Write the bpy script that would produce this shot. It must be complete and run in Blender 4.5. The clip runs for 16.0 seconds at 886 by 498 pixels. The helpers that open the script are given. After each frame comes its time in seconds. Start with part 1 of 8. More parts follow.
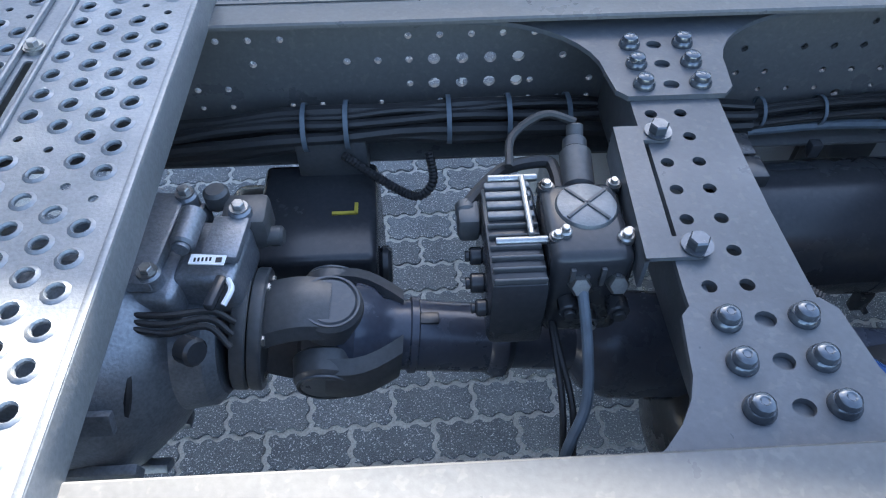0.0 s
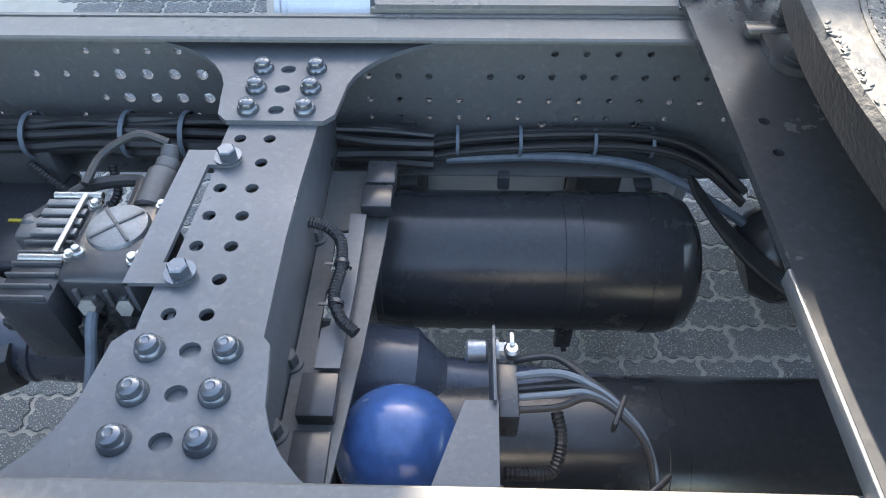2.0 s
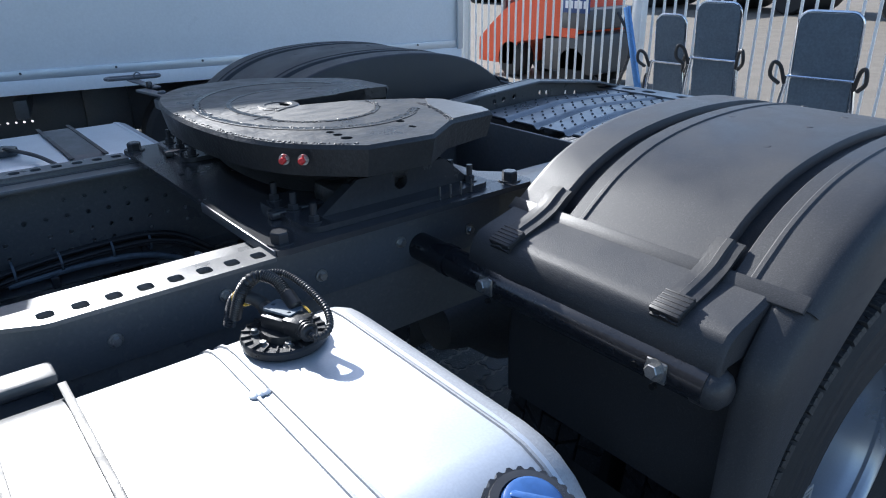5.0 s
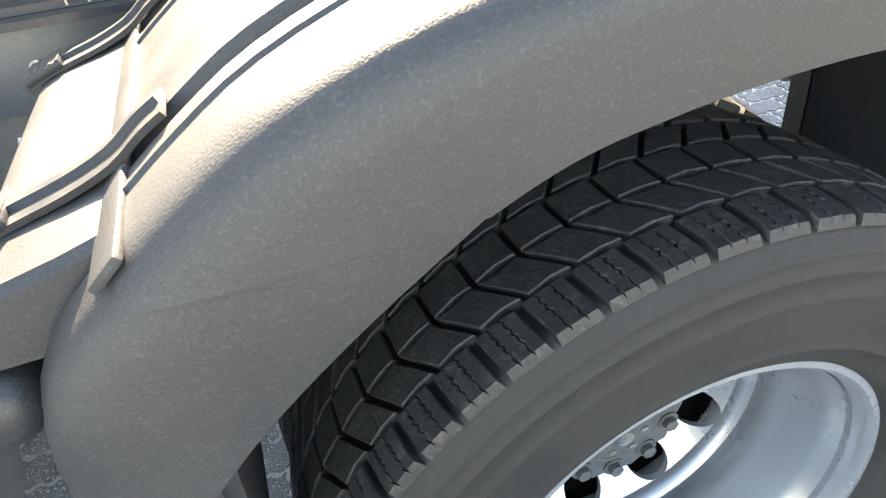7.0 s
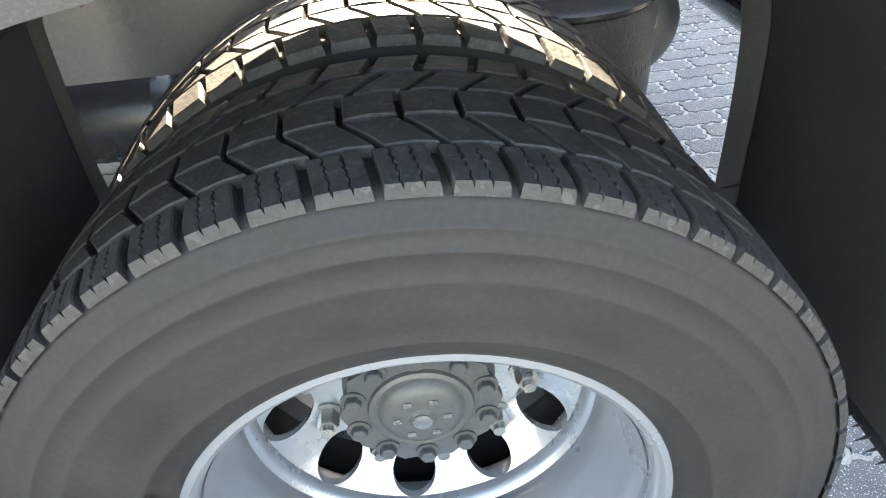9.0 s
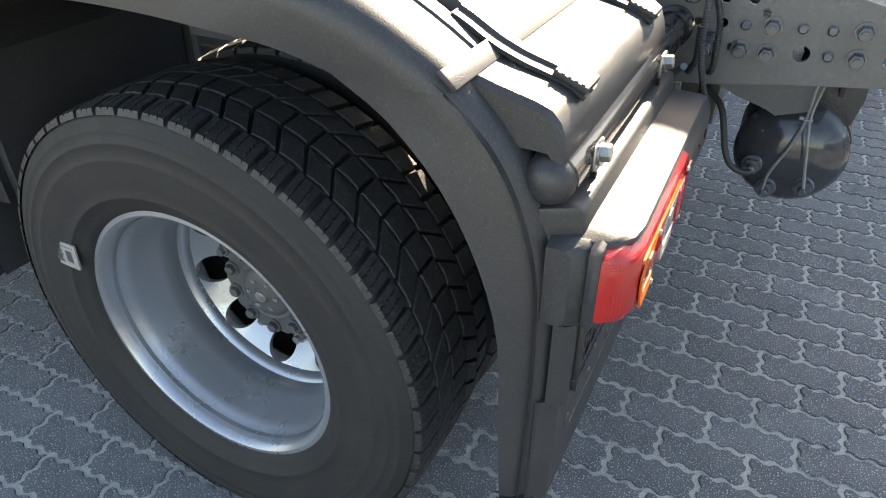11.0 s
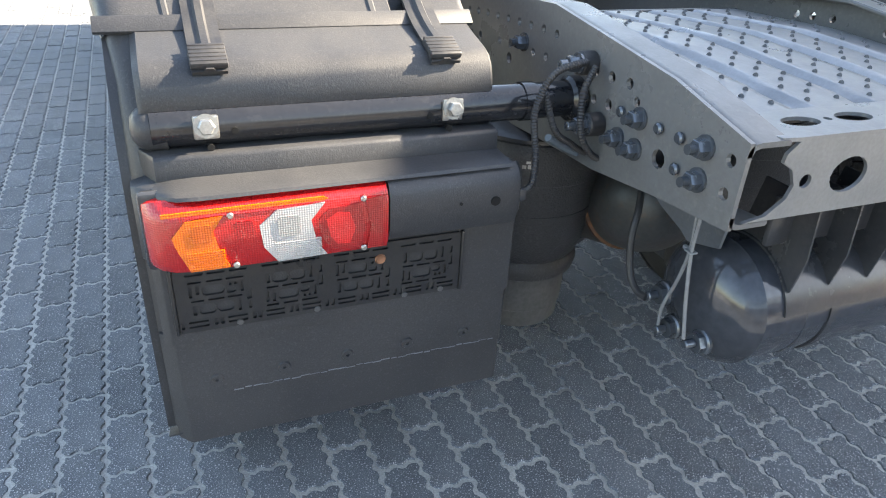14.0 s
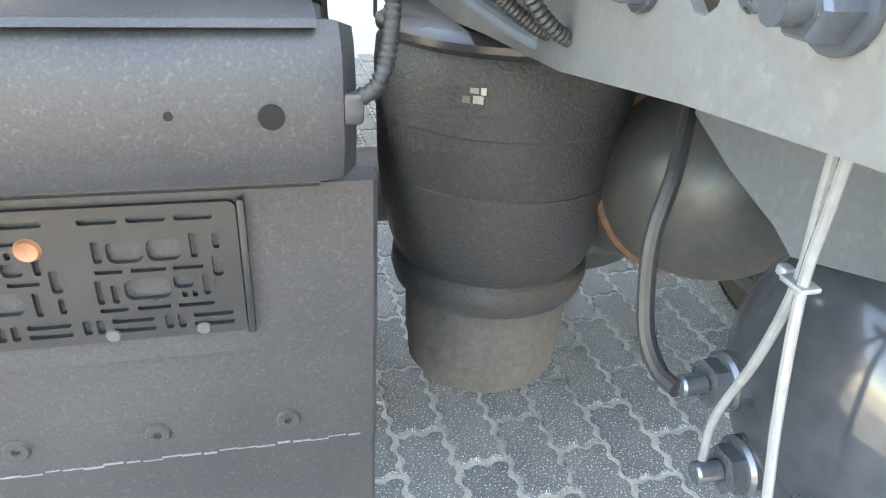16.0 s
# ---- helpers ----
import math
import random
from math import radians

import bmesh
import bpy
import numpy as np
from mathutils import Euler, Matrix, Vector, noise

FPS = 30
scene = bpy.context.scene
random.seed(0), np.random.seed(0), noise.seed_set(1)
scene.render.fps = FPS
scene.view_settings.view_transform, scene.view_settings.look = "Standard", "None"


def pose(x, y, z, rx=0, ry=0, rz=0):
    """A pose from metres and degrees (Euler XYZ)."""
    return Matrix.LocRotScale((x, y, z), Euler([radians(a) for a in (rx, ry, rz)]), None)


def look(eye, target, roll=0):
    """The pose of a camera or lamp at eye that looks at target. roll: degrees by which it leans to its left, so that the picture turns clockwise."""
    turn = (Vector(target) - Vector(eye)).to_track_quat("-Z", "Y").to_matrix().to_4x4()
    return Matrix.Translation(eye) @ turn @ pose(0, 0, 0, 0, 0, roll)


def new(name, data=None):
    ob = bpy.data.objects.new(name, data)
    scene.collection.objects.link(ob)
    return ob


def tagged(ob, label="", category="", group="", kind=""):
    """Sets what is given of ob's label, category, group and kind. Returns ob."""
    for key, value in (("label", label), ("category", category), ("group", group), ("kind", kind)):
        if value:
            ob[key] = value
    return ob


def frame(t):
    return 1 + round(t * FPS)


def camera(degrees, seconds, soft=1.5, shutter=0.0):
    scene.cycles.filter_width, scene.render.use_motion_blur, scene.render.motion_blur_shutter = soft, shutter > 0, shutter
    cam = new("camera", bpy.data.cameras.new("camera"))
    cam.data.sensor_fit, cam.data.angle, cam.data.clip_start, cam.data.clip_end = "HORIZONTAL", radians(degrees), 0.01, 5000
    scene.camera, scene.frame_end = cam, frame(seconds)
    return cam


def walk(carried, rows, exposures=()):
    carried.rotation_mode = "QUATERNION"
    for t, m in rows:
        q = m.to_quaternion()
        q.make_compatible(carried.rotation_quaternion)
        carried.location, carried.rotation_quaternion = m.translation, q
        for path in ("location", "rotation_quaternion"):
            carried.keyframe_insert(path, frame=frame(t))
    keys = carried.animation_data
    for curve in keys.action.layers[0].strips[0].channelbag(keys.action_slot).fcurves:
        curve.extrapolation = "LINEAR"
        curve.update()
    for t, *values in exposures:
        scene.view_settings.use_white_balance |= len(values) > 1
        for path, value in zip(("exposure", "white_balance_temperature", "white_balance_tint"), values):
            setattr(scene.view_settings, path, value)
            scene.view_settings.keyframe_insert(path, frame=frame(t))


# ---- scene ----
cam = camera(65.82, 16.0, 1.1)
PATH = [
    (0, pose(-1.9734, -0.5860, 1.6301, 40.910, 0.216, -2.934)),
    (0.5, pose(-1.6936, -0.6072, 1.6418, 43.209, -0.774, -1.013)),
    (1, pose(-1.4379, -0.5833, 1.6316, 43.436, 0.265, 1.188)),
    (1.5, pose(-1.3462, -0.5764, 1.6338, 42.212, 0.394, 1.470)),
    (2, pose(-1.3526, -0.5791, 1.6404, 41.711, 0.554, 1.564)),
    (2.5, pose(-1.4116, -0.6334, 1.6693, 49.236, 0.991, -11.038)),
    (3, pose(-1.4631, -0.7243, 1.6946, 59.236, 0.900, -28.682)),
    (3.5, pose(-1.5239, -0.8693, 1.7073, 62.397, 0.748, -36.519)),
    (4, pose(-1.5689, -1.0635, 1.7018, 64.770, 0.772, -37.685)),
    (4.5, pose(-1.5664, -1.3399, 1.6574, 66.170, 0.666, -38.448)),
    (5, pose(-1.4987, -1.5758, 1.5949, 66.962, 0.703, -38.986)),
    (5.2, pose(-1.4391, -1.6348, 1.5685, 66.909, 0.536, -39.638)),
    (7.5, pose(-0.1974, -1.5476, 1.2551, 52.522, 5.370, -14.780)),
    (8, pose(-0.0931, -1.3542, 1.1765, 52.415, 4.843, -13.768)),
    (8.5, pose(-0.0376, -1.4005, 1.1853, 51.544, 4.892, -12.035)),
    (9, pose(0.0289, -1.6541, 1.2435, 53.614, 4.525, -5.427)),
    (9.5, pose(0.1839, -1.8277, 1.2730, 54.315, 4.421, -0.135)),
    (9.7, pose(0.2833, -1.8562, 1.3117, 54.384, 3.841, 2.946)),
    (11.8, pose(1.2252, -1.8866, 1.4004, 57.418, -1.546, 41.534)),
    (12, pose(1.3035, -1.8509, 1.3981, 57.327, -1.818, 45.201)),
    (12.5, pose(1.4572, -1.7586, 1.3703, 57.278, -2.235, 55.234)),
    (13, pose(1.4961, -1.5500, 1.3500, 57.319, -2.541, 57.187)),
    (13.5, pose(1.5792, -1.3321, 1.3927, 58.708, -2.594, 63.729)),
    (14, pose(1.7312, -1.1189, 1.3517, 60.881, -2.895, 68.680)),
    (14.5, pose(1.6542, -0.9278, 1.2616, 61.243, -2.826, 73.850)),
    (15, pose(1.4469, -0.7889, 1.1377, 61.530, -3.235, 75.631)),
    (15.5, pose(1.2494, -0.6527, 0.9982, 61.769, -2.811, 76.603)),
    (16, pose(1.2401, -0.6275, 1.0061, 61.704, -2.660, 76.930)),
]
walk(cam, PATH, [(0, 3.4, 6500, 10), (0.5, 3.8, 7000, 10), (1, 3.85, 7400, 10), (1.5, 3.95, 7500, 10), (2.4, 4.0, 7900, 10), (3.5, 3.15, 7600, 10), (4.2, 2.95, 7200, 10), (5.2, 1.4, 5700, 10), (6.2, 1.9, 7000, 10), (7.3, 4.5, 9200, 10), (9.7, 4.35, 8900, 10), (10.5, 3.4, 8500, 10), (11.8, 2.9, 8400, 10), (13.5, 3.4, 8100, 10), (14, 3.45, 7900, 10), (14.5, 3.72, 7600, 10), (15.5, 4.72, 8200, 10), (16, 5.3, 9200, 10)])

# ---- light ----
world = bpy.data.worlds.new("sky")
scene.world = world
world.use_nodes = True
wn = world.node_tree.nodes
sky = wn.new("ShaderNodeTexSky")
SUN_AZ, SUN_EL = 86.0, 32.0      # degrees: bearing in the plan (from +x towards +y) and height
sky.sky_type, sky.sun_disc = "NISHITA", False
sky.sun_elevation, sky.sun_rotation = radians(SUN_EL), radians(90 - SUN_AZ)
world.node_tree.links.new(sky.outputs[0], wn["Background"].inputs[0])
wn["Background"].inputs[1].default_value = 0.08
sun = new("sun", bpy.data.lights.new("sun", "SUN"))
sun.data.energy, sun.data.angle, sun.data.color = 3.8, radians(0.55), (1.0, 0.94, 0.85)
_d = Vector((math.cos(radians(SUN_AZ)) * math.cos(radians(SUN_EL)), math.sin(radians(SUN_AZ)) * math.cos(radians(SUN_EL)), math.sin(radians(SUN_EL))))
sun.matrix_world = look(_d * 30, (0, 0, 0))


# ---- materials ----
def mat(name, base, rough=0.5, metal=0.0, second=None, scale=6.0, amount=0.5, bump=0.0, bump_scale=60.0, fine=0.15,
        rough_var=0.12, coat=0.0, island=0.0, per_object=0.0, speck=0.0, speck_col=(0.5, 0.48, 0.44), stretch=(1, 1, 1), trans=0.0, ior=1.45):
    m = bpy.data.materials.new(name)
    m.use_nodes = True
    nt = m.node_tree
    n, l = nt.nodes, nt.links
    b = n["Principled BSDF"]
    b.inputs["Metallic"].default_value = metal
    b.inputs["Coat Weight"].default_value = coat
    b.inputs["Transmission Weight"].default_value = trans
    b.inputs["IOR"].default_value = ior
    tc = n.new("ShaderNodeTexCoord")
    mp = n.new("ShaderNodeMapping")
    mp.inputs["Scale"].default_value = stretch
    l.new(tc.outputs["Object"], mp.inputs[0])
    big = n.new("ShaderNodeTexNoise")
    big.inputs["Scale"].default_value, big.inputs["Detail"].default_value = scale, 6
    big.inputs["Roughness"].default_value = 0.65
    small = n.new("ShaderNodeTexNoise")
    small.inputs["Scale"].default_value, small.inputs["Detail"].default_value = bump_scale, 4
    l.new(mp.outputs[0], big.inputs["Vector"])
    l.new(mp.outputs[0], small.inputs["Vector"])
    ramp = n.new("ShaderNodeMapRange")
    ramp.inputs[1].default_value, ramp.inputs[2].default_value = 0.35, 0.7
    l.new(big.outputs["Fac"], ramp.inputs[0])
    mix = n.new("ShaderNodeMix")
    mix.data_type = "RGBA"
    s2 = second or tuple(c * 0.7 for c in base)
    mix.inputs["A"].default_value, mix.inputs["B"].default_value = (*base, 1), (*s2, 1)
    mul = n.new("ShaderNodeMath")
    mul.operation = "MULTIPLY"
    mul.inputs[1].default_value = amount
    l.new(ramp.outputs[0], mul.inputs[0])
    l.new(mul.outputs[0], mix.inputs["Factor"])
    col = mix.outputs["Result"]
    # fine grain
    hsv = n.new("ShaderNodeHueSaturation")
    mr = n.new("ShaderNodeMapRange")
    mr.inputs[1].default_value, mr.inputs[2].default_value = 0.3, 0.7
    mr.inputs[3].default_value, mr.inputs[4].default_value = 1 - fine, 1 + fine
    l.new(small.outputs["Fac"], mr.inputs[0])
    val = mr.outputs[0]
    if island or per_object:
        src = n.new("ShaderNodeNewGeometry").outputs["Random Per Island"] if island else n.new("ShaderNodeObjectInfo").outputs["Random"]
        k = island or per_object
        m2 = n.new("ShaderNodeMapRange")
        m2.inputs[3].default_value, m2.inputs[4].default_value = 1 - k, 1 + k
        l.new(src, m2.inputs[0])
        pm = n.new("ShaderNodeMath")
        pm.operation = "MULTIPLY"
        l.new(val, pm.inputs[0])
        l.new(m2.outputs[0], pm.inputs[1])
        val = pm.outputs[0]
    l.new(val, hsv.inputs["Value"])
    l.new(col, hsv.inputs["Color"])
    col = hsv.outputs[0]
    if speck:
        sp = n.new("ShaderNodeTexNoise")
        sp.inputs["Scale"].default_value, sp.inputs["Detail"].default_value = bump_scale * 0.6, 2
        l.new(tc.outputs["Object"], sp.inputs["Vector"])
        st = n.new("ShaderNodeMapRange")
        st.inputs[1].default_value, st.inputs[2].default_value = 0.60, 0.66
        st.inputs[4].default_value = speck
        l.new(sp.outputs["Fac"], st.inputs[0])
        mx = n.new("ShaderNodeMix")
        mx.data_type = "RGBA"
        mx.inputs["B"].default_value = (*speck_col, 1)
        l.new(st.outputs[0], mx.inputs["Factor"])
        l.new(col, mx.inputs["A"])
        col = mx.outputs["Result"]
    l.new(col, b.inputs["Base Color"])
    rr = n.new("ShaderNodeMapRange")
    rr.inputs[1].default_value, rr.inputs[2].default_value = 0.3, 0.7
    rr.inputs[3].default_value, rr.inputs[4].default_value = max(0.02, rough - rough_var), min(1, rough + rough_var)
    l.new(big.outputs["Fac"], rr.inputs[0])
    l.new(rr.outputs[0], b.inputs["Roughness"])
    if bump:
        bp = n.new("ShaderNodeBump")
        bp.inputs["Strength"].default_value, bp.inputs["Distance"].default_value = bump, 0.002
        l.new(small.outputs["Fac"], bp.inputs["Height"])
        l.new(bp.outputs[0], b.inputs["Normal"])
    return m


M_FRAME = mat("frame_paint", (0.085, 0.094, 0.107), 0.36, 0.0, (0.069, 0.074, 0.081), 5, 0.6, 0.12, 140, 0.08, speck=0.1, speck_col=(0.25, 0.23, 0.2), ior=1.47)
M_RAIL = mat("rail_paint", (0.112, 0.114, 0.116), 0.34, 0.0, (0.09, 0.09, 0.089), 5, 0.6, 0.1, 140, 0.08, speck=0.1, speck_col=(0.28, 0.26, 0.23), ior=1.45)
M_DARK = mat("dark_metal", (0.078, 0.083, 0.09), 0.42, 0.2, (0.09, 0.085, 0.078), 7, 0.6, 0.15, 120, 0.12)
M_BLACK = mat("black_paint", (0.034, 0.036, 0.041), 0.24, 0.0, (0.037, 0.038, 0.04), 6, 0.6, 0.06, 110, 0.1, rough_var=0.06, speck=0.03, speck_col=(0.2, 0.19, 0.17))
M_TUBE = mat("gloss_black", (0.013, 0.014, 0.017), 0.15, 0.0, (0.02, 0.02, 0.022), 8, 0.6, 0.04, 120, 0.1, rough_var=0.05, speck=0.03, speck_col=(0.2, 0.19, 0.18), ior=1.5)
M_PLASTIC = mat("black_plastic", (0.030, 0.031, 0.034), 0.48, 0.0, (0.047, 0.047, 0.049), 3.5, 0.8, 0.24, 420, 0.18, rough_var=0.15, speck=0.16, speck_col=(0.12, 0.118, 0.115), ior=1.44)
M_RUBBER = mat("tyre_rubber", (0.021, 0.021, 0.023), 0.66, 0.0, (0.031, 0.03, 0.029), 9, 0.8, 0.25, 160, 0.14, ior=1.36)
M_TREAD = mat("tread_rubber", (0.023, 0.0235, 0.025), 0.56, 0.0, (0.033, 0.033, 0.034), 22, 0.8, 0.7, 150, 0.25, speck=0.10, speck_col=(0.25, 0.25, 0.25))
M_RUBBER_SM = mat("rubber", (0.02, 0.02, 0.022), 0.5, 0.0, (0.04, 0.04, 0.04), 20, 0.6, 0.2, 220, 0.15)
M_ALU = mat("aluminium", (0.62, 0.645, 0.67), 0.40, 0.62, (0.52, 0.54, 0.565), 4, 0.6, 0.06, 260, 0.05, rough_var=0.07)
M_RIM = mat("silver_rim_paint", (0.365, 0.387, 0.425), 0.28, 0.64, (0.325, 0.347, 0.38), 3, 0.4, 0.0, 180, 0.03, rough_var=0.03)
M_DULL = mat("dull_aluminium", (0.255, 0.275, 0.30), 0.48, 0.6, (0.20, 0.215, 0.235), 9, 0.7, 0.2, 200, 0.1)
M_STEEL = mat("zinc_steel", (0.40, 0.40, 0.395), 0.34, 0.9, (0.28, 0.275, 0.26), 40, 0.6, 0.1, 300, 0.12)
M_CAST = mat("cast_aluminium", (0.26, 0.28, 0.31), 0.44, 0.7, (0.17, 0.18, 0.20), 14, 0.7, 0.35, 220, 0.15)
M_GREASE = mat("greased_steel", (0.042, 0.043, 0.045), 0.36, 0.05, (0.03, 0.03, 0.03), 7, 0.8, 0.6, 75, 0.15, rough_var=0.17, speck=0.12, speck_col=(0.16, 0.155, 0.145))
M_PAVE = mat("paver", (0.125, 0.136, 0.15), 0.8, 0.0, (0.09, 0.098, 0.11), 9, 0.8, 0.9, 380, 0.5, island=0.13, speck=1.0, speck_col=(0.50, 0.50, 0.50))
M_PAVE_OB = mat("paver_single", (0.125, 0.136, 0.15), 0.8, 0.0, (0.09, 0.098, 0.11), 9, 0.8, 0.9, 380, 0.5, per_object=0.13, speck=1.0, speck_col=(0.50, 0.50, 0.50))
M_SAND = mat("joint_sand", (0.44, 0.43, 0.40), 0.9, 0.0, (0.30, 0.29, 0.265), 7, 0.7, 0.7, 180, 0.25)
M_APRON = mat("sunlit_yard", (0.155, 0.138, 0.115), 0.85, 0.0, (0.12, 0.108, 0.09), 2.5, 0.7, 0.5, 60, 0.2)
M_WHITE = mat("white_panel", (0.78, 0.79, 0.8), 0.35, 0.0, (0.7, 0.71, 0.72), 2, 0.5, 0.03, 60, 0.03)
M_FENCE = mat("white_fence_paint", (0.8, 0.8, 0.78), 0.45, 0.0, (0.66, 0.65, 0.62), 9, 0.5, 0.05, 90, 0.05)
M_RED = mat("red_plastic", (0.55, 0.03, 0.03), 0.35)
M_ORANGE = mat("orange_lens", (0.85, 0.22, 0.02), 0.25, fine=0.05)
M_BLUE = mat("blue_plastic", (0.04, 0.105, 0.29), 0.2, 0.0, (0.025, 0.06, 0.18), 12, 0.5)
M_ORPAINT = mat("forklift_paint", (0.72, 0.09, 0.025), 0.4, 0.0, (0.6, 0.07, 0.02), 4, 0.5)
M_GREY = mat("grey_padding", (0.12, 0.15, 0.18), 0.55, 0.0, (0.09, 0.11, 0.13), 6, 0.5)
M_NUT = mat("painted_nut", (0.125, 0.14, 0.16), 0.19, 0.65, (0.085, 0.093, 0.105), 40, 0.6, 0.08, 260, 0.1)
M_CHROME = mat("chrome", (0.75, 0.76, 0.78), 0.14, 1.0, (0.6, 0.6, 0.62), 20, 0.4)


# ---- mesh helpers ----
ORIGIN = {}


def thing(name, loc, label, category, group="", kind=""):
    e = new(name)
    e.location = loc
    e.empty_display_size = 0.1
    ORIGIN[e] = Vector(loc)
    return tagged(e, label, category, group, kind)


def part(name, bm, material, parent=None, label="", smooth=35.0):
    """Links a bmesh in world coordinates as one mesh under a thing or a part."""
    o = ORIGIN.get(parent, Vector((0, 0, 0)))
    if o.length:
        bmesh.ops.translate(bm, verts=bm.verts, vec=-o)
    bmesh.ops.recalc_face_normals(bm, faces=bm.faces)
    me = bpy.data.meshes.new(name)
    bm.to_mesh(me)
    bm.free()
    me.materials.append(material)
    if smooth:
        me.polygons.foreach_set("use_smooth", [True] * len(me.polygons))
        me.set_sharp_from_angle(angle=radians(smooth))
    ob = new(name, me)
    if parent:
        ob.parent = parent
        ORIGIN[ob] = o
    return tagged(ob, label)


def bm_new():
    return bmesh.new()


def box(bm, c, s, bevel=0.0, rot=None, seg=2):
    """Box of size s round c; rot is a Matrix about its middle."""
    r = bmesh.ops.create_cube(bm, size=1.0)
    vs = r["verts"]
    bmesh.ops.scale(bm, verts=vs, vec=s)
    if bevel:
        es = list({e for v in vs for e in v.link_edges})
        out = bmesh.ops.bevel(bm, geom=es, offset=min(bevel, min(s) * 0.49), segments=seg, affect="EDGES", profile=0.5)
        vs = list({v for f in out["faces"] for v in f.verts} | {v for v in vs if v.is_valid})
    if rot is not None:
        bmesh.ops.transform(bm, matrix=rot.to_4x4(), verts=vs)
    bmesh.ops.translate(bm, verts=vs, vec=c)
    return vs


def frame_of(a, b):
    d = (Vector(b) - Vector(a))
    return d.to_track_quat("Z", "Y").to_matrix().to_4x4(), d.length


def cyl(bm, a, b, r, seg=20, r2=None, bevel=0.0):
    """Cylinder from a to b."""
    q, L = frame_of(a, b)
    prof = [(0, 0), (r - bevel, 0), (r, bevel)] if bevel else [(0, 0), (r, 0)]
    r2 = r if r2 is None else r2
    prof += [(r2, L - bevel), (r2 - bevel, L), (0, L)] if bevel else [(r2, L), (0, L)]
    return lathe(bm, prof, Matrix.Translation(a) @ q, seg)


def lathe(bm, prof, m, seg=32):
    """Turns the profile [(radius, height)] round the local z axis of m."""
    rings = []
    for r, h in prof:
        if r < 1e-6:
            rings.append([bm.verts.new(m @ Vector((0, 0, h)))])
        else:
            rings.append([bm.verts.new(m @ Vector((r * math.cos(2 * math.pi * i / seg), r * math.sin(2 * math.pi * i / seg), h))) for i in range(seg)])
    for a, b in zip(rings, rings[1:]):
        for i in range(seg):
            j = (i + 1) % seg
            if len(a) == 1 and len(b) == 1:
                continue
            if len(a) == 1:
                bm.faces.new((a[0], b[i], b[j]))
            elif len(b) == 1:
                bm.faces.new((a[i], b[0], a[j]))
            else:
                bm.faces.new((a[i], b[i], b[j], a[j]))
    return [v for r in rings for v in r]


def smooth_line(pts, n=6):
    """Catmull-Rom through the points."""
    p = [Vector(q) for q in pts]
    if len(p) < 3:
        return p
    p = [2 * p[0] - p[1]] + p + [2 * p[-1] - p[-2]]
    out = []
    for i in range(1, len(p) - 2):
        for k in range(n):
            t = k / n
            a, b, c, d = p[i - 1], p[i], p[i + 1], p[i + 2]
            out.append(0.5 * ((2 * b) + (c - a) * t + (2 * a - 5 * b + 4 * c - d) * t * t + (3 * b - a - 3 * c + d) * t ** 3))
    out.append(p[-2])
    return out


def tube(bm, pts, r, seg=8, n=6, ribs=0.0, cap=True):
    """Round hose through the points; ribs: the pitch of a corrugated one."""
    line = smooth_line(pts, n)
    if ribs:
        dense, acc = [line[0]], 0.0
        for a, b in zip(line, line[1:]):
            L = (b - a).length
            k = max(1, int(round(L / (ribs * 0.5))))
            dense += [a.lerp(b, (i + 1) / k) for i in range(k)]
        line = dense
    rings = []
    up = Vector((0.13, 0.21, 0.97))
    for i, p in enumerate(line):
        d = (line[min(i + 1, len(line) - 1)] - line[max(i - 1, 0)]).normalized()
        x = d.cross(up)
        if x.length < 1e-3:
            x = d.cross(Vector((1, 0, 0)))
        x.normalize()
        up = x.cross(d)
        rr = r * (1.0 if not ribs or i % 2 else 0.8)
        rings.append([bm.verts.new(p + rr * (math.cos(2 * math.pi * k / seg) * x + math.sin(2 * math.pi * k / seg) * up)) for k in range(seg)])
    for a, b in zip(rings, rings[1:]):
        for k in range(seg):
            j = (k + 1) % seg
            bm.faces.new((a[k], a[j], b[j], b[k]))
    if cap:
        bm.faces.new(rings[0])
        bm.faces.new(list(reversed(rings[-1])))


def circle2(cx, cy, r, n=14, ry=None, rot=0.0):
    ry = ry or r
    return [(cx + r * math.cos(a) * math.cos(rot) - ry * math.sin(a) * math.sin(rot), cy + r * math.cos(a) * math.sin(rot) + ry * math.sin(a) * math.cos(rot))
            for a in (2 * math.pi * i / n for i in range(n))]


def rrect2(x0, y0, x1, y1, r, n=4):
    out = []
    for cx, cy, a0 in ((x1 - r, y1 - r, 0), (x0 + r, y1 - r, 90), (x0 + r, y0 + r, 180), (x1 - r, y0 + r, 270)):
        out += [(cx + r * math.cos(radians(a0 + 90 * k / n)), cy + r * math.sin(radians(a0 + 90 * k / n))) for k in range(n + 1)]
    return out


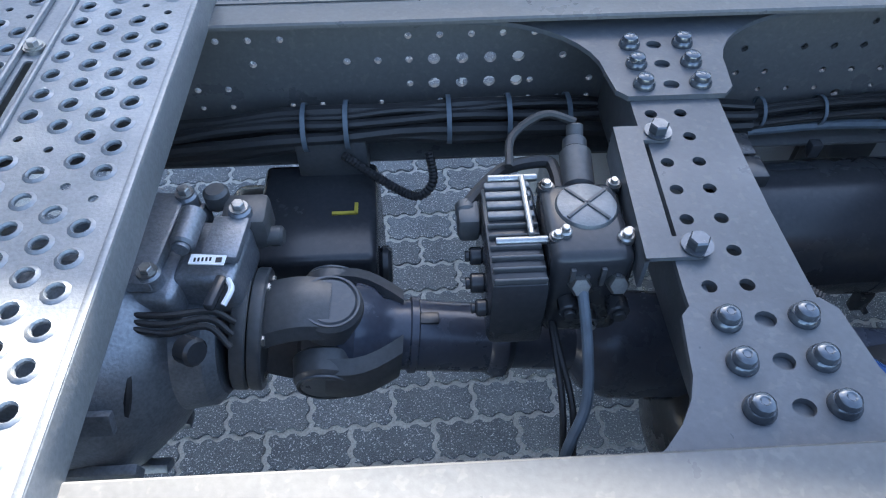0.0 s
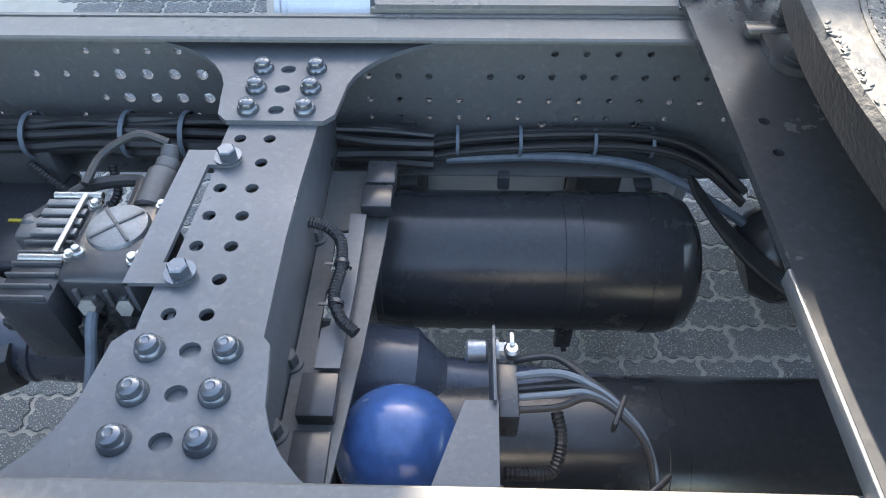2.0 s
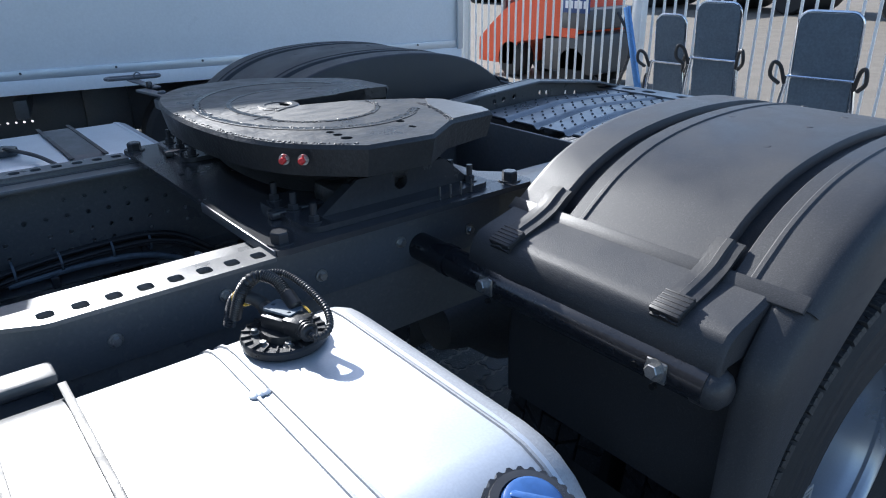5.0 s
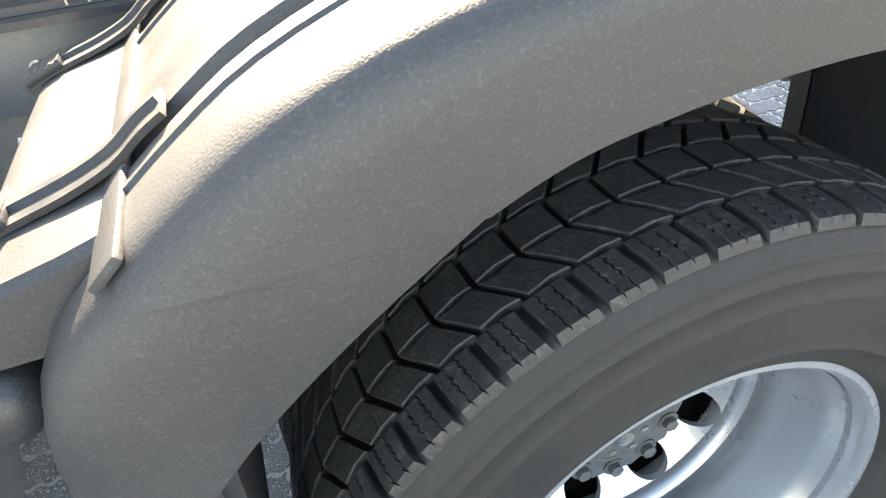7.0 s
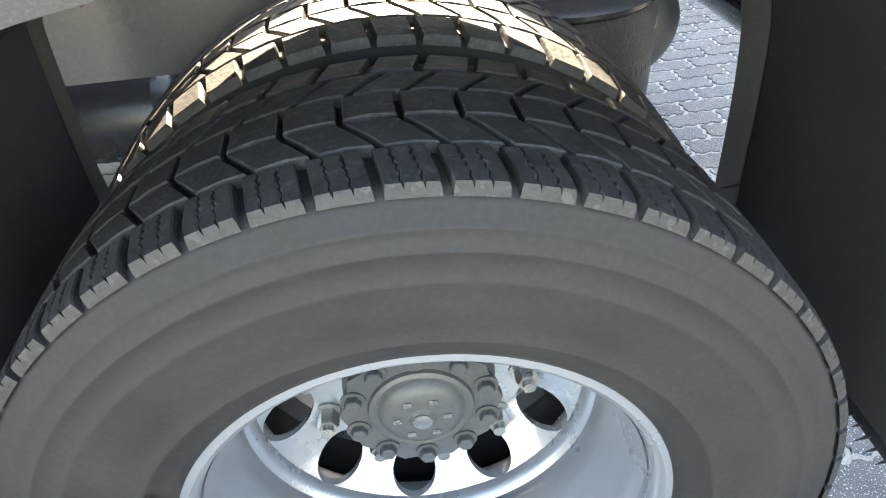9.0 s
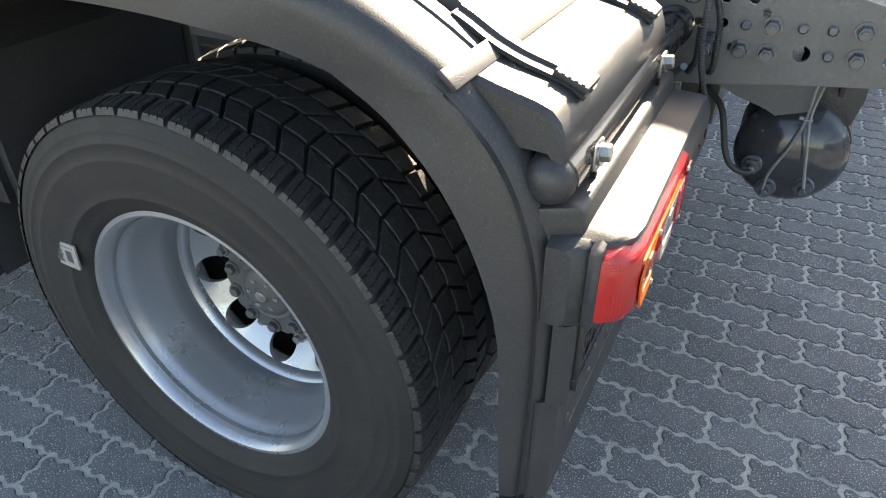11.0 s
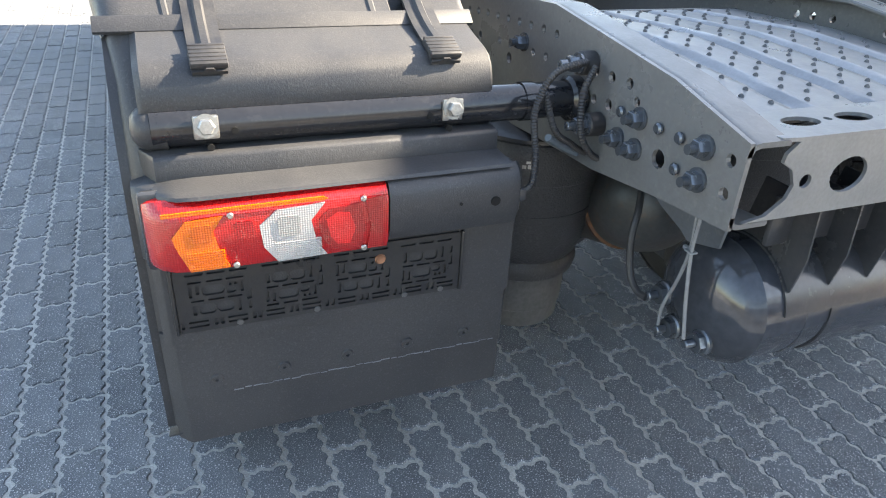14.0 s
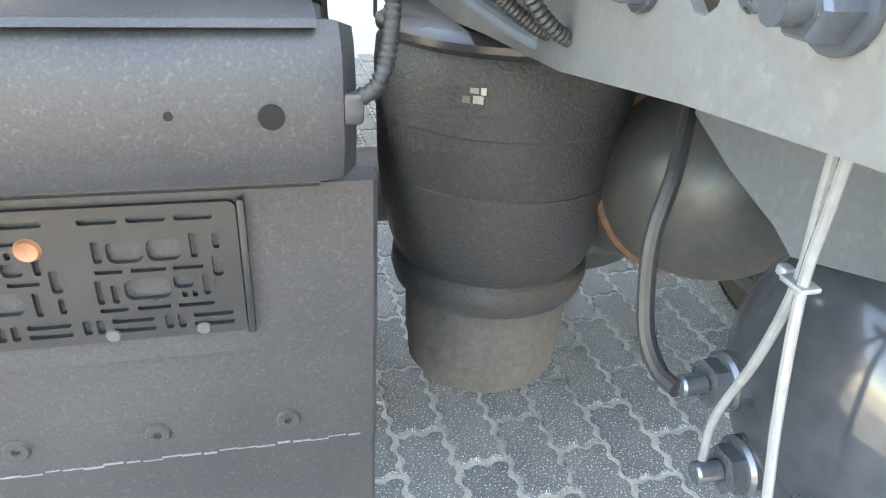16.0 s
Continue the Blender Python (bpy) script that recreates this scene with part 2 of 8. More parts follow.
def sheet(bm, outline, holes, thick, m):
    """A plate: outline and holes in the local x, y of m, from z = 0 down to -thick."""
    loops, edges = [], []
    for lp in [outline, *holes]:
        vs = [bm.verts.new((x, y, 0)) for x, y in lp]
        loops.append(vs)
        edges += [bm.edges.new((vs[i], vs[(i + 1) % len(vs)])) for i in range(len(vs))]
    res = bmesh.ops.triangle_fill(bm, edges=edges, use_beauty=True, normal=(0, 0, 1))
    faces = [g for g in res["geom"] if isinstance(g, bmesh.types.BMFace)]
    low = {}
    for vs in loops:
        for v in vs:
            low[v] = bm.verts.new((v.co.x, v.co.y, -thick))
    for f in faces:
        bm.faces.new([low[v] for v in reversed(f.verts)])
    for vs in loops:
        for i in range(len(vs)):
            a, b = vs[i], vs[(i + 1) % len(vs)]
            bm.faces.new((a, b, low[b], low[a]))
    allv = [v for vs in loops for v in vs] + list(low.values())
    bmesh.ops.transform(bm, matrix=m, verts=allv)
    return allv


def bent(bm, fn, us, vs_, thick):
    """A curved sheet: fn(u, v) gives (point, normal); thickened inwards."""
    top, bot = [], []
    for u in us:
        rt, rb = [], []
        for v in vs_:
            p, n = fn(u, v)
            rt.append(bm.verts.new(p))
            rb.append(bm.verts.new(Vector(p) - Vector(n) * thick))
        top.append(rt)
        bot.append(rb)
    nu, nv = len(us), len(vs_)
    for i in range(nu - 1):
        for j in range(nv - 1):
            bm.faces.new((top[i][j], top[i + 1][j], top[i + 1][j + 1], top[i][j + 1]))
            bm.faces.new((bot[i][j + 1], bot[i + 1][j + 1], bot[i + 1][j], bot[i][j]))
    for i in range(nu - 1):
        bm.faces.new((top[i][0], bot[i][0], bot[i + 1][0], top[i + 1][0]))
        bm.faces.new((top[i + 1][-1], bot[i + 1][-1], bot[i][-1], top[i][-1]))
    for j in range(nv - 1):
        bm.faces.new((top[0][j + 1], bot[0][j + 1], bot[0][j], top[0][j]))
        bm.faces.new((top[-1][j], bot[-1][j], bot[-1][j + 1], top[-1][j + 1]))


def hexbolt(bm, p, axis, r=0.012, h=0.01, washer=True, seg=6):
    """Hexagon head with its washer, standing on p along axis."""
    p, axis = Vector(p), Vector(axis).normalized()
    if washer:
        cyl(bm, p, p + axis * 0.003, r * 1.45, 18)
        p = p + axis * 0.003
    q, _ = frame_of(p, p + axis)
    m = Matrix.Translation(p) @ q
    lathe(bm, [(0, 0), (r, 0), (r, h * 0.85), (r * 0.86, h), (0, h)], m, 6)


def rows_of(n, a, b):
    return [a + (b - a) * i / (n - 1) for i in range(n)]


def ext(bm, sections, close=True):
    """Skins the closed sections, one after the other, and caps the ends."""
    L = [[bm.verts.new(p) for p in sec] for sec in sections]
    n = len(L[0])
    for r0, r1 in zip(L, L[1:]):
        for i in range(n):
            bm.faces.new((r0[i], r0[(i + 1) % n], r1[(i + 1) % n], r1[i]))
    if close:
        bm.faces.new(L[0])
        bm.faces.new(L[-1])




def interp(table, x):
    if x <= table[0][0]:
        return table[0][1]
    for (a, va), (b, vb) in zip(table, table[1:]):
        if x <= b:
            return va + (vb - va) * (x - a) / (b - a)
    return table[-1][1]


# ---- ground ----
g = bm_new()
sz = 600
vv = [g.verts.new(p) for p in ((-sz, -sz, -0.0055), (sz, -sz, -0.0055), (sz, sz, -0.0055), (-sz, sz, -0.0055))]
g.faces.new(vv)
ground = tagged(part("ground", g, M_SAND, smooth=0), "grey block-paved truck yard with sandy joints", "ground", kind="structure")

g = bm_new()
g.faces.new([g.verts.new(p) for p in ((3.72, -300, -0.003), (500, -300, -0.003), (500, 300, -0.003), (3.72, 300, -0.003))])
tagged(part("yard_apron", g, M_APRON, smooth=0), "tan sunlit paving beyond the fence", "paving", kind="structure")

# ---- chassis rails ----
RAIL_TOP = [(-3.6, 1.08), (-0.1, 1.08), (0.25, 1.118), (0.55, 1.138), (0.75, 1.115), (0.92, 1.095), (1.09, 1.055)]
RAIL_BOT = [(-3.6, 0.80), (-0.1, 0.80), (0.25, 0.845), (0.55, 0.87), (0.8, 0.885), (0.95, 0.912), (1.09, 0.925)]
chassis = thing("chassis_frame", (-1.2, 0, 0.8), "grey painted steel truck chassis rails full of drilled holes", "chassis")
rng = random.Random(4)


def rail(s):
    """C-section rail with a drilled web; s is the side."""
    xs = [-3.6, -0.1, 0.25, 0.55, 0.75, 0.92, 1.09]
    b = bm_new()
    out = [(x, interp(RAIL_TOP, x)) for x in xs] + [(x, interp(RAIL_BOT, x)) for x in reversed(xs)]
    holes, taken = [], []

    def hole(x, z, r):
        if any(abs(x - hx) < r + hr + 0.006 and abs(z - hz) < r + hr + 0.006 for hx, hz, hr in taken):
            return
        taken.append((x, z, r))
        holes.append(circle2(x, z, r, 10))

    if s > 0:
        for zz in (0.97, 0.922):
            for k in range(4):
                hole(-1.94 + 0.0475 * k, zz, 0.0105)
        for zz, r in ((1.015, 0.006), (0.97, 0.0065), (0.922, 0.006), (0.885, 0.005)):
            for k in range(38):
                x = -2.45 + 0.052 * k
                if abs(x + 1.63) < 0.12 and zz > 1.0:
                    continue
                if rng.random() < (0.6 if x < -1.75 else 0.8):
                    hole(x, zz, r)
        for x, z in ((-1.30, 0.985), (-1.15, 0.985), (-1.0, 0.978), (-1.42, 0.94)):
            hole(x, z, 0.014)
        for k in range(7):
            hole(-1.32 + 0.055 * k, 0.872, 0.008)
        for x in (0.36, 0.41, 0.47, 0.62, 0.66, 0.78, 0.84):
            hole(x, interp(RAIL_TOP, x) - 0.055, 0.010)
    else:
        for k in range(10):
            x = 0.1 + 0.052 * k
            hole(x, interp(RAIL_TOP, x) - 0.05, 0.0085)
            if k % 3:
                hole(x + 0.02, interp(RAIL_TOP, x) - 0.1, 0.0085)
        for x, z, r in ((0.919, 0.968, 0.016), (1.064, 1.022, 0.010), (1.066, 0.973, 0.010), (0.841, 1.036, 0.009), (0.767, 1.009, 0.010), (0.721, 1.006, 0.009), (0.815, 1.059, 0.010), (0.764, 1.056, 0.010),
                        (0.715, 1.054, 0.010), (0.698, 1.030, 0.009), (0.790, 0.965, 0.008), (0.66, 0.98, 0.012), (0.38, 0.996, 0.012)):
            hole(x, z, r)
        for k in range(16):
            hole(-2.3 + 0.15 * k, 0.97 + 0.03 * (k % 2), 0.009)
    # web: local x, y -> world x, z; thickness along y
    m = Matrix(((1, 0, 0, 0), (0, 0, s, s * 0.417), (0, 1, 0, 0), (0, 0, 0, 1)))
    sheet(b, out, holes, 0.008, m)
    # flanges with a rounded bend
    for table, sg in ((RAIL_TOP, 1), (RAIL_BOT, -1)):
        yi = 0.345
        sec = [(0.417, -0.020), (0.4162, -0.0125), (0.4135, -0.0065), (0.409, -0.0028), (0.4035, -0.0008), (0.397, 0.0), (yi + 0.003, 0.0), (yi, -0.003), (yi, -0.008), (0.397, -0.008), (0.4065, -0.011), (0.409, -0.020)]
        rings = [[b.verts.new((x, s * y, interp(table, x) + sg * z)) for y, z in sec] for x in xs]
        for r0, r1 in zip(rings, rings[1:]):
            for i in range(len(sec)):
                j = (i + 1) % len(sec)
                b.faces.new((r0[i], r0[j], r1[j], r1[i]))
        b.faces.new(rings[0])
        b.faces.new(rings[-1])
    return part("rail", b, M_RAIL, chassis)


RAILS = {s: rail(s) for s in (-1, 1)}


def bolt_parts(name, places, axis, parent, r=0.012, h=0.011, material=None, label=""):
    first = None
    for p in places:
        if first is None:
            b = bm_new()
            hexbolt(b, p, axis, r, h)
            first = part(name, b, material or M_FRAME, parent, label, smooth=30)
            p0 = Vector(p)
        else:
            o = first.copy()
            scene.collection.objects.link(o)
            o.parent = parent
            o.location = Vector(p) - p0
    return first


# nuts with their studs on the outside of the near rail end
b = bm_new()


def nut_stud(p):
    b = bm_new()
    q = Vector(p)
    cyl(b, q, q + Vector((0, -0.004, 0)), 0.019, 18)
    lathe(b, [(0, 0), (0.0145, 0), (0.0145, 0.014), (0.0125, 0.017), (0, 0.017)], Matrix.Translation(q + Vector((0, -0.004, 0))) @ Matrix.Rotation(radians(90), 4, "X"), 6)
    cyl(b, q + Vector((0, -0.02, 0)), q + Vector((0, -0.033, 0)), 0.008, 12)
    return b


first = part("flange_nut", nut_stud((1.013, -0.4172, 1.022)), M_NUT, chassis, "grey painted flange nut on a stud")
for x, z in ((1.013, 0.972), (0.858, 1.014), (0.809, 0.964), (0.859, 0.962), (0.444, 1.044)):
    o = first.copy()
    scene.collection.objects.link(o)
    o.parent = chassis
    o.location = (x - 1.013, 0, z - 1.022)
for x, z in ((0.704, 1.066), (0.751, 0.970)):
    b = bm_new()
    cyl(b, (x, -0.4172, z), (x, -0.447, z), 0.021, 20, bevel=0.002)
    sl = part("stud_sleeve", b, M_RUBBER_SM, chassis, "black spacer sleeve")
    b = bm_new()
    cyl(b, (x, -0.447, z), (x, -0.451, z), 0.019, 18)
    lathe(b, [(0, 0), (0.0145, 0), (0.0145, 0.016), (0.0125, 0.019), (0, 0.019)], Matrix.Translation((x, -0.451, z)) @ Matrix.Rotation(radians(90), 4, "X"), 6)
    cyl(b, (x, -0.470, z), (x, -0.486, z), 0.008, 12, bevel=0.001)
    part("sleeve_nut", b, M_NUT, sl)
for x, z in ((0.911, 1.016), (0.961, 1.018), (0.965, 0.970), (0.810, 1.011)):
    b = bm_new()
    cyl(b, (x, -0.4172, z), (x, -0.427, z), 0.0095, 12, bevel=0.003)
    part("rivet", b, M_NUT, chassis)

# ---- front crossmember with gussets ----
cross = thing("perforated_crossmember", (-1.625, 0, 1.0), "blue-grey painted steel crossmember with round holes and bolted gussets", "crossmember")
b = bm_new()
holes = [circle2(-1.6195 + 0.034 * y, y, 0.0085, 14) for y in (0.147, 0.098, 0.049, 0.0, -0.05, -0.10, -0.149)]
holes += [circle2(-1.6605 + 0.037 * y, y, 0.0085, 14) for y in (0.147, 0.049, 0.0, -0.05, -0.149)]
outl = [(-1.698, -0.34), (-1.695, -0.15), (-1.692, -0.088), (-1.6815, -0.080), (-1.674, 0.085), (-1.680, 0.092), (-1.677, 0.17), (-1.680, 0.34), (-1.55, 0.34), (-1.552, 0.2), (-1.558, 0.06), (-1.5595, -0.04), (-1.558, -0.13), (-1.556, -0.22), (-1.565, -0.34)]
sheet(b, outl, holes, 0.008, Matrix.Translation((0, 0, 1.046)))
web = part("web_plate", b, M_FRAME, cross)
b = bm_new()
box(b, (-1.566, 0, 0.943), (0.008, 0.66, 0.19), 0.002)
part("rear_flange", b, M_FRAME, cross)
b = bm_new()
box(b, (-1.668, 0, 0.977), (0.008, 0.66, 0.12), 0.002)
part("front_flange", b, M_FRAME, cross)


def gusset(s):
    b = bm_new()
    c = -1.6125 if s > 0 else -1.628
    # from the rail (wide) to the neck
    left = [(c - 0.088 - 0.20 * (1 - math.sin(radians(t))), s * (0.385 - 0.15 * (1 - math.cos(radians(t))))) for t in range(0, 91, 10)]
    right = [(2 * c - x, y) for x, y in reversed(left)]
    tip = 0.176
    neck = [(c - 0.082, s * (tip + 0.015)), (c - 0.068, s * tip), (c + 0.068, s * tip), (c + 0.082, s * (tip + 0.015))]
    out = left + neck + right
    hs = [circle2(c - 0.002 * s, s * y, 0.0115, 12, 0.010) for y in (0.2, 0.25, 0.3)]
    sheet(b, out, hs, 0.008, Matrix.Translation((0, 0, 1.0545)))
    ob = part("gusset", b, M_FRAME, cross)
    for y in (0.2, 0.25, 0.3):
        for dx in (-0.041, 0.041):
            yield (c + dx * 0.975 - 0.02 * (0.25 - y) * s, s * y, 1.0545)


places = [p for s in (-1, 1) for p in gusset(s)]
first = None
for p in places:
    if first is None:
        b = bm_new()
        lathe(b, [(0, 0), (0.0158, 0), (0.0158, 0.003), (0.0148, 0.006), (0.0128, 0.0085), (0, 0.0085)], Matrix.Translation(p), 24)
        lathe(b, [(0.0122, 0.0075), (0.0122, 0.0115), (0.0108, 0.0152), (0.0085, 0.0170), (0.005, 0.0176), (0.0035, 0.0166), (0, 0.0164)], Matrix.Translation(p), 12)
        first = part("bolt", b, M_NUT, cross, "domed flange bolt", smooth=30)
        p0 = Vector(p)
    else:
        o = first.copy()
        scene.collection.objects.link(o)
        o.parent = cross
        o.location = Vector(p) - p0
# slotted bracket bolted on the front edge
b = bm_new()
sheet(b, [(-1.727, -0.112), (-1.663, -0.112), (-1.653, -0.105), (-1.653, -0.088), (-1.663, -0.081), (-1.690, -0.081), (-1.682, 0.086), (-1.653, 0.086), (-1.643, 0.092), (-1.643, 0.108), (-1.653, 0.115), (-1.715, 0.115)],
      [circle2(-1.666, -0.097, 0.006), circle2(-1.659, 0.101, 0.006)], 0.006, Matrix.Translation((0, 0, 1.0525)))
sheet(b, [(-1.727, -0.112), (-1.722, -0.112), (-1.710, 0.115), (-1.715, 0.115)], [], 0.05, Matrix.Translation((0, 0, 1.0505)))
part("slotted_bracket", b, M_FRAME, cross)
bolt_parts("bracket_bolt", [(-1.666, -0.097, 1.0525), (-1.659, 0.101, 1.0525)], (0, 0, 1), cross, 0.0125, 0.012, M_NUT)

# ---- slotted rear support plate with its conduit ----
supp = thing("support_plate", (-1.5, 0, 0.8), "dark painted slotted steel support plate behind the crossmember", "bracket")
b = bm_new()
sheet(b, [(-1.56, -0.34), (-1.50, -0.34), (-1.475, -0.1), (-1.462, 0.1), (-1.46, 0.24), (-1.56, 0.24)],
      [rrect2(-1.535, 0.03, -1.505, 0.11, 0.006), rrect2(-1.535, -0.085, -1.505, 0.0, 0.006)], 0.006, Matrix.Translation((0, 0, 0.905)))
part("plate", b, M_DARK, supp)
for y0, y1, z in (
        (0.185, 0.24, 0.925), (0.128, 0.18, 0.93), (-0.205, -0.142, 0.92), (-0.3, -0.21, 0.905)):
    b = bm_new()
    box(b, (-1.478 + 0.02 * (y0 - 0.1) - (0.035 if y0 < -0.13 else 0), (y0 + y1) / 2, z - 0.006), (0.045, y1 - y0 - 0.004, 0.024), 0.003)
    part("clip_strip", b, M_BLACK, supp, "glossy black bent clip strip")
bolt_parts("bolt", [(-1.563, 0.093, 0.905), (-1.563, -0.12, 0.905), (-1.565, -0.215, 0.905)], (0, 0, 1), supp, 0.011, 0.018, M_DARK)
b = bm_new()
sheet(b, [(-1.528, -0.138), (-1.497, -0.138), (-1.492, 0.0), (-1.491, 0.125), (-1.515, 0.125), (-1.512, 0.06), (-1.522, 0.055), (-1.522, -0.03), (-1.516, -0.036), (-1.518, -0.075), (-1.528, -0.08)], [circle2(-1.505, 0.02, 0.005, 10)], 0.005, Matrix.Translation((0, 0, 0.925)))
part("flat_strip", b, M_FRAME, supp, "grey flat slotted strip")
cond = thing("corrugated_conduit", (-1.5, 0, 0.92), "black corrugated cable conduit tied to the support plate", "conduit")
b = bm_new()
tube(b, [(-1.59, 0.075, 0.96), (-1.545, 0.065, 0.965), (-1.515, 0.04, 0.962), (-1.508, -0.005, 0.958), (-1.512, -0.05, 0.955), (-1.50, -0.082, 0.95), (-1.48, -0.10, 0.945)], 0.0085, 8, 6, ribs=0.005)
part("conduit", b, M_RUBBER_SM, cond)
for p, d in (((-1.508, 0.0, 0.958), 0.0), ((-1.508, -0.062, 0.953), 0.3)):
    b = bm_new()
    lathe(b, [(0.0085, -0.003), (0.0105, -0.003), (0.0105, 0.003), (0.0085, 0.003)], Matrix.Translation(p) @ Matrix.Rotation(radians(90), 4, "X"), 12)
    box(b, (p[0] - 0.012, p[1], p[2]), (0.02, 0.004, 0.002))
    part("cable_tie", b, M_BLACK, cond)

# ---- air tank between the rails ----
def pressure_tank(name, a, r, length, axis, label, mat_, seam=0.35):
    e = thing(name, (a[0], a[1], a[2]), label, "air tank")
    q, _ = frame_of(a, Vector(a) + Vector(axis))
    prof = [(0, 0)] + [(r * math.sin(radians(t)), 0.06 - 0.06 * math.cos(radians(t))) for t in (20, 40, 60, 75, 90)]
    prof += [(r + 0.002, 0.062), (r + 0.002, 0.072), (r, 0.074), (r, length * seam), (r + 0.0012, length * seam + 0.001), (r + 0.0012, length * seam + 0.03), (r, length * seam + 0.031), (r, length - 0.06)]
    prof += [(r * math.cos(radians(t)), length - 0.06 + 0.06 * math.sin(radians(t))) for t in (0, 25, 45, 65, 80)] + [(0, length)]
    b = bm_new()
    lathe(b, prof, Matrix.Translation(a) @ q, 48)
    part("shell", b, mat_, e)
    return e


tank = pressure_tank("air_tank", (-1.555, 0.235, 0.70), 0.125, 0.625, (1, 0, 0), "matt black cylindrical steel air tank slung between the rails", M_BLACK, 0.6)
b = bm_new()
box(b, (-1.165, 0.135, 0.607), (0.03, 0.02, 0.05), 0.004)
cyl(b, (-1.165, 0.118, 0.60), (-1.165, 0.108, 0.60), 0.005, 10)
part("drain_boss", b, M_BLACK, tank)
b = bm_new()
box(b, (-1.28, 0.30, 0.835), (0.02, 0.02, 0.03), 0.003)
part("lug", b, M_BLACK, tank)
for x in (-1.45, -1.02):
    b = bm_new()
    lathe(b, [(0.1255, -0.015), (0.1275, -0.015), (0.1275, 0.015), (0.1255, 0.015)], Matrix.Translation((x, 0.235, 0.70)) @ Matrix.Rotation(radians(90), 4, "Y"), 40)
    part("strap", b, M_BLACK, tank)
    b = bm_new()
    box(b, (x, 0.375, 0.78), (0.03, 0.07, 0.01), 0.002)
    box(b, (x, 0.405, 0.83), (0.03, 0.008, 0.1), 0.002)
    part("hanger", b, M_DARK, tank)
# second dark tank lying along the near side, and the blue cartridge on top of it
tank2 = pressure_tank("lower_air_tank", (-1.62, -0.075, 0.60), 0.115, 1.15, (1, 0, 0), "dark steel air tank below the near rail", M_BLACK, 0.5)
for x in (-1.3, -0.75):
    b = bm_new()
    box(b, (x, -0.24, 0.66), (0.03, 0.2, 0.01), 0.002)
    box(b, (x, -0.345, 0.74), (0.03, 0.01, 0.16), 0.002)
    part("hanger", b, M_DARK, tank2)
dome = thing("blue_dome", (-1.44, -0.215, 0.7), "glossy blue rounded dryer cartridge on a black base", "cartridge")
b = bm_new()
lathe(b, [(0.078, 0), (0.082, 0.02), (0.082, 0.05)] + [(0.082 * math.cos(radians(t)), 0.05 + 0.072 * math.sin(radians(t))) for t in range(6, 90, 6)] + [(0, 0.122)], Matrix.Translation((-1.43, -0.182, 0.76)), 56)
part("cartridge", b, M_BLUE, dome)
b = bm_new()
lathe(b, [(0, 0), (0.07, 0), (0.075, 0.03), (0.075, 0.05), (0, 0.05)], Matrix.Translation((-1.442, -0.185, 0.712)), 32)
box(b, (-1.437, -0.31, 0.72), (0.05, 0.2, 0.012), 0.003)
part("base", b, M_BLACK, dome)

# ---- bracket with air lines ----
brk = thing("air_line_bracket", (-1.31, -0.3, 0.9), "grey folded steel bracket carrying air couplings", "bracket")
b = bm_new()
sheet(b, [(-1.395, -0.345), (-1.31, -0.345), (-1.308, -0.2), (-1.345, -0.2)], [], 0.004, Matrix.Translation((0, 0, 0.965)))
box(b, (-1.311, -0.27, 0.92), (0.004, 0.15, 0.09))
part("plate", b, M_FRAME, brk)
b = bm_new()
box(b, (-1.312, -0.155, 0.925), (0.004, 0.1, 0.1), 0.001)
part("upright", b, M_FRAME, brk)
b = bm_new()
cyl(b, (-1.345, -0.125, 0.948), (-1.318, -0.125, 0.948), 0.014, 16, bevel=0.003)
hexbolt(b, (-1.309, -0.125, 0.948), (1, 0, 0), 0.012, 0.012)
part("coupling", b, M_CAST, brk)
b = bm_new()
cyl(b, (-1.29, -0.128, 0.945), (-1.29, -0.128, 0.962), 0.010, 16, bevel=0.003)
box(b, (-1.29, -0.118, 0.963), (0.006, 0.02, 0.004), 0.002)
part("test_valve", b, M_STEEL, brk)
b = bm_new()
box(b, (-1.297, -0.18, 0.93), (0.026, 0.07, 0.05), 0.004)
part("manifold", b, M_BLACK, brk)
lines = thing("air_lines", (-1.2, -0.2, 0.93), "bundle of grey plastic air lines bound with clips", "air line")
for i, (y0, z0, r) in enumerate(((-0.135, 0.945, 0.0043), (-0.16, 0.95, 0.0048), (-0.172, 0.94, 0.004), (-0.185, 0.945, 0.0038), (-0.198, 0.94, 0.004))):
    b = bm_new()
    o = i * 0.006
    tube(b, [(-1.288, y0, z0), (-1.24, y0 + 0.003, z0 + 0.004), (-1.205, -0.165 - o, 0.955), (-1.172, -0.195 - o * 0.6, 0.952), (-1.145, -0.235 - o * 0.3, 0.935), (-1.132 - o * 0.3, -0.29, 0.9), (-1.127 - o * 0.5, -0.34, 0.85)], r, 8, 6)
    part("hose", b, M_GREY if i % 2 else M_RUBBER_SM, lines)
for p, a in (((-1.174, -0.205, 0.95), 45), ((-1.137, -0.275, 0.915), 70)):
    b = bm_new()
    box(b, p, (0.006, 0.042, 0.02), 0.003, Matrix.Rotation(radians(-a + 20), 3, "Z"))
    part("clip", b, M_RUBBER_SM, lines)
b = bm_new()
tube(b, [(-1.30, -0.255, 0.90), (-1.27, -0.255, 0.898), (-1.245, -0.25, 0.90), (-1.235, -0.22, 0.915), (-1.238, -0.19, 0.92)], 0.008, 8, 6, ribs=0.005)
part("corrugated_hose", b, M_RUBBER_SM, lines)

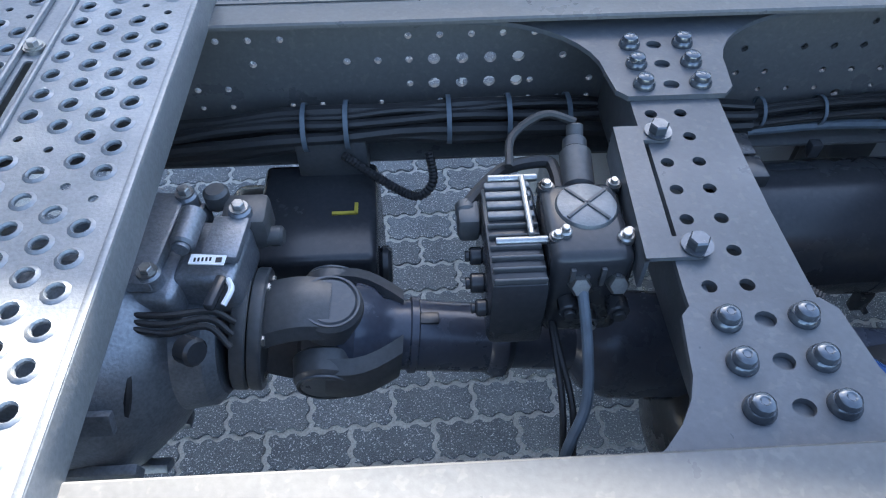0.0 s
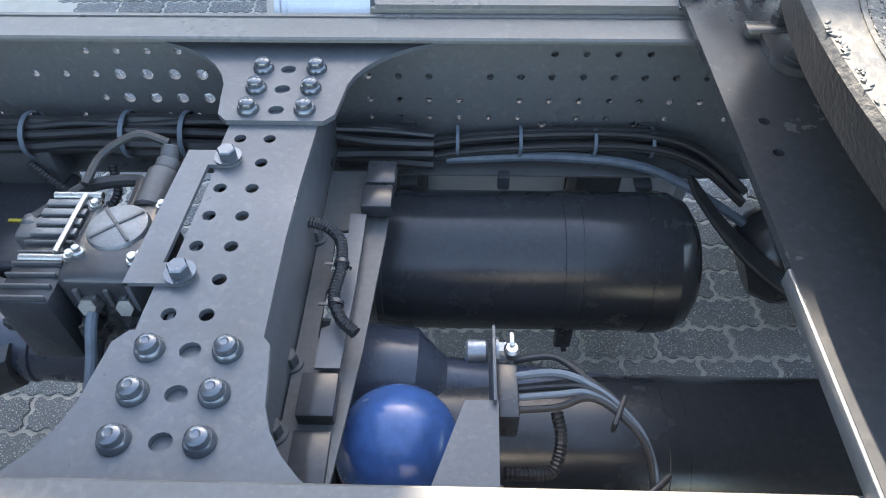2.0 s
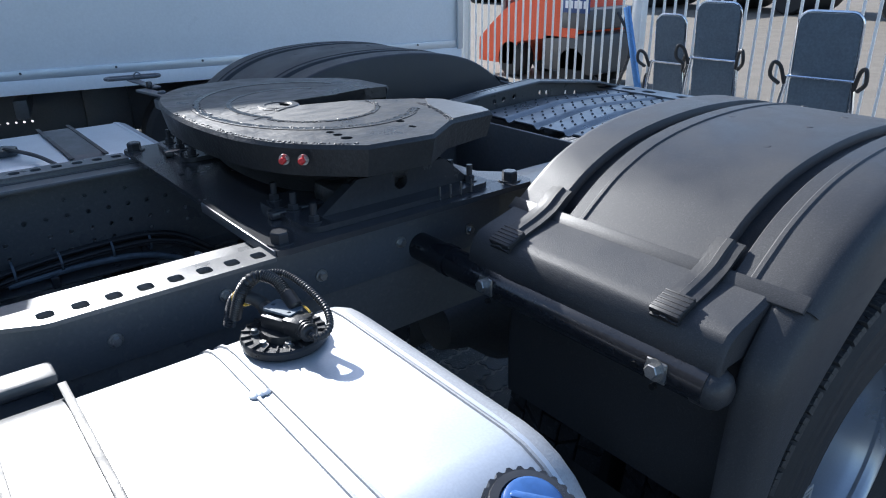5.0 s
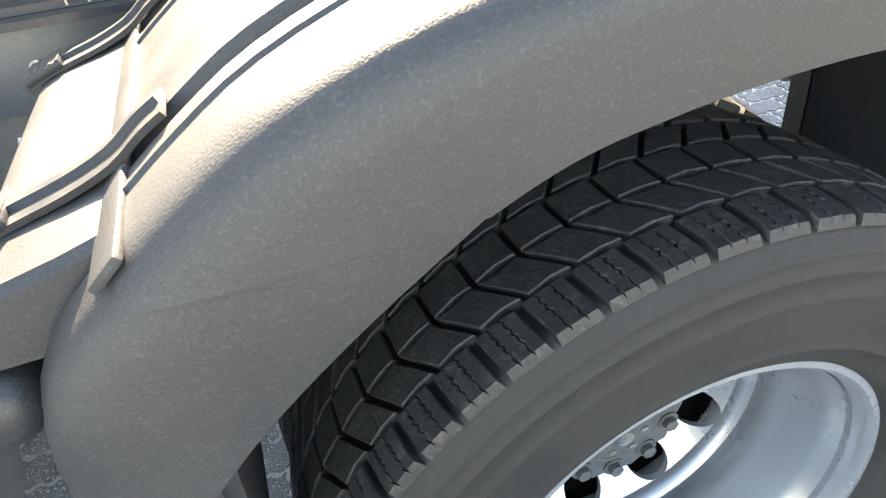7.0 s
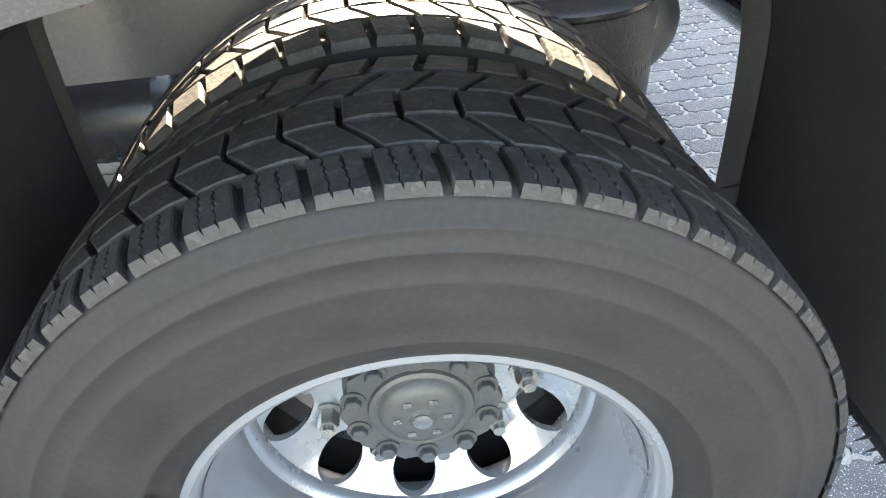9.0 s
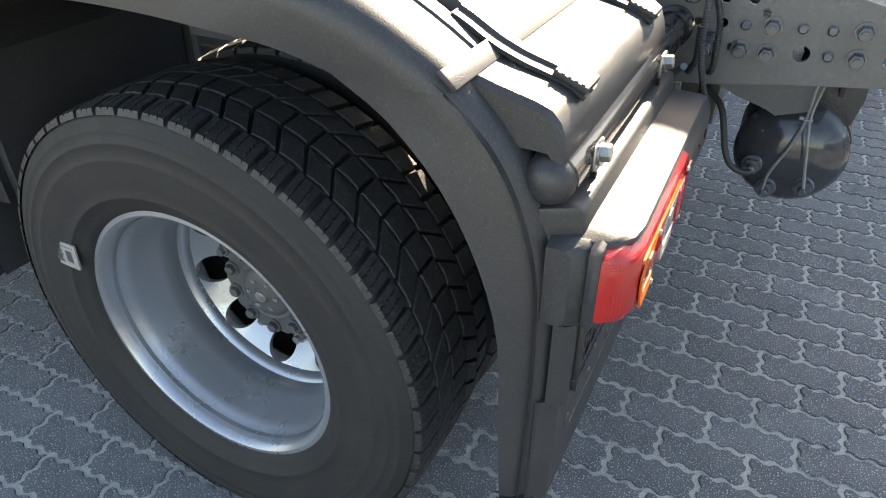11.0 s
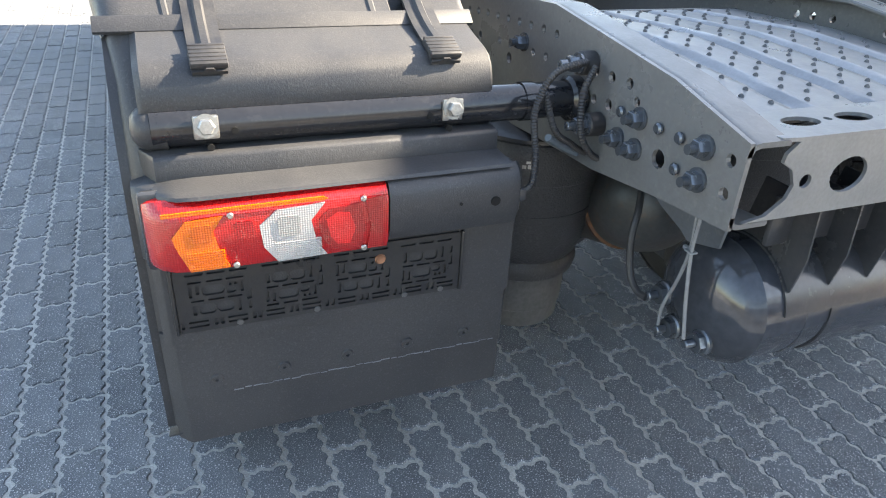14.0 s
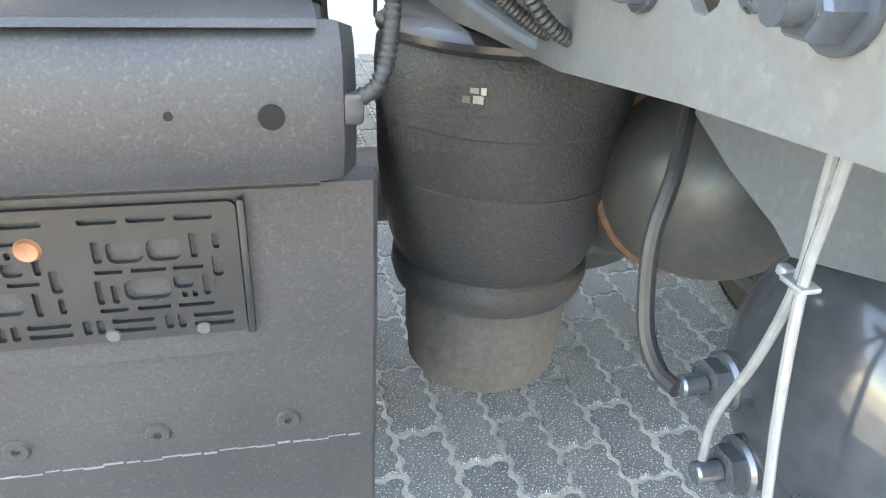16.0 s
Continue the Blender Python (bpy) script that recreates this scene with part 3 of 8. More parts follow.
# ---- wiring harness along the far rail ----
har = thing("wiring_harness", (-1.7, 0.36, 0.86), "bundle of black cables tied along the inside of the rail", "cable")
rng = random.Random(9)
for i in range(9):
    b = bm_new()
    dy, dz = 0.03 * math.cos(i * 2.4) * (0.5 + 0.5 * (i % 3) / 2), 0.028 * math.sin(i * 2.4)
    pts = []
    for k in range(12):
        x = -2.5 + 0.1 * k
        sag = 0.87 + 0.03 * math.sin((x + 2.5) * 2.6) - 0.04 * max(0, -x - 2.15)
        pts.append((x, 0.335 + dy + rng.uniform(-0.006, 0.006), sag + dz + rng.uniform(-0.005, 0.005)))
    tube(b, pts, rng.choice((0.006, 0.008, 0.011)), 8, 3)
    part("cable", b, M_RUBBER_SM, har)
for x in (-2.16, -2.09, -1.92, -1.82, -1.72):
    b = bm_new()
    lathe(b, [(0.042, -0.004), (0.045, -0.004), (0.045, 0.004), (0.042, 0.004)], Matrix.Translation((x, 0.335, 0.87 + 0.03 * math.sin((x + 2.5) * 2.6))) @ Matrix.Rotation(radians(90), 4, "Y") @ Matrix.Diagonal((0.9, 0.95, 1, 1)), 20)
    part("cable_tie", b, M_GREY, har)
b = bm_new()
tube(b, [(-2.1, 0.30, 0.86), (-2.04, 0.27, 0.83), (-1.98, 0.255, 0.80), (-1.95, 0.27, 0.82), (-1.955, 0.3, 0.86)], 0.0085, 8, 6, ribs=0.006)
part("loop", b, M_RUBBER_SM, har)
har2 = thing("rear_harness", (-1.2, 0.37, 0.85), "foil-wrapped cable bundle tied to the rail by the air tank", "cable")
for i in range(6):
    b = bm_new()
    dy, dz = 0.018 * math.cos(i * 1.9), 0.016 * math.sin(i * 1.9)
    tube(b, [(-1.5, 0.33 + dy, 0.83 + dz), (-1.4, 0.37 + dy, 0.845 + dz), (-1.25, 0.375 + dy, 0.862 + dz), (-1.1, 0.375 + dy, 0.868 + dz), (-1.0, 0.365 + dy, 0.865 + dz), (-0.93, 0.345 + dy, 0.845 + dz), (-0.86, 0.30 + 0.6 * dy, 0.80 + dz)], 0.006, 8, 5)
    part("cable", b, M_RUBBER_SM, har2)
for x in (-1.36, -1.25, -1.12, -1.02):
    b = bm_new()
    lathe(b, [(0.026, -0.003), (0.028, -0.003), (0.028, 0.003), (0.026, 0.003)], Matrix.Translation((x, 0.375, 0.86)) @ Matrix.Rotation(radians(90), 4, "Y"), 16)
    part("cable_tie", b, M_GREY, har2)
b = bm_new()
tube(b, [(-1.38, 0.36, 0.83), (-1.2, 0.36, 0.838), (-1.05, 0.35, 0.83), (-0.95, 0.325, 0.80), (-0.86, 0.27, 0.77), (-0.8, 0.22, 0.75)], 0.009, 8, 6)
part("pipe", b, M_GREY, har2)
b = bm_new()
for i in range(5):
    tube(b, [(-0.95, 0.33 - 0.01 * i, 0.82), (-0.915, 0.26 - 0.012 * i, 0.80), (-0.87, 0.2 - 0.012 * i, 0.78), (-0.80, 0.14 - 0.01 * i, 0.75)], 0.006, 8, 5)
part("pigtail", b, M_RUBBER_SM, har2)
chm = thing("brake_chamber", (-0.82, 0.25, 0.65), "black round brake chamber in the shade of the mounting plate", "brake chamber")
b = bm_new()
lathe(b, [(0, 0), (0.06, 0), (0.085, 0.03), (0.09, 0.05), (0.09, 0.07), (0.08, 0.09), (0.05, 0.12), (0, 0.12)], Matrix.Translation((-0.85, 0.24, 0.70)) @ Matrix.Rotation(radians(70), 4, "Y"), 28)
part("body", b, M_BLACK, chm)
b = bm_new()
box(b, (-0.74, 0.3, 0.72), (0.05, 0.22, 0.05), 0.006)
part("arm", b, M_BLACK, chm)

# ---- driveshaft ----
shaft = thing("driveshaft", (-2.0, 0, 0.75), "dark steel driveshaft with a forged universal joint", "driveshaft")
D0, D1 = Vector((-2.36, 0.0, 0.815)), Vector((-0.55, -0.02, 0.56))
dirn = (D1 - D0).normalized()
P = lambda x: D0 + dirn * ((x - D0.x) / dirn.x)
q, _ = frame_of(D0, D1)
b = bm_new()
lathe(b, [(0, 0), (0.088, 0), (0.09, 0.003), (0.09, 0.018), (0.087, 0.021), (0.05, 0.021), (0, 0.021)], Matrix.Translation(P(-2.245)) @ q, 40)
for i in range(44):
    a = 2 * math.pi * i / 44
    box(b, P(-2.215) + q.to_3x3() @ Vector((0.083 * math.cos(a), 0.083 * math.sin(a), 0)), (0.006, 0.006, 0.008))
lathe(b, [(0, 0), (0.088, 0), (0.09, 0.003), (0.09, 0.016), (0.087, 0.019), (0, 0.019)], Matrix.Translation(P(-2.222)) @ q, 40)
part("flange", b, M_DARK, shaft)


def yoke(c, up, fwd):
    """Two ears with a bore between; up is the pin's axis."""
    b = bm_new()
    side = fwd.cross(up)
    for s in (-1, 1):
        ring = []
        for k in range(7):
            t = k / 6
            cx = c - fwd * (0.105 * (1 - t))
            hgt = 0.03 + 0.038 * math.sin(radians(90) * min(1, t * 1.3)) + 0.006
            wid = 0.048 + 0.006 * (1 - t)
            th = 0.026 - 0.004 * t
            o = cx + up * (s * hgt)
            ring.append([b.verts.new(o + side * (wid * u) + up * (s * th * v)) for u, v in ((-1, -0.3), (-0.8, 0.6), (-0.3, 1), (0.3, 1), (0.8, 0.6), (1, -0.3), (0.5, -0.7), (-0.5, -0.7))])
        for r0, r1 in zip(ring, ring[1:]):
            for i in range(8):
                b.faces.new((r0[i], r0[(i + 1) % 8], r1[(i + 1) % 8], r1[i]))
        b.faces.new(ring[0])
        b.faces.new(ring[-1])
        e = c + up * (s * 0.074)
        cyl(b, c + up * (s * 0.045), e + up * (s * 0.014), 0.05, 28, 0.046, bevel=0.006)
    return b


upv = (Vector((0, -0.12, 1)) - dirn * dirn.dot(Vector((0, -0.12, 1)))).normalized()
sidev = dirn.cross(upv).normalized()
uj = P(-2.115)
part("yoke", yoke(uj, upv, dirn), M_DARK, shaft)
part("yoke", yoke(uj, sidev, -dirn), M_DARK, shaft)
for d in (upv, -upv, sidev, -sidev):
    b = bm_new()
    cyl(b, uj + d * 0.082, uj + d * 0.091, 0.037, 28, bevel=0.003)
    lathe(b, [(0.038, 0), (0.041, 0), (0.041, 0.003), (0.038, 0.003)], Matrix.Translation(uj + d * 0.088) @ frame_of(uj, uj + d)[0], 28)
    part("bearing_cap", b, M_FRAME, shaft, "grey pressed bearing cap")
b = bm_new()
lathe(b, [(0.06, -0.09), (0.075, -0.06), (0.07, -0.035), (0.056, -0.02), (0.053, 0.0), (0.053, 0.02), (0.058, 0.022), (0.058, 0.032), (0.054, 0.034), (0.053, 0.14), (0.055, 0.142), (0.06, 0.15), (0.06, 0.165), (0.054, 0.172), (0.045, 0.178), (0.044, 0.27), (0.07, 0.29), (0.085, 0.33), (0.085, 0.6), (0.044, 0.65), (0.043, 1.6), (0, 1.6)],
      Matrix.Translation(P(-2.02)) @ q, 40)
part("tube", b, mat("shaft_paint", (0.06, 0.072, 0.10), 0.24, 0.1, (0.05, 0.055, 0.07), 8, 0.6, 0.08, 120, 0.1), shaft, "glossy blue-black shaft tube")
b = bm_new()
box(b, P(-1.975) + upv * 0.053, (0.03, 0.02, 0.006), 0.002)
part("balance_weight", b, M_BLACK, shaft)
bolt_parts("flange_bolt", [tuple(P(-2.212) + q.to_3x3() @ Vector((0.072 * math.cos(a), 0.072 * math.sin(a), 0))) for a in (0.4, 1.3, 2.4, 3.6, 4.6, 5.5)], tuple(dirn), shaft, 0.009, 0.01, M_STEEL)

# ---- gearbox ----
gb = thing("gearbox", (-2.5, 0, 0.6), "cast aluminium gearbox housing with cables and a maker's plate", "gearbox")
b = bm_new()
lathe(b, [(0, 0), (0.19, 0), (0.2, 0.02), (0.2, 0.06), (0.185, 0.08), (0.165, 0.22), (0.12, 0.27), (0.09, 0.29), (0.085, 0.33), (0.07, 0.345), (0, 0.345)], Matrix.Translation((-2.6, -0.03, 0.80)) @ Matrix.Rotation(radians(90), 4, "Y"), 44)
part("housing", b, M_CAST, gb)
for k in range(10):
    a = radians(36 * k + 10)
    b = bm_new()
    box(b, (-2.45, -0.03 + 0.175 * math.cos(a), 0.80 + 0.175 * math.sin(a)), (0.2, 0.014, 0.03), 0.003, Matrix.Rotation(a, 3, "X"))
    part("housing_rib", b, M_CAST, gb)
# shift actuator: stepped casting with ribs and bosses
b = bm_new()
RZ = Matrix.Rotation(radians(-6), 3, "Z")
box(b, (-2.335, 0.045, 0.885), (0.105, 0.185, 0.10), 0.016, RZ, 3)
box(b, (-2.345, 0.045, 0.945), (0.075, 0.165, 0.022), 0.007, RZ)
box(b, (-2.255, 0.03, 0.90), (0.085, 0.11, 0.075), 0.012, RZ, 3)
box(b, (-2.235, 0.04, 0.945), (0.05, 0.075, 0.016), 0.005, RZ)
for k in range(4):
    box(b, (-2.392, -0.02 + 0.042 * k, 0.915), (0.012, 0.008, 0.07), 0.002, RZ)
for x, y in ((-2.302, 0.118), (-2.385, 0.115), (-2.322, -0.022), (-2.385, -0.02), (-2.222, 0.085)):
    cyl(b, (x, y, 0.90), (x, y, 0.958), 0.016, 16, bevel=0.004)
part("actuator", b, M_CAST, gb)
b = bm_new()
cyl(b, (-2.285, 0.015, 0.962), (-2.278, 0.075, 0.966), 0.017, 18, bevel=0.004)
cyl(b, (-2.285, 0.015, 0.962), (-2.2857, 0.009, 0.962), 0.011, 14)
part("sleeve", b, M_CAST, gb)
b = bm_new()
box(b, (-2.25, -0.004, 0.9555), (0.046, 0.016, 0.002), 0, RZ)
part("label_plate", b, M_WHITE, gb, "white printed label plate")
b = bm_new()
for k in range(5):
    box(b, (-2.266 + 0.005 * k, -0.004, 0.957), (0.0025, 0.006, 0.0008))
box(b, (-2.235, -0.006, 0.957), (0.008, 0.008, 0.0008))
part("label_print", b, M_BLACK, gb)
b = bm_new()
box(b, (-2.22, 0.10, 0.915), (0.065, 0.06, 0.06), 0.01)
cyl(b, (-2.262, 0.125, 0.925), (-2.262, 0.125, 0.958), 0.018, 16, bevel=0.005)
cyl(b, (-2.195, 0.085, 0.90), (-2.17, 0.083, 0.90), 0.015, 16, bevel=0.004)
part("sensor_block", b, M_DARK, gb)
bolt_parts("bolt", [(-2.302, 0.118, 0.958), (-2.385, 0.115, 0.958), (-2.322, -0.022, 0.958), (-2.385, -0.02, 0.958), (-2.222, 0.085, 0.958)], (0, 0, 1), gb, 0.009, 0.008, M_STEEL)
for i in range(3):
    b = bm_new()
    tube(b, [(-2.43, 0.0 - 0.016 * i, 0.93), (-2.37, -0.055 - 0.008 * i, 0.925), (-2.31, -0.06 - 0.01 * i, 0.915 - 0.006 * i), (-2.255, -0.045 - 0.012 * i, 0.90), (-2.225, -0.05 - 0.02 * i, 0.88)], 0.0045, 8, 5)
    part("cable", b, M_RUBBER_SM, gb)
b = bm_new()
tube(b, [(-2.35, -0.06, 0.92), (-2.345, -0.10, 0.90), (-2.35, -0.15, 0.86), (-2.37, -0.17, 0.80)], 0.006, 8, 5)
part("cable", b, M_RUBBER_SM, gb)
b = bm_new()
cyl(b, (-2.285, -0.09, 0.885), (-2.262, -0.105, 0.893), 0.019, 16, bevel=0.004)
part("plug", b, M_BLACK, gb)
b = bm_new()
box(b, (-2.235, -0.05, 0.945), (0.014, 0.05, 0.014), 0.004, Matrix.Rotation(radians(-12), 3, "Z"))
part("black_plug", b, M_BLACK, gb)
b = bm_new()
tube(b, [(-2.222, -0.03, 0.945), (-2.214, -0.05, 0.95), (-2.222, -0.07, 0.945)], 0.004, 8, 4)
part("white_clip", b, M_WHITE, gb)
# dark unit hanging beyond it
unit = thing("retarder_box", (-2.05, 0.27, 0.62), "black painted box-shaped unit hung under the far rail", "housing")
b = bm_new()
box(b, (-2.145, 0.225, 0.70), (0.20, 0.23, 0.22), 0.014, seg=3)
box(b, (-2.20, 0.26, 0.66), (0.24, 0.2, 0.2), 0.03, seg=3)
part("body", b, M_BLACK, unit)
b = bm_new()
cyl(b, (-2.046, 0.17, 0.72), (-2.025, 0.17, 0.72), 0.035, 20, bevel=0.006)
part("cap", b, M_BLACK, unit)
b = bm_new()
box(b, (-2.12, 0.33, 0.83), (0.12, 0.05, 0.1), 0.004)
part("hanger", b, M_DARK, unit)
b = bm_new()
box(b, (-2.10, 0.21, 0.812), (0.04, 0.006, 0.003))
box(b, (-2.08, 0.22, 0.812), (0.006, 0.025, 0.003))
part("paint_mark", b, mat("yellow_mark", (0.45, 0.36, 0.05), 0.6), unit, "yellow paint mark")
b = bm_new()
box(b, (-2.17, 0.155, 0.775), (0.05, 0.006, 0.003))
part("paint_mark", b, bpy.data.materials["yellow_mark"], unit, "yellow paint mark")

# ---- brake valve beside the crossmember ----
val = thing("brake_valve", (-1.8, 0, 0.9), "black brake modulator valve with silver cross-ribbed cover", "valve")
b = bm_new()
box(b, (-1.775, -0.03, 0.96), (0.10, 0.13, 0.15), 0.015, seg=3)
part("body", b, M_BLACK, val)
for a in (45, 135, 225, 315):
    b = bm_new()
    cyl(b, (-1.772 + 0.06 * math.cos(radians(a)), -0.015 + 0.06 * math.sin(radians(a)), 0.99), (-1.772 + 0.06 * math.cos(radians(a)), -0.015 + 0.06 * math.sin(radians(a)), 1.034), 0.010, 14)
    part("boss", b, M_BLACK, val)
b = bm_new()
lathe(b, [(0, 0), (0.039, 0), (0.039, 0.012), (0.036, 0.017), (0.03, 0.0185), (0, 0.019)], Matrix.Translation((-1.772, -0.012, 1.022)), 36)
M_RIB = mat("weathered_silver", (0.17, 0.18, 0.19), 0.42, 0.5, (0.12, 0.125, 0.13), 30, 0.6, 0.2, 200, 0.1)
part("cover", b, M_RIB, val, "silver round cover")
b = bm_new()
for a in (40, 130):
    box(b, (-1.772, -0.012, 1.0415), (0.070, 0.0045, 0.003), 0.001, Matrix.Rotation(radians(a), 3, "Z"))
part("cover_rib", b, M_DARK, val)
bolt_parts("cover_screw", [(-1.772 + 0.06 * math.cos(radians(a)), -0.015 + 0.06 * math.sin(radians(a)), 1.034) for a in (45, 135, 225, 315)], (0, 0, 1), val, 0.005, 0.005, M_STEEL)
b = bm_new()
box(b, (-1.862, -0.03, 0.955), (0.07, 0.17, 0.12), 0.01)
part("electronic_box", b, M_BLACK, val)
for k in range(10):
    b = bm_new()
    y = 0.046 - 0.0172 * k
    box(b, (-1.862, y, 1.017), (0.062 if k > 3 else 0.058, 0.011 if k < 4 else 0.004, 0.009), 0.002)
    part("cooling_rib", b, M_RIB if k < 4 else M_DARK, val)
b = bm_new()
for y in (0.058, -0.05):
    cyl(b, (-1.885, y, 1.02), (-1.822, y, 1.02), 0.0055, 12)
cyl(b, (-1.842, 0.055, 1.025), (-1.842, -0.045, 1.025), 0.004, 10)
part("clamp_rod", b, M_STEEL, val)
b = bm_new()
box(b, (-1.912, 0.02, 0.985), (0.03, 0.045, 0.04), 0.008)
cyl(b, (-1.915, 0.04, 0.995), (-1.915, 0.02, 0.995), 0.014, 14, bevel=0.004)
part("plug", b, M_DARK, val)
b = bm_new()
cyl(b, (-1.765, 0.05, 1.0), (-1.76, 0.115, 1.01), 0.022, 18, bevel=0.004)
cyl(b, (-1.76, 0.115, 1.01), (-1.758, 0.135, 1.015), 0.017, 18, bevel=0.003)
cyl(b, (-1.758, 0.13, 1.015), (-1.757, 0.15, 1.03), 0.012, 16, bevel=0.002)
part("elbow", b, M_DARK, val)
b = bm_new()
for x, y in ((-1.79, -0.085), (-1.745, -0.085)):
    lathe(b, [(0, 0), (0.014, 0), (0.014, 0.02), (0.011, 0.026), (0, 0.026)], Matrix.Translation((x, y, 0.985)) @ Matrix.Rotation(radians(60), 4, "X"), 6)
part("port", b, M_STEEL, val)
b = bm_new()
tube(b, [(-1.757, 0.15, 1.035), (-1.80, 0.155, 1.045), (-1.845, 0.13, 1.03), (-1.855, 0.08, 1.02)], 0.006, 8, 6)
part("hose", b, M_RUBBER_SM, val)
b = bm_new()
tube(b, [(-1.915, 0.03, 1.0), (-1.89, 0.065, 1.0), (-1.855, 0.095, 1.005), (-1.80, 0.11, 1.0), (-1.79, 0.085, 1.0), (-1.79, 0.04, 1.0)], 0.009, 8, 6)
part("hose", b, M_RUBBER_SM, val)
b = bm_new()
tube(b, [(-1.785, -0.075, 0.995), (-1.787, -0.115, 0.985), (-1.785, -0.16, 0.95), (-1.79, -0.21, 0.91), (-1.815, -0.25, 0.87), (-1.82, -0.27, 0.80)], 0.0068, 10, 6)
part("hose", b, M_GREY, val, "grey air hose")
for o in (0, 0.012):
    b = bm_new()
    tube(b, [(-1.815, -0.06, 0.92), (-1.812 + o * 0.4, -0.13, 0.90), (-1.812 + o, -0.20, 0.88), (-1.815 + o, -0.25, 0.83), (-1.815 + o, -0.27, 0.78)], 0.0045, 8, 6)
    part("hose", b, M_RUBBER_SM, val)
for x, y, z, r, ax_, L, m_ in ((-1.805, -0.055, 1.03, 0.008, (0, 0, 1), 0.012, M_STEEL), (-1.735, -0.065, 1.028, 0.010, (0, 0, 1), 0.012, M_STEEL), (-1.815, 0.03, 1.02, 0.011, (0, 0, 1), 0.014, M_BLACK),
                            (-1.80, -0.095, 0.96, 0.013, (0, -1, 0), 0.02, M_BLACK), (-1.74, -0.095, 0.955, 0.014, (0, -1, 0), 0.022, M_BLACK), (-1.77, -0.095, 0.93, 0.010, (0, -1, 0), 0.018, M_STEEL),
                            (-1.897, -0.02, 0.96, 0.012, (-1, 0, 0), 0.016, M_BLACK), (-1.897, -0.06, 0.955, 0.013, (-1, 0, 0), 0.018, M_BLACK), (-1.897, -0.095, 0.95, 0.011, (-1, 0, 0), 0.014, M_BLACK)):
    b = bm_new()
    p = Vector((x, y, z))
    cyl(b, p, p + Vector(ax_) * L, r, 14, bevel=0.002)
    cyl(b, p + Vector(ax_) * L, p + Vector(ax_) * (L + 0.006), r * 0.6, 12, bevel=0.001)
    part("port", b, m_, val)
for k in range(4):
    b = bm_new()
    box(b, (-1.80 + 0.018 * k, -0.0975, 1.005 - 0.012 * (k % 2)), (0.006, 0.005, 0.03), 0.001)
    part("body_rib", b, M_DARK, val)
b = bm_new()
box(b, (-1.735, -0.02, 0.96), (0.03, 0.1, 0.1), 0.004)
part("mount", b, M_DARK, val)

# ---- catwalk ----
cat = thing("catwalk", (-2.5, 0, 1.1), "perforated aluminium catwalk plate with dimpled holes and ribs", "catwalk")
b = bm_new()
holes, dim = [], []
X0, X1, Y0, Y1 = -2.95, -2.285, -0.52, 0.42
strips = [(-2.445, -2.300), (-2.635, -2.49), (-2.825, -2.68)]
for xa, xb in strips:
    ya = Y0 + 0.03
    k = 0
    while ya < Y1 - 0.02:
        for i, fx in enumerate((0.12, 0.4, 0.66, 0.9)):
            x = xa + (xb - xa) * fx
            y = ya + (0.0 if i % 2 == 0 else 0.0205)
            if y < Y1 - 0.02:
                small = (k + i) % 9 == 4
                holes.append(circle2(x, y, 0.0055 if small else 0.0088, 10))
                if not small:
                    dim.append((x, y))
        ya += 0.041
        k += 1
for xm in (-2.468, -2.658):
    holes.append(rrect2(xm - 0.006, 0.06, xm + 0.006, 0.20, 0.004, 2))
    holes.append(circle2(xm, -0.05, 0.005, 8))
sheet(b, [(X0, Y0), (X1, Y0), (X1, Y1 - 0.12), (X1 + 0.0, Y1), (X0, Y1)], holes, 0.003, Matrix.Translation((0, 0, 1.125)))
part("plate", b, M_DULL, cat)
b = bm_new()
for x, y in dim:
    lathe(b, [(0.0089, 0.0), (0.0102, 0.0026), (0.012, 0.002), (0.0145, 0.0002)], Matrix.Translation((x, y, 1.125)), 12)
tagged(part("dimple_rim", b, M_DULL, cat), kind="stuff")
for xm in (-2.468, -2.658):
    b = bm_new()
    box(b, (xm - 0.017, -0.05, 1.129), (0.008, 0.92, 0.009), 0.003)
    box(b, (xm + 0.017, -0.05, 1.127), (0.006, 0.92, 0.006), 0.002)
    part("rib", b, M_DULL, cat)
    b = bm_new()
    cyl(b, (xm, 0.225, 1.125), (xm, 0.225, 1.131), 0.014, 16)
    hexbolt(b, (xm, 0.225, 1.131), (0, 0, 1), 0.008, 0.006)
    part("fixing_bolt", b, M_STEEL, cat)
b = bm_new()
box(b, (X1 + 0.006, (Y0 + Y1) / 2, 1.10), (0.004, Y1 - Y0, 0.05), 0.001)
box(b, (X1 + 0.003, (Y0 + Y1) / 2, 1.1245), (0.009, Y1 - Y0, 0.005), 0.002)
part("edge_fold", b, M_DULL, cat)
b = bm_new()
for y in (-0.38, 0.38):
    box(b, (-2.6, y, 1.10), (0.6, 0.04, 0.04), 0.004)
part("bearer", b, M_FRAME, cat)

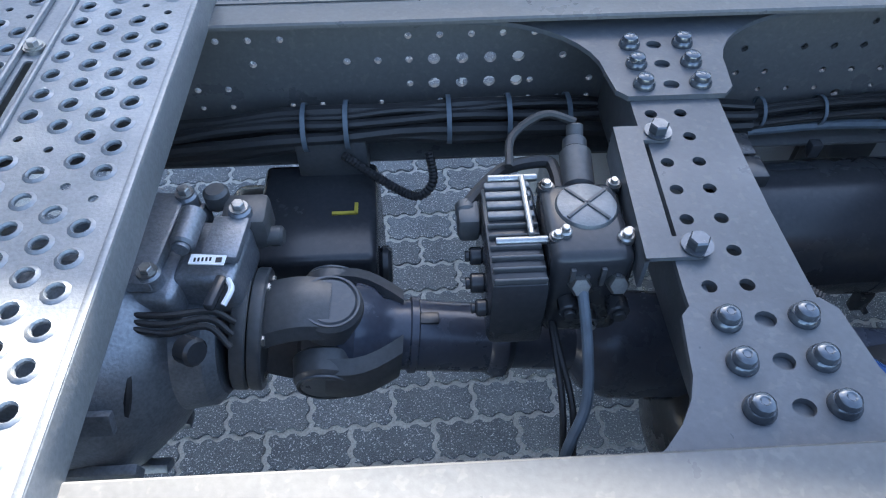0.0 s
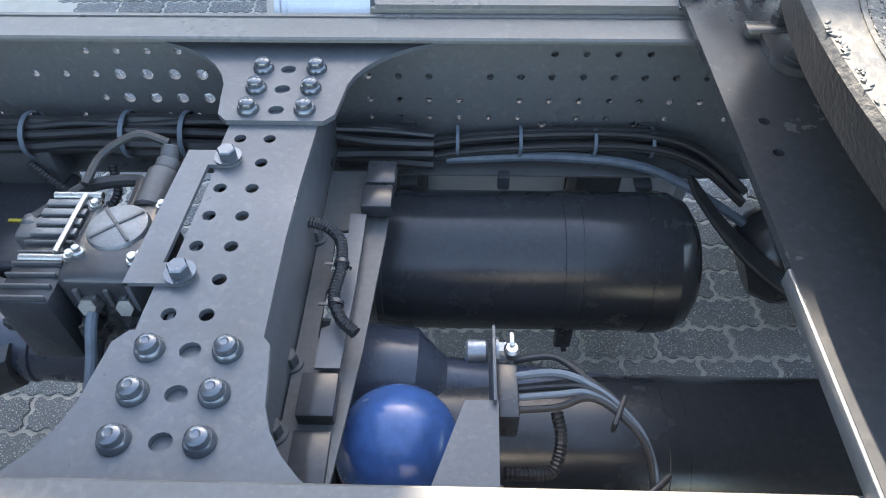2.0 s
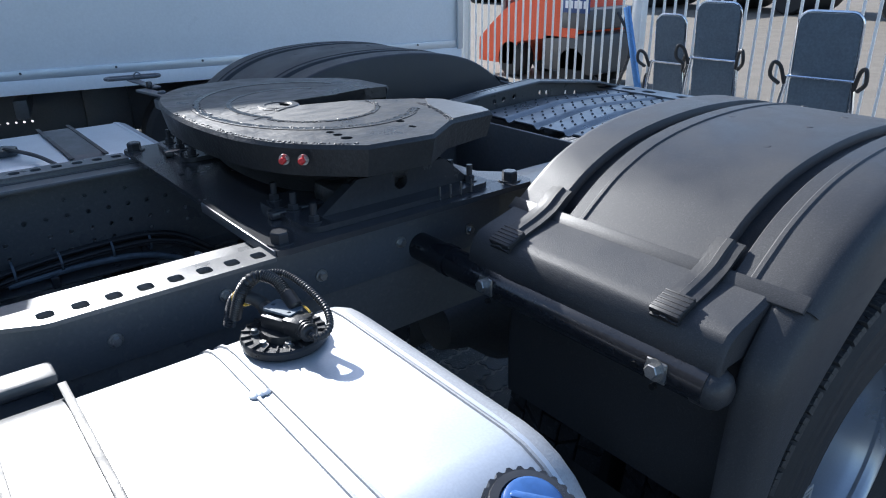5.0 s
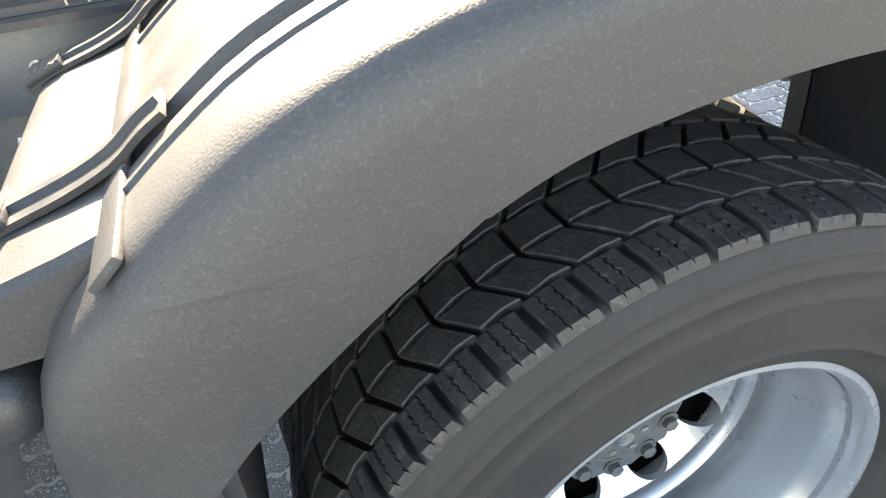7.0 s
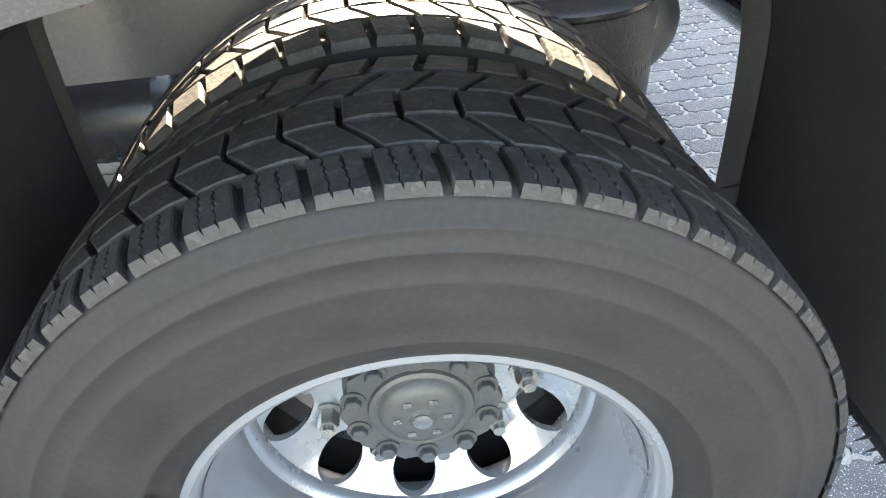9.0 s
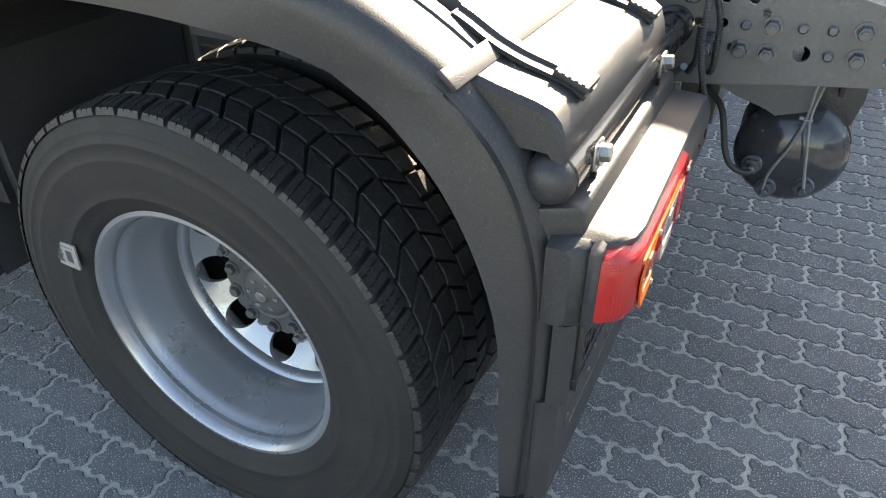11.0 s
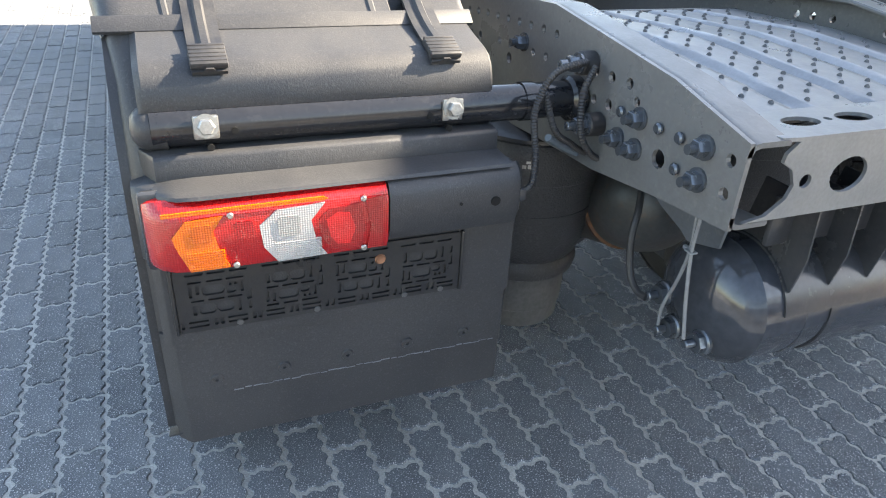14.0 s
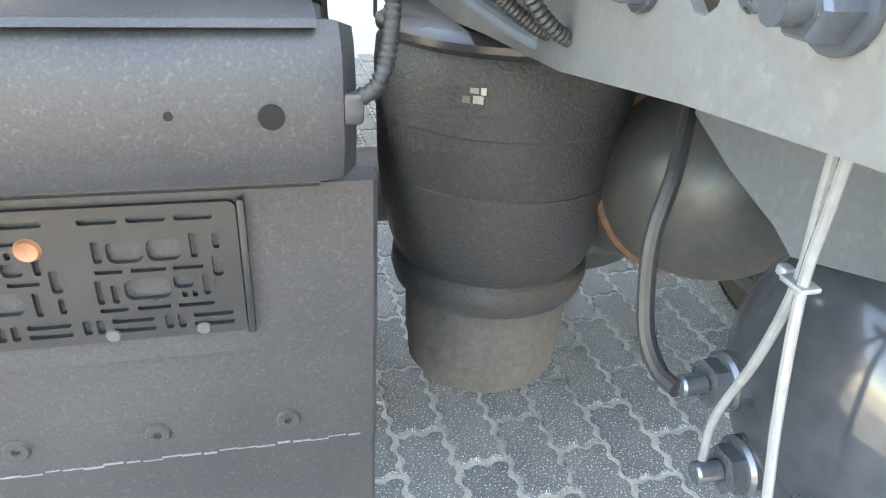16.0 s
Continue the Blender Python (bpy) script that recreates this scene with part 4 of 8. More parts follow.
# ---- mounting plate and angle brackets ----
mp = thing("mounting_plate", (-0.68, 0, 1.08), "black steel coupling mounting plate bolted across the rails", "mounting plate")
b = bm_new()
sheet(b, [(-1.015, -0.485), (-0.99, -0.49), (-0.36, -0.49), (-0.345, -0.475), (-0.345, -0.40), (-0.40, -0.34), (-0.40, 0.34), (-0.345, 0.40), (-0.345, 0.49), (-1.0, 0.49), (-1.015, 0.47)],
      [circle2(-0.975, y, 0.007, 10) for y in (0.12, 0.06)] + [circle2(-0.5, 0.0, 0.05, 16)], 0.012, Matrix.Translation((0, 0, 1.104)))
part("plate", b, M_BLACK, mp)
b = bm_new()
box(b, (-1.0165, -0.30, 1.0925), (0.005, 0.36, 0.022), 0.002)
part("front_lip", b, M_FRAME, mp)
for y in (-0.32, 0.32):
    b = bm_new()
    box(b, (-0.7, y, 1.112), (0.5, 0.03, 0.016), 0.005)
    part("rib", b, M_BLACK, mp)
bolt_parts("bolt", [(x, y, 1.104) for x in (-0.99, -0.39) for y in (-0.449, 0.452)], (0, 0, 1), mp, 0.019, 0.02, M_BLACK)
for s in (-1, 1):
    an = thing("angle_bracket", (-1.2, s * 0.45, 1.05), "grey steel angle bracket with a row of holes", "bracket", "angle brackets")
    b = bm_new()
    xs = [-1.394 + 0.0505 * k for k in range(8)]
    hs = [rrect2(x - 0.0128, s * 0.4575 - 0.0145, x + 0.0128, s * 0.4575 + 0.0145, 0.008, 3) for x in xs]
    sheet(b, [(-1.49, s * 0.4205), (-1.494, s * 0.432), (-1.49, s * 0.447), (-1.41, s * 0.487), (-1.396, s * 0.491), (-1.021, s * 0.489), (-1.017, s * 0.485), (-1.017, s * 0.4205)], hs, 0.008, Matrix.Translation((0, 0, 1.094)))
    part("top_leg", b, M_RAIL, an)
    b = bm_new()
    box(b, (-0.95, s * 0.424, 1.02), (1.1, 0.008, 0.135), 0.002)
    part("side_leg", b, M_FRAME if s < 0 else M_DARK, an)
    b = bm_new()
    hs = [circle2(-0.29 + 0.05 * k, s * 0.457, 0.012, 14, 0.0095) for k in range(4)]
    sheet(b, [(-0.343, s * 0.421), (-0.343, s * 0.488), (-0.10, s * 0.488), (-0.06, s * 0.45), (-0.06, s * 0.421)], hs, 0.008, Matrix.Translation((0, 0, 1.093)))
    part("rear_leg", b, M_FRAME, an)
    bolt_parts("bolt", [(-1.3 + 0.2 * k, s * 0.4282, 1.0 + 0.02 * (k % 2)) for k in range(5)], (0, s, 0), an, 0.009, 0.01, M_STEEL)

# ---- fifth wheel ----
fw = thing("fifth_wheel", (-0.65, 0, 1.1), "greasy black cast steel fifth-wheel coupling with a worn top", "fifth wheel")
TOP = [(-0.985, 0.0), (-0.98, 0.12), (-0.96, 0.25), (-0.92, 0.355), (-0.86, 0.42), (-0.79, 0.452), (-0.66, 0.455), (-0.60, 0.44), (-0.42, 0.27), (-0.39, 0.20), (-0.385, 0.06), (-0.40, 0.045)]
SLOT = [(-0.46, 0.042), (-0.60, 0.034), (-0.70, 0.036), (-0.735, 0.028), (-0.748, 0.0), (-0.735, -0.028), (-0.70, -0.036), (-0.62, -0.06), (-0.53, -0.105), (-0.44, -0.17), (-0.42, -0.19)]
LOW = [(-0.405, -0.215), (-0.395, -0.36), (-0.41, -0.40), (-0.54, -0.41), (-0.65, -0.488), (-0.80, -0.475), (-0.865, -0.415), (-0.92, -0.35), (-0.96, -0.255), (-0.98, -0.12)]
ARC = LOW[5:] + TOP[:7]
for _ in range(2):
    ARC = [ARC[0]] + [(p[0] + (q[0] - p[0]) * f, p[1] + (q[1] - p[1]) * f) for p, q in zip(ARC, ARC[1:]) for f in (0.25, 0.75)] + [ARC[-1]]
SLOT_SYM = [(-0.46, 0.06), (-0.58, 0.036), (-0.70, 0.034), (-0.735, 0.027), (-0.748, 0.0), (-0.735, -0.027), (-0.70, -0.034), (-0.60, -0.06), (-0.52, -0.1), (-0.45, -0.15), (-0.425, -0.18)]
outline = ARC + TOP[7:] + SLOT_SYM + LOW[:5]


b = bm_new()
sheet(b, outline, [circle2(-0.80, -0.333, 0.009, 10, 0.011), circle2(-0.80, -0.363, 0.010, 10, 0.011), circle2(-0.80, -0.398, 0.012, 12, 0.013), circle2(-0.63, -0.345, 0.010, 10, 0.012), circle2(-0.64, -0.405, 0.007, 8, 0.012)], 0.03, Matrix.Translation((0, 0, 1.264)))
part("top_plate", b, M_GREASE, fw, "greased scratched steel top plate")
# skirt
b = bm_new()
mid = Vector((-0.68, 0, 0))
loop0, loop1, loop2 = [], [], []
ring = LOW[1:5] + ARC + TOP[7:]
for x, y in ring:
    d = (Vector((x, y, 0)) - mid)
    d.normalize()
    zb = 1.198 if x < -0.5 else 1.205
    loop0.append((x, y, 1.2637))
    loop1.append((x + d.x * 0.006, y + d.y * 0.006, 1.256))
    loop2.append((x + d.x * 0.004 - d.x * 0.012, y + d.y * 0.004 - d.y * 0.012, zb))
loop3 = [(x - 0.02 * (Vector((x, y, 0)) - mid).normalized().x, y - 0.02 * (Vector((x, y, 0)) - mid).normalized().y, z + 0.002) for x, y, z in loop2]
rings = [[b.verts.new(p) for p in L] for L in (loop0, loop1, loop2, loop3)]
for r0, r1 in zip(rings, rings[1:]):
    for i in range(len(r0) - 1):
        b.faces.new((r0[i], r0[i + 1], r1[i + 1], r1[i]))
M_CASTBLK = mat("black_casting", (0.03, 0.031, 0.033), 0.42, 0.15, (0.05, 0.05, 0.05), 10, 0.6, 0.8, 130, 0.15)
part("skirt", b, M_CASTBLK, fw)
# set-back dark taper under the skirt, filling in for the shaded hollow
b = bm_new()
under = []
for f, z in ((0.84, 1.215), (0.80, 1.19), (0.74, 1.165), (0.68, 1.14), (0.66, 1.118)):
    under.append([b.verts.new((-0.68 + (x + 0.68) * f, y * f, z)) for x, y, _ in loop2])
for r0, r1 in zip(under, under[1:]):
    for i in range(len(r0) - 1):
        b.faces.new((r0[i], r0[i + 1], r1[i + 1], r1[i]))
part("under_casting", b, M_CASTBLK, fw)
# paler scraped face round the throat
b = bm_new()
face_ = [(-0.68 + 0.172 * math.cos(radians(a)), 0.202 * math.sin(radians(a))) for a in range(54, 196, 6)]
face_ += [(-0.70 + 0.137 * math.cos(radians(a)), -0.10 + 0.139 * math.sin(radians(a))) for a in range(-158, -8, 6)]
face_ += [(-0.585, -0.068), (-0.70, -0.0365), (-0.738, -0.029), (-0.7505, 0.0), (-0.738, 0.029), (-0.70, 0.0365), (-0.60, 0.038)]
sheet(b, face_, [], 0.0008, Matrix.Translation((0, 0, 1.2648)))
part("scraped_face", b, mat("scraped_steel", (0.088, 0.086, 0.082), 0.45, 0.15, (0.06, 0.059, 0.057), 14, 0.7, 0.25, 120, 0.18, stretch=(1, 3, 1)), fw, "paler scraped steel face")
# guide walls beside the slot
b = bm_new()
for a, c in zip(SLOT_SYM, SLOT_SYM[1:]):
    v = [b.verts.new((*p, z)) for p, z in ((a, 1.262), (c, 1.262), (c, 1.17), (a, 1.17))]
    b.faces.new(v)
sheet(b, [(-0.46, 0.05), (-0.74, 0.03), (-0.74, -0.03), (-0.46, -0.15)], [], 0.006, Matrix.Translation((0, 0, 1.175)))
part("throat", b, M_CASTBLK, fw)
# ramps at the rear horns
b = bm_new()
for hs in ([(-0.432, -0.18), (-0.405, -0.215), (-0.396, -0.355), (-0.412, -0.398), (-0.53, -0.408), (-0.50, -0.33), (-0.47, -0.24)],):
    sheet(b, hs, [], 0.004, Matrix.Translation((0, 0, 1.2665)))
part("ramp", b, M_FRAME, fw, "bare grey ramp plate on the horn")
# lubrication grooves as raised grease ridges and dark channels
def groove(rx, ry, a0, a1, w, z, material, name, cx=-0.665, cy=0.0):
    b = bm_new()
    us = [radians(a0 + (a1 - a0) * i / 40) for i in range(41)]
    rg = random.Random(int(rx * 1000))
    for k in range(40):
        pts = []
        for u, off in ((us[k], -w), (us[k], w), (us[k + 1], w), (us[k + 1], -w)):
            pts.append(b.verts.new((cx + (rx + off) * math.cos(u), cy + (ry + off) * math.sin(u), z)))
        b.faces.new(pts)
    bmesh.ops.remove_doubles(b, verts=b.verts, dist=0.0002)
    r = bmesh.ops.extrude_face_region(b, geom=b.faces[:])
    bmesh.ops.translate(b, verts=[v for v in r["geom"] if isinstance(v, bmesh.types.BMVert)], vec=(0, 0, 0.0022))
    return part(name, b, material, fw)


M_WET = mat("fresh_grease", (0.015, 0.015, 0.016), 0.12, 0.0, (0.05, 0.048, 0.045), 30, 0.6, 0.9, 70, 0.2, rough_var=0.08)
groove(0.25, 0.328, 38, 311, 0.0075, 1.2630, M_WET, "outer_groove", -0.68)
groove(0.262, 0.340, 150, 300, 0.003, 1.2634, M_GREASE, "outer_ridge", -0.68)
groove(0.18, 0.21, 52, 215, 0.006, 1.2630, M_WET, "inner_groove", -0.68)
b = bm_new()
rg = random.Random(12)
for k in range(900):
    kind_ = k % 5
    if kind_ < 2:
        a = radians(rg.uniform(150, 311))
        x, y = -0.68 + (0.25 + rg.choice((-0.008, 0.008))) * math.cos(a), (0.328 + rg.choice((-0.008, 0.008))) * math.sin(a)
    elif kind_ == 2:
        a = radians(rg.uniform(-165, 2))
        x, y = -0.70 + 0.145 * math.cos(a), -0.10 + 0.147 * math.sin(a)
    elif kind_ == 3:
        i = rg.randrange(2, len(ARC) // 2)
        f = rg.random()
        x, y = ARC[i][0] * f + ARC[i + 1][0] * (1 - f) + 0.006, (ARC[i][1] * f + ARC[i + 1][1] * (1 - f)) * 0.985
    else:
        f = rg.random()
        x, y = -0.47 - 0.06 * f * f - 0.006, -0.20 - 0.20 * f
    x, y = x + rg.gauss(0, 0.003), y + rg.gauss(0, 0.003)
    m = Matrix.Translation((x, y, 1.2638)) @ Matrix.Rotation(rg.uniform(0, 3.1), 4, "Z") @ Matrix.Diagonal((rg.uniform(0.0015, 0.006), rg.uniform(0.001, 0.0026), rg.uniform(0.0006, 0.003), 1))
    lathe(b, [(1, 0), (0.75, 0.7), (0, 1)], m, 7)
tagged(part("grease", b, M_GREASE, fw), kind="stuff")
for k in range(7):
    b = bm_new()
    box(b, (-0.855 + 0.02 * (k % 3), 0.06 - 0.028 * k, 1.2645), (0.035 if k % 2 else 0.022, 0.004, 0.001), 0, Matrix.Rotation(radians(15), 3, "Z"))
    part("cast_mark", b, M_WET, fw)
b = bm_new()
lathe(b, [(0.03, 0), (0.034, 0.003), (0.048, 0.003), (0.052, 0)], Matrix.Translation((-0.752, 0.0, 1.2642)), 28)
part("wear_ring", b, M_GREASE, fw)
groove(0.145, 0.147, -112, 2, 0.0045, 1.2632, M_WET, "grease_ridge", -0.70, -0.10)
groove(0.145, 0.147, -168, -116, 0.0028, 1.2628, M_WET, "thin_ridge", -0.70, -0.10)
b = bm_new()
lathe(b, [(0, 0), (0.016, 0), (0.017, 0.002), (0, 0.0025)], Matrix.Translation((-0.79, -0.03, 1.264)), 16)
box(b, (-0.775, -0.055, 1.2655), (0.03, 0.012, 0.003), 0.001, Matrix.Rotation(radians(30), 3, "Z"))
part("lock_pin", b, M_GREASE, fw)
for p in ((-0.927, -0.372, 1.238), (-0.900, -0.399, 1.238)):
    n = Vector((-0.72, -0.69, 0)).normalized()
    b = bm_new()
    hexbolt(b, p, n, 0.0075, 0.005)
    part("nipple_nut", b, M_STEEL, fw)
    b = bm_new()
    q0 = Vector(p) + n * 0.009
    cyl(b, q0 - n * 0.004, q0 + n * 0.010, 0.0066, 14, bevel=0.0022)
    box(b, q0 + n * 0.003 + Vector((0.002, -0.002, 0.007)), (0.004, 0.004, 0.012), 0.001)
    part("red_cap", b, M_RED, fw, "bright red plastic grease cap")
# pedestals
for s in (-1, 1):
    b = bm_new()
    sheet(b, [(-0.88, -0.003), (-0.79, 0.058), (-0.56, 0.062), (-0.48, -0.003)], [circle2(-0.68, 0.034, 0.018, 14)], 0.03, Matrix(((1, 0, 0, 0), (0, 0, 1, s * 0.395 + 0.015), (0, 1, 0, 1.118), (0, 0, 0, 1))))
    sheet(b, rrect2(-0.932, s * 0.335 - 0.122, -0.452, s * 0.335 + 0.122, 0.035, 5), [], 0.012, Matrix.Translation((0, 0, 1.1165)))
    part("pedestal", b, M_BLACK, fw)
    b = bm_new()
    box(b, (-0.68, s * 0.33, 1.13), (0.3, 0.09, 0.05), 0.015)
    cyl(b, (-0.70, s * 0.39, 1.175), (-0.66, s * 0.39, 1.175), 0.022, 16)
    part("bearing_block", b, M_CASTBLK, fw)
    for x, y in ((-0.90, 0.245), (-0.90, 0.333), (-0.90, 0.42), (-0.492, 0.42), (-0.50, 0.36)):
        b = bm_new()
        hexbolt(b, (x, s * y, 1.116), (0, 0, 1), 0.012, 0.012)
        cyl(b, (x, s * y, 1.13), (x, s * y, 1.155), 0.007, 10)
        part("stud_nut", b, M_BLACK, fw)
for k in range(4):
    b = bm_new()
    box(b, (-0.62 + 0.03 * k, -0.4705, 1.125), (0.003, 0.003, 0.03))
    part("weld_line", b, M_STEEL, fw)
# release handle
b = bm_new()
turn_ = Matrix.Translation((-0.86, 0.825, 1.25)) @ Matrix.Rotation(radians(-11), 4, "Z")
oval = [(0.062 * c + 0.02 * math.cos(a), 0.02 * math.sin(a)) for c, lo_ in ((1, -90), (-1, 90)) for a in [radians(lo_ + 22.5 * i) for i in range(9)]]
tube(b, [turn_ @ Vector((x, y, 0)) for x, y in oval + oval[:1]], 0.0055, 8, 2)
part("grip_loop", b, M_FRAME, fw, "flat oval grip loop of the release handle")
b = bm_new()
box(b, (-0.862, 0.71, 1.244), (0.028, 0.21, 0.006), 0.002, Matrix.Rotation(radians(4), 3, "Z"))
box(b, (-0.882, 0.545, 1.238), (0.034, 0.17, 0.008), 0.002, Matrix.Rotation(radians(9), 3, "Z"))
lathe(b, [(0.009, -0.002), (0.013, 0.001), (0.009, 0.004)], Matrix.Translation((-0.852, 0.80, 1.256)) @ Matrix.Rotation(radians(80), 4, "X"), 14)
part("release_lever", b, M_FRAME, fw, "grey flat release lever")
b = bm_new()
hexbolt(b, (-0.872, 0.62, 1.247), (0, 0, 1), 0.009, 0.012)
part("lever_bolt", b, M_BLACK, fw)
b = bm_new()
box(b, (-0.86, 0.48, 1.21), (0.06, 0.12, 0.03), 0.006)
cyl(b, (-0.875, 0.50, 1.215), (-0.875, 0.50, 1.25), 0.012, 12, bevel=0.003)
part("handle_bracket", b, M_FRAME, fw)

# ---- fuel tanks ----
# dull metal; its grey also paints in the shading of the rounded end
M_CAP = mat("greyed_aluminium", (0.36, 0.37, 0.385), 0.55, 0.35, (0.28, 0.285, 0.295), 6, 0.7, 0.3, 320, 0.12, speck=0.1, speck_col=(0.2, 0.2, 0.2))


def ext_rings(b, rings):
    """Joins rings of vertices and closes the last."""
    n = len(rings[0])
    for r0, r1 in zip(rings, rings[1:]):
        for i in range(n):
            b.faces.new((r0[i], r0[(i + 1) % n], r1[(i + 1) % n], r1[i]))
    b.faces.new(rings[-1])


def tank_section(s, y0, y1, z0, z1, r):
    """Rounded rectangle in y, z."""
    pts = rrect2(y0, z0, y1, z1, r, 7)
    return [(s * y, z) for y, z in pts]


def fuel_tank(s, x0, x1, y0, y1, z0, z1, r, label):
    e = thing("fuel_tank", ((x0 + x1) / 2, s * (y0 + y1) / 2, z0), label, "fuel tank")
    b = bm_new()
    stations = [(x0 - 0.035, 0.10), (x0 - 0.03, 0.05), (x0 - 0.015, 0.018), (x0, 0.0), (x0 + 0.01, 0.0), (x0 + 0.014, -0.003), (x0 + 0.022, -0.003), (x0 + 0.026, 0.0),
                (x1 - 0.026, 0.0), (x1 - 0.022, -0.003), (x1 - 0.014, -0.003), (x1 - 0.01, 0.0), (x1, 0.0), (x1 + 0.015, 0.018), (x1 + 0.03, 0.05), (x1 + 0.035, 0.10)]
    rings = []
    for x, ins in stations:
        sec = tank_section(s, y0 + ins, y1 - ins, z0 + ins, z1 - ins, max(0.02, r - ins * 0.5))
        rings.append([b.verts.new((x, y, z)) for y, z in sec])
    n = len(rings[0])
    for r0, r1 in zip(rings, rings[1:]):
        for i in range(n):
            b.faces.new((r0[i], r0[(i + 1) % n], r1[(i + 1) % n], r1[i]))
    b.faces.new(rings[0])
    b.faces.new(rings[-1])
    part("shell", b, M_ALU, e)
    # pressed end cap behind the seam, coloured greyer for its turn from the sun
    b = bm_new()
    rings = []
    for x, ins in ((x1 - 0.024, -0.0015), (x1 - 0.004, -0.0015), (x1 + 0.009, 0.003), (x1 + 0.022, 0.015), (x1 + 0.032, 0.035), (x1 + 0.038, 0.075), (x1 + 0.040, 0.12)):
        rings.append([b.verts.new((x, y, z)) for y, z in tank_section(s, y0 + ins, y1 - ins, z0 + ins, z1 - ins, max(0.02, r - ins * 0.5))])
    ext_rings(b, rings)
    part("end_cap", b, M_CAP, e, "dull pressed aluminium end cap, greyed as if turned from the sun")
    return e


def strap(e, s, x, y0, y1, z0, z1, r, w=0.1, th=0.006):
    b = bm_new()
    a = tank_section(s, y0 - th, y1 + th, z0 - th, z1 + th, r + th)
    c = tank_section(s, y0 - 0.001, y1 + 0.001, z0 - 0.001, z1 + 0.001, r)
    n = len(a)
    rr = [[b.verts.new((x + dx, y, z)) for y, z in L] for dx, L in ((-w / 2, c), (-w / 2, a), (w / 2, a), (w / 2, c))]
    for r0, r1 in zip(rr, rr[1:] + rr[:1]):
        for i in range(n):
            b.faces.new((r0[i], r0[(i + 1) % n], r1[(i + 1) % n], r1[i]))
    part("strap", b, M_DARK, e, "dark grey tank strap")
    b = bm_new()
    for dx in (-w / 2, w / 2):
        box(b, (x + dx, s * (y0 + y1) / 2, z1 + th + 0.0005), (0.012, (y1 - y0) * 0.8, 0.004), 0.001)
    part("strap_edging", b, M_RUBBER_SM, e)
    b = bm_new()
    box(b, (x, s * (y0 - 0.06), (z0 + z1) / 2), (w, 0.1, 0.5), 0.01)
    part("bracket", b, M_DARK, e)


RT = (0.56, 1.19, 0.42, 1.06, 0.12)
rt = fuel_tank(1, -1.70, -0.86, *RT, "brushed aluminium fuel tank with two dark straps and black cap")
for x in (-1.475, -1.075):
    strap(rt, 1, x, *RT, w=0.095)
b = bm_new()
cyl(b, (-1.38, 0.95, 1.06), (-1.38, 0.95, 1.10), 0.05, 28, bevel=0.004)
part("filler_neck", b, M_CHROME, rt, "polished filler neck")
b = bm_new()
lathe(b, [(0, 0), (0.058, 0), (0.06, 0.004), (0.06, 0.022), (0.055, 0.03), (0, 0.03)], Matrix.Translation((-1.38, 0.95, 1.10)), 28)
part("filler_cap", b, M_BLACK, rt)
b = bm_new()
lathe(b, [(0, 0), (0.036, 0), (0.038, 0.006), (0.036, 0.02), (0.02, 0.024), (0, 0.024)], Matrix.Translation((-1.265, 0.83, 1.062)), 24)
part("sender", b, M_BLACK, rt)
b = bm_new()
tube(b, [(-1.265, 0.81, 1.085), (-1.235, 0.74, 1.085), (-1.20, 0.66, 1.08), (-1.17, 0.55, 1.07)], 0.006, 8, 5)
part("sender_cable", b, M_RUBBER_SM, rt)

LT = (0.535, 1.22, 0.36, 1.045, 0.15)
lt = fuel_tank(-1, -2.35, -0.975, *LT, "large brushed aluminium fuel tank with welded seams in sunlight")
for x in (-1.209, -1.186, -0.998):
    b = bm_new()
    a = tank_section(-1, LT[0] - 0.003, LT[1] + 0.003, LT[2] - 0.003, LT[3] + 0.003, LT[4])
    rr = [[b.verts.new((x + dx, y, z)) for y, z in a] for dx in (-0.0022, 0.0022)]
    c = tank_section(-1, *LT)
    rr2 = [[b.verts.new((x + dx, y, z)) for y, z in c] for dx in (0.0034, -0.0034)]
    L = [rr[0], rr[1], rr2[0], rr2[1]]
    for r0, r1 in zip(L, L[1:] + L[:1]):
        for i in range(len(a)):
            b.faces.new((r0[i], r0[(i + 1) % len(a)], r1[(i + 1) % len(a)], r1[i]))
    part("weld_seam", b, M_CAP, lt)
b = bm_new()
for k in range(5):
    m = Matrix.Translation((-1.212 + 0.004 * k, -0.80 + 0.004 * (k % 2), 1.047)) @ Matrix.Diagonal((0.008, 0.010, 0.003, 1))
    lathe(b, [(1, 0), (0.7, 0.7), (0, 1)], m, 10)
part("weld_blob", b, M_ALU, lt)
b = bm_new()
sheet(b, rrect2(-0.0135, -0.085, 0.0135, 0.085, 0.003, 2), [], 0.001, Matrix.Translation((-1.125, -1.2212, 0.79)) @ Matrix.Rotation(radians(90), 4, "X"))
lb = part("blue_label", b, mat("label_blue", (0.02, 0.05, 0.22), 0.35), lt, "narrow blue label with white marks")
for k in range(6):
    b = bm_new()
    box(b, (-1.125, -1.2216, 0.722 + 0.0265 * k), (0.015, 0.0008, 0.017 if k % 2 else 0.013), 0.0003)
    part("label_mark", b, M_WHITE, lb)
strap(lt, -1, -1.46, *LT, w=0.10)
b = bm_new()
box(b, (-1.46, -0.56, 1.05), (0.10, 0.05, 0.016), 0.006)
part("strap_head", b, M_DARK, lt)
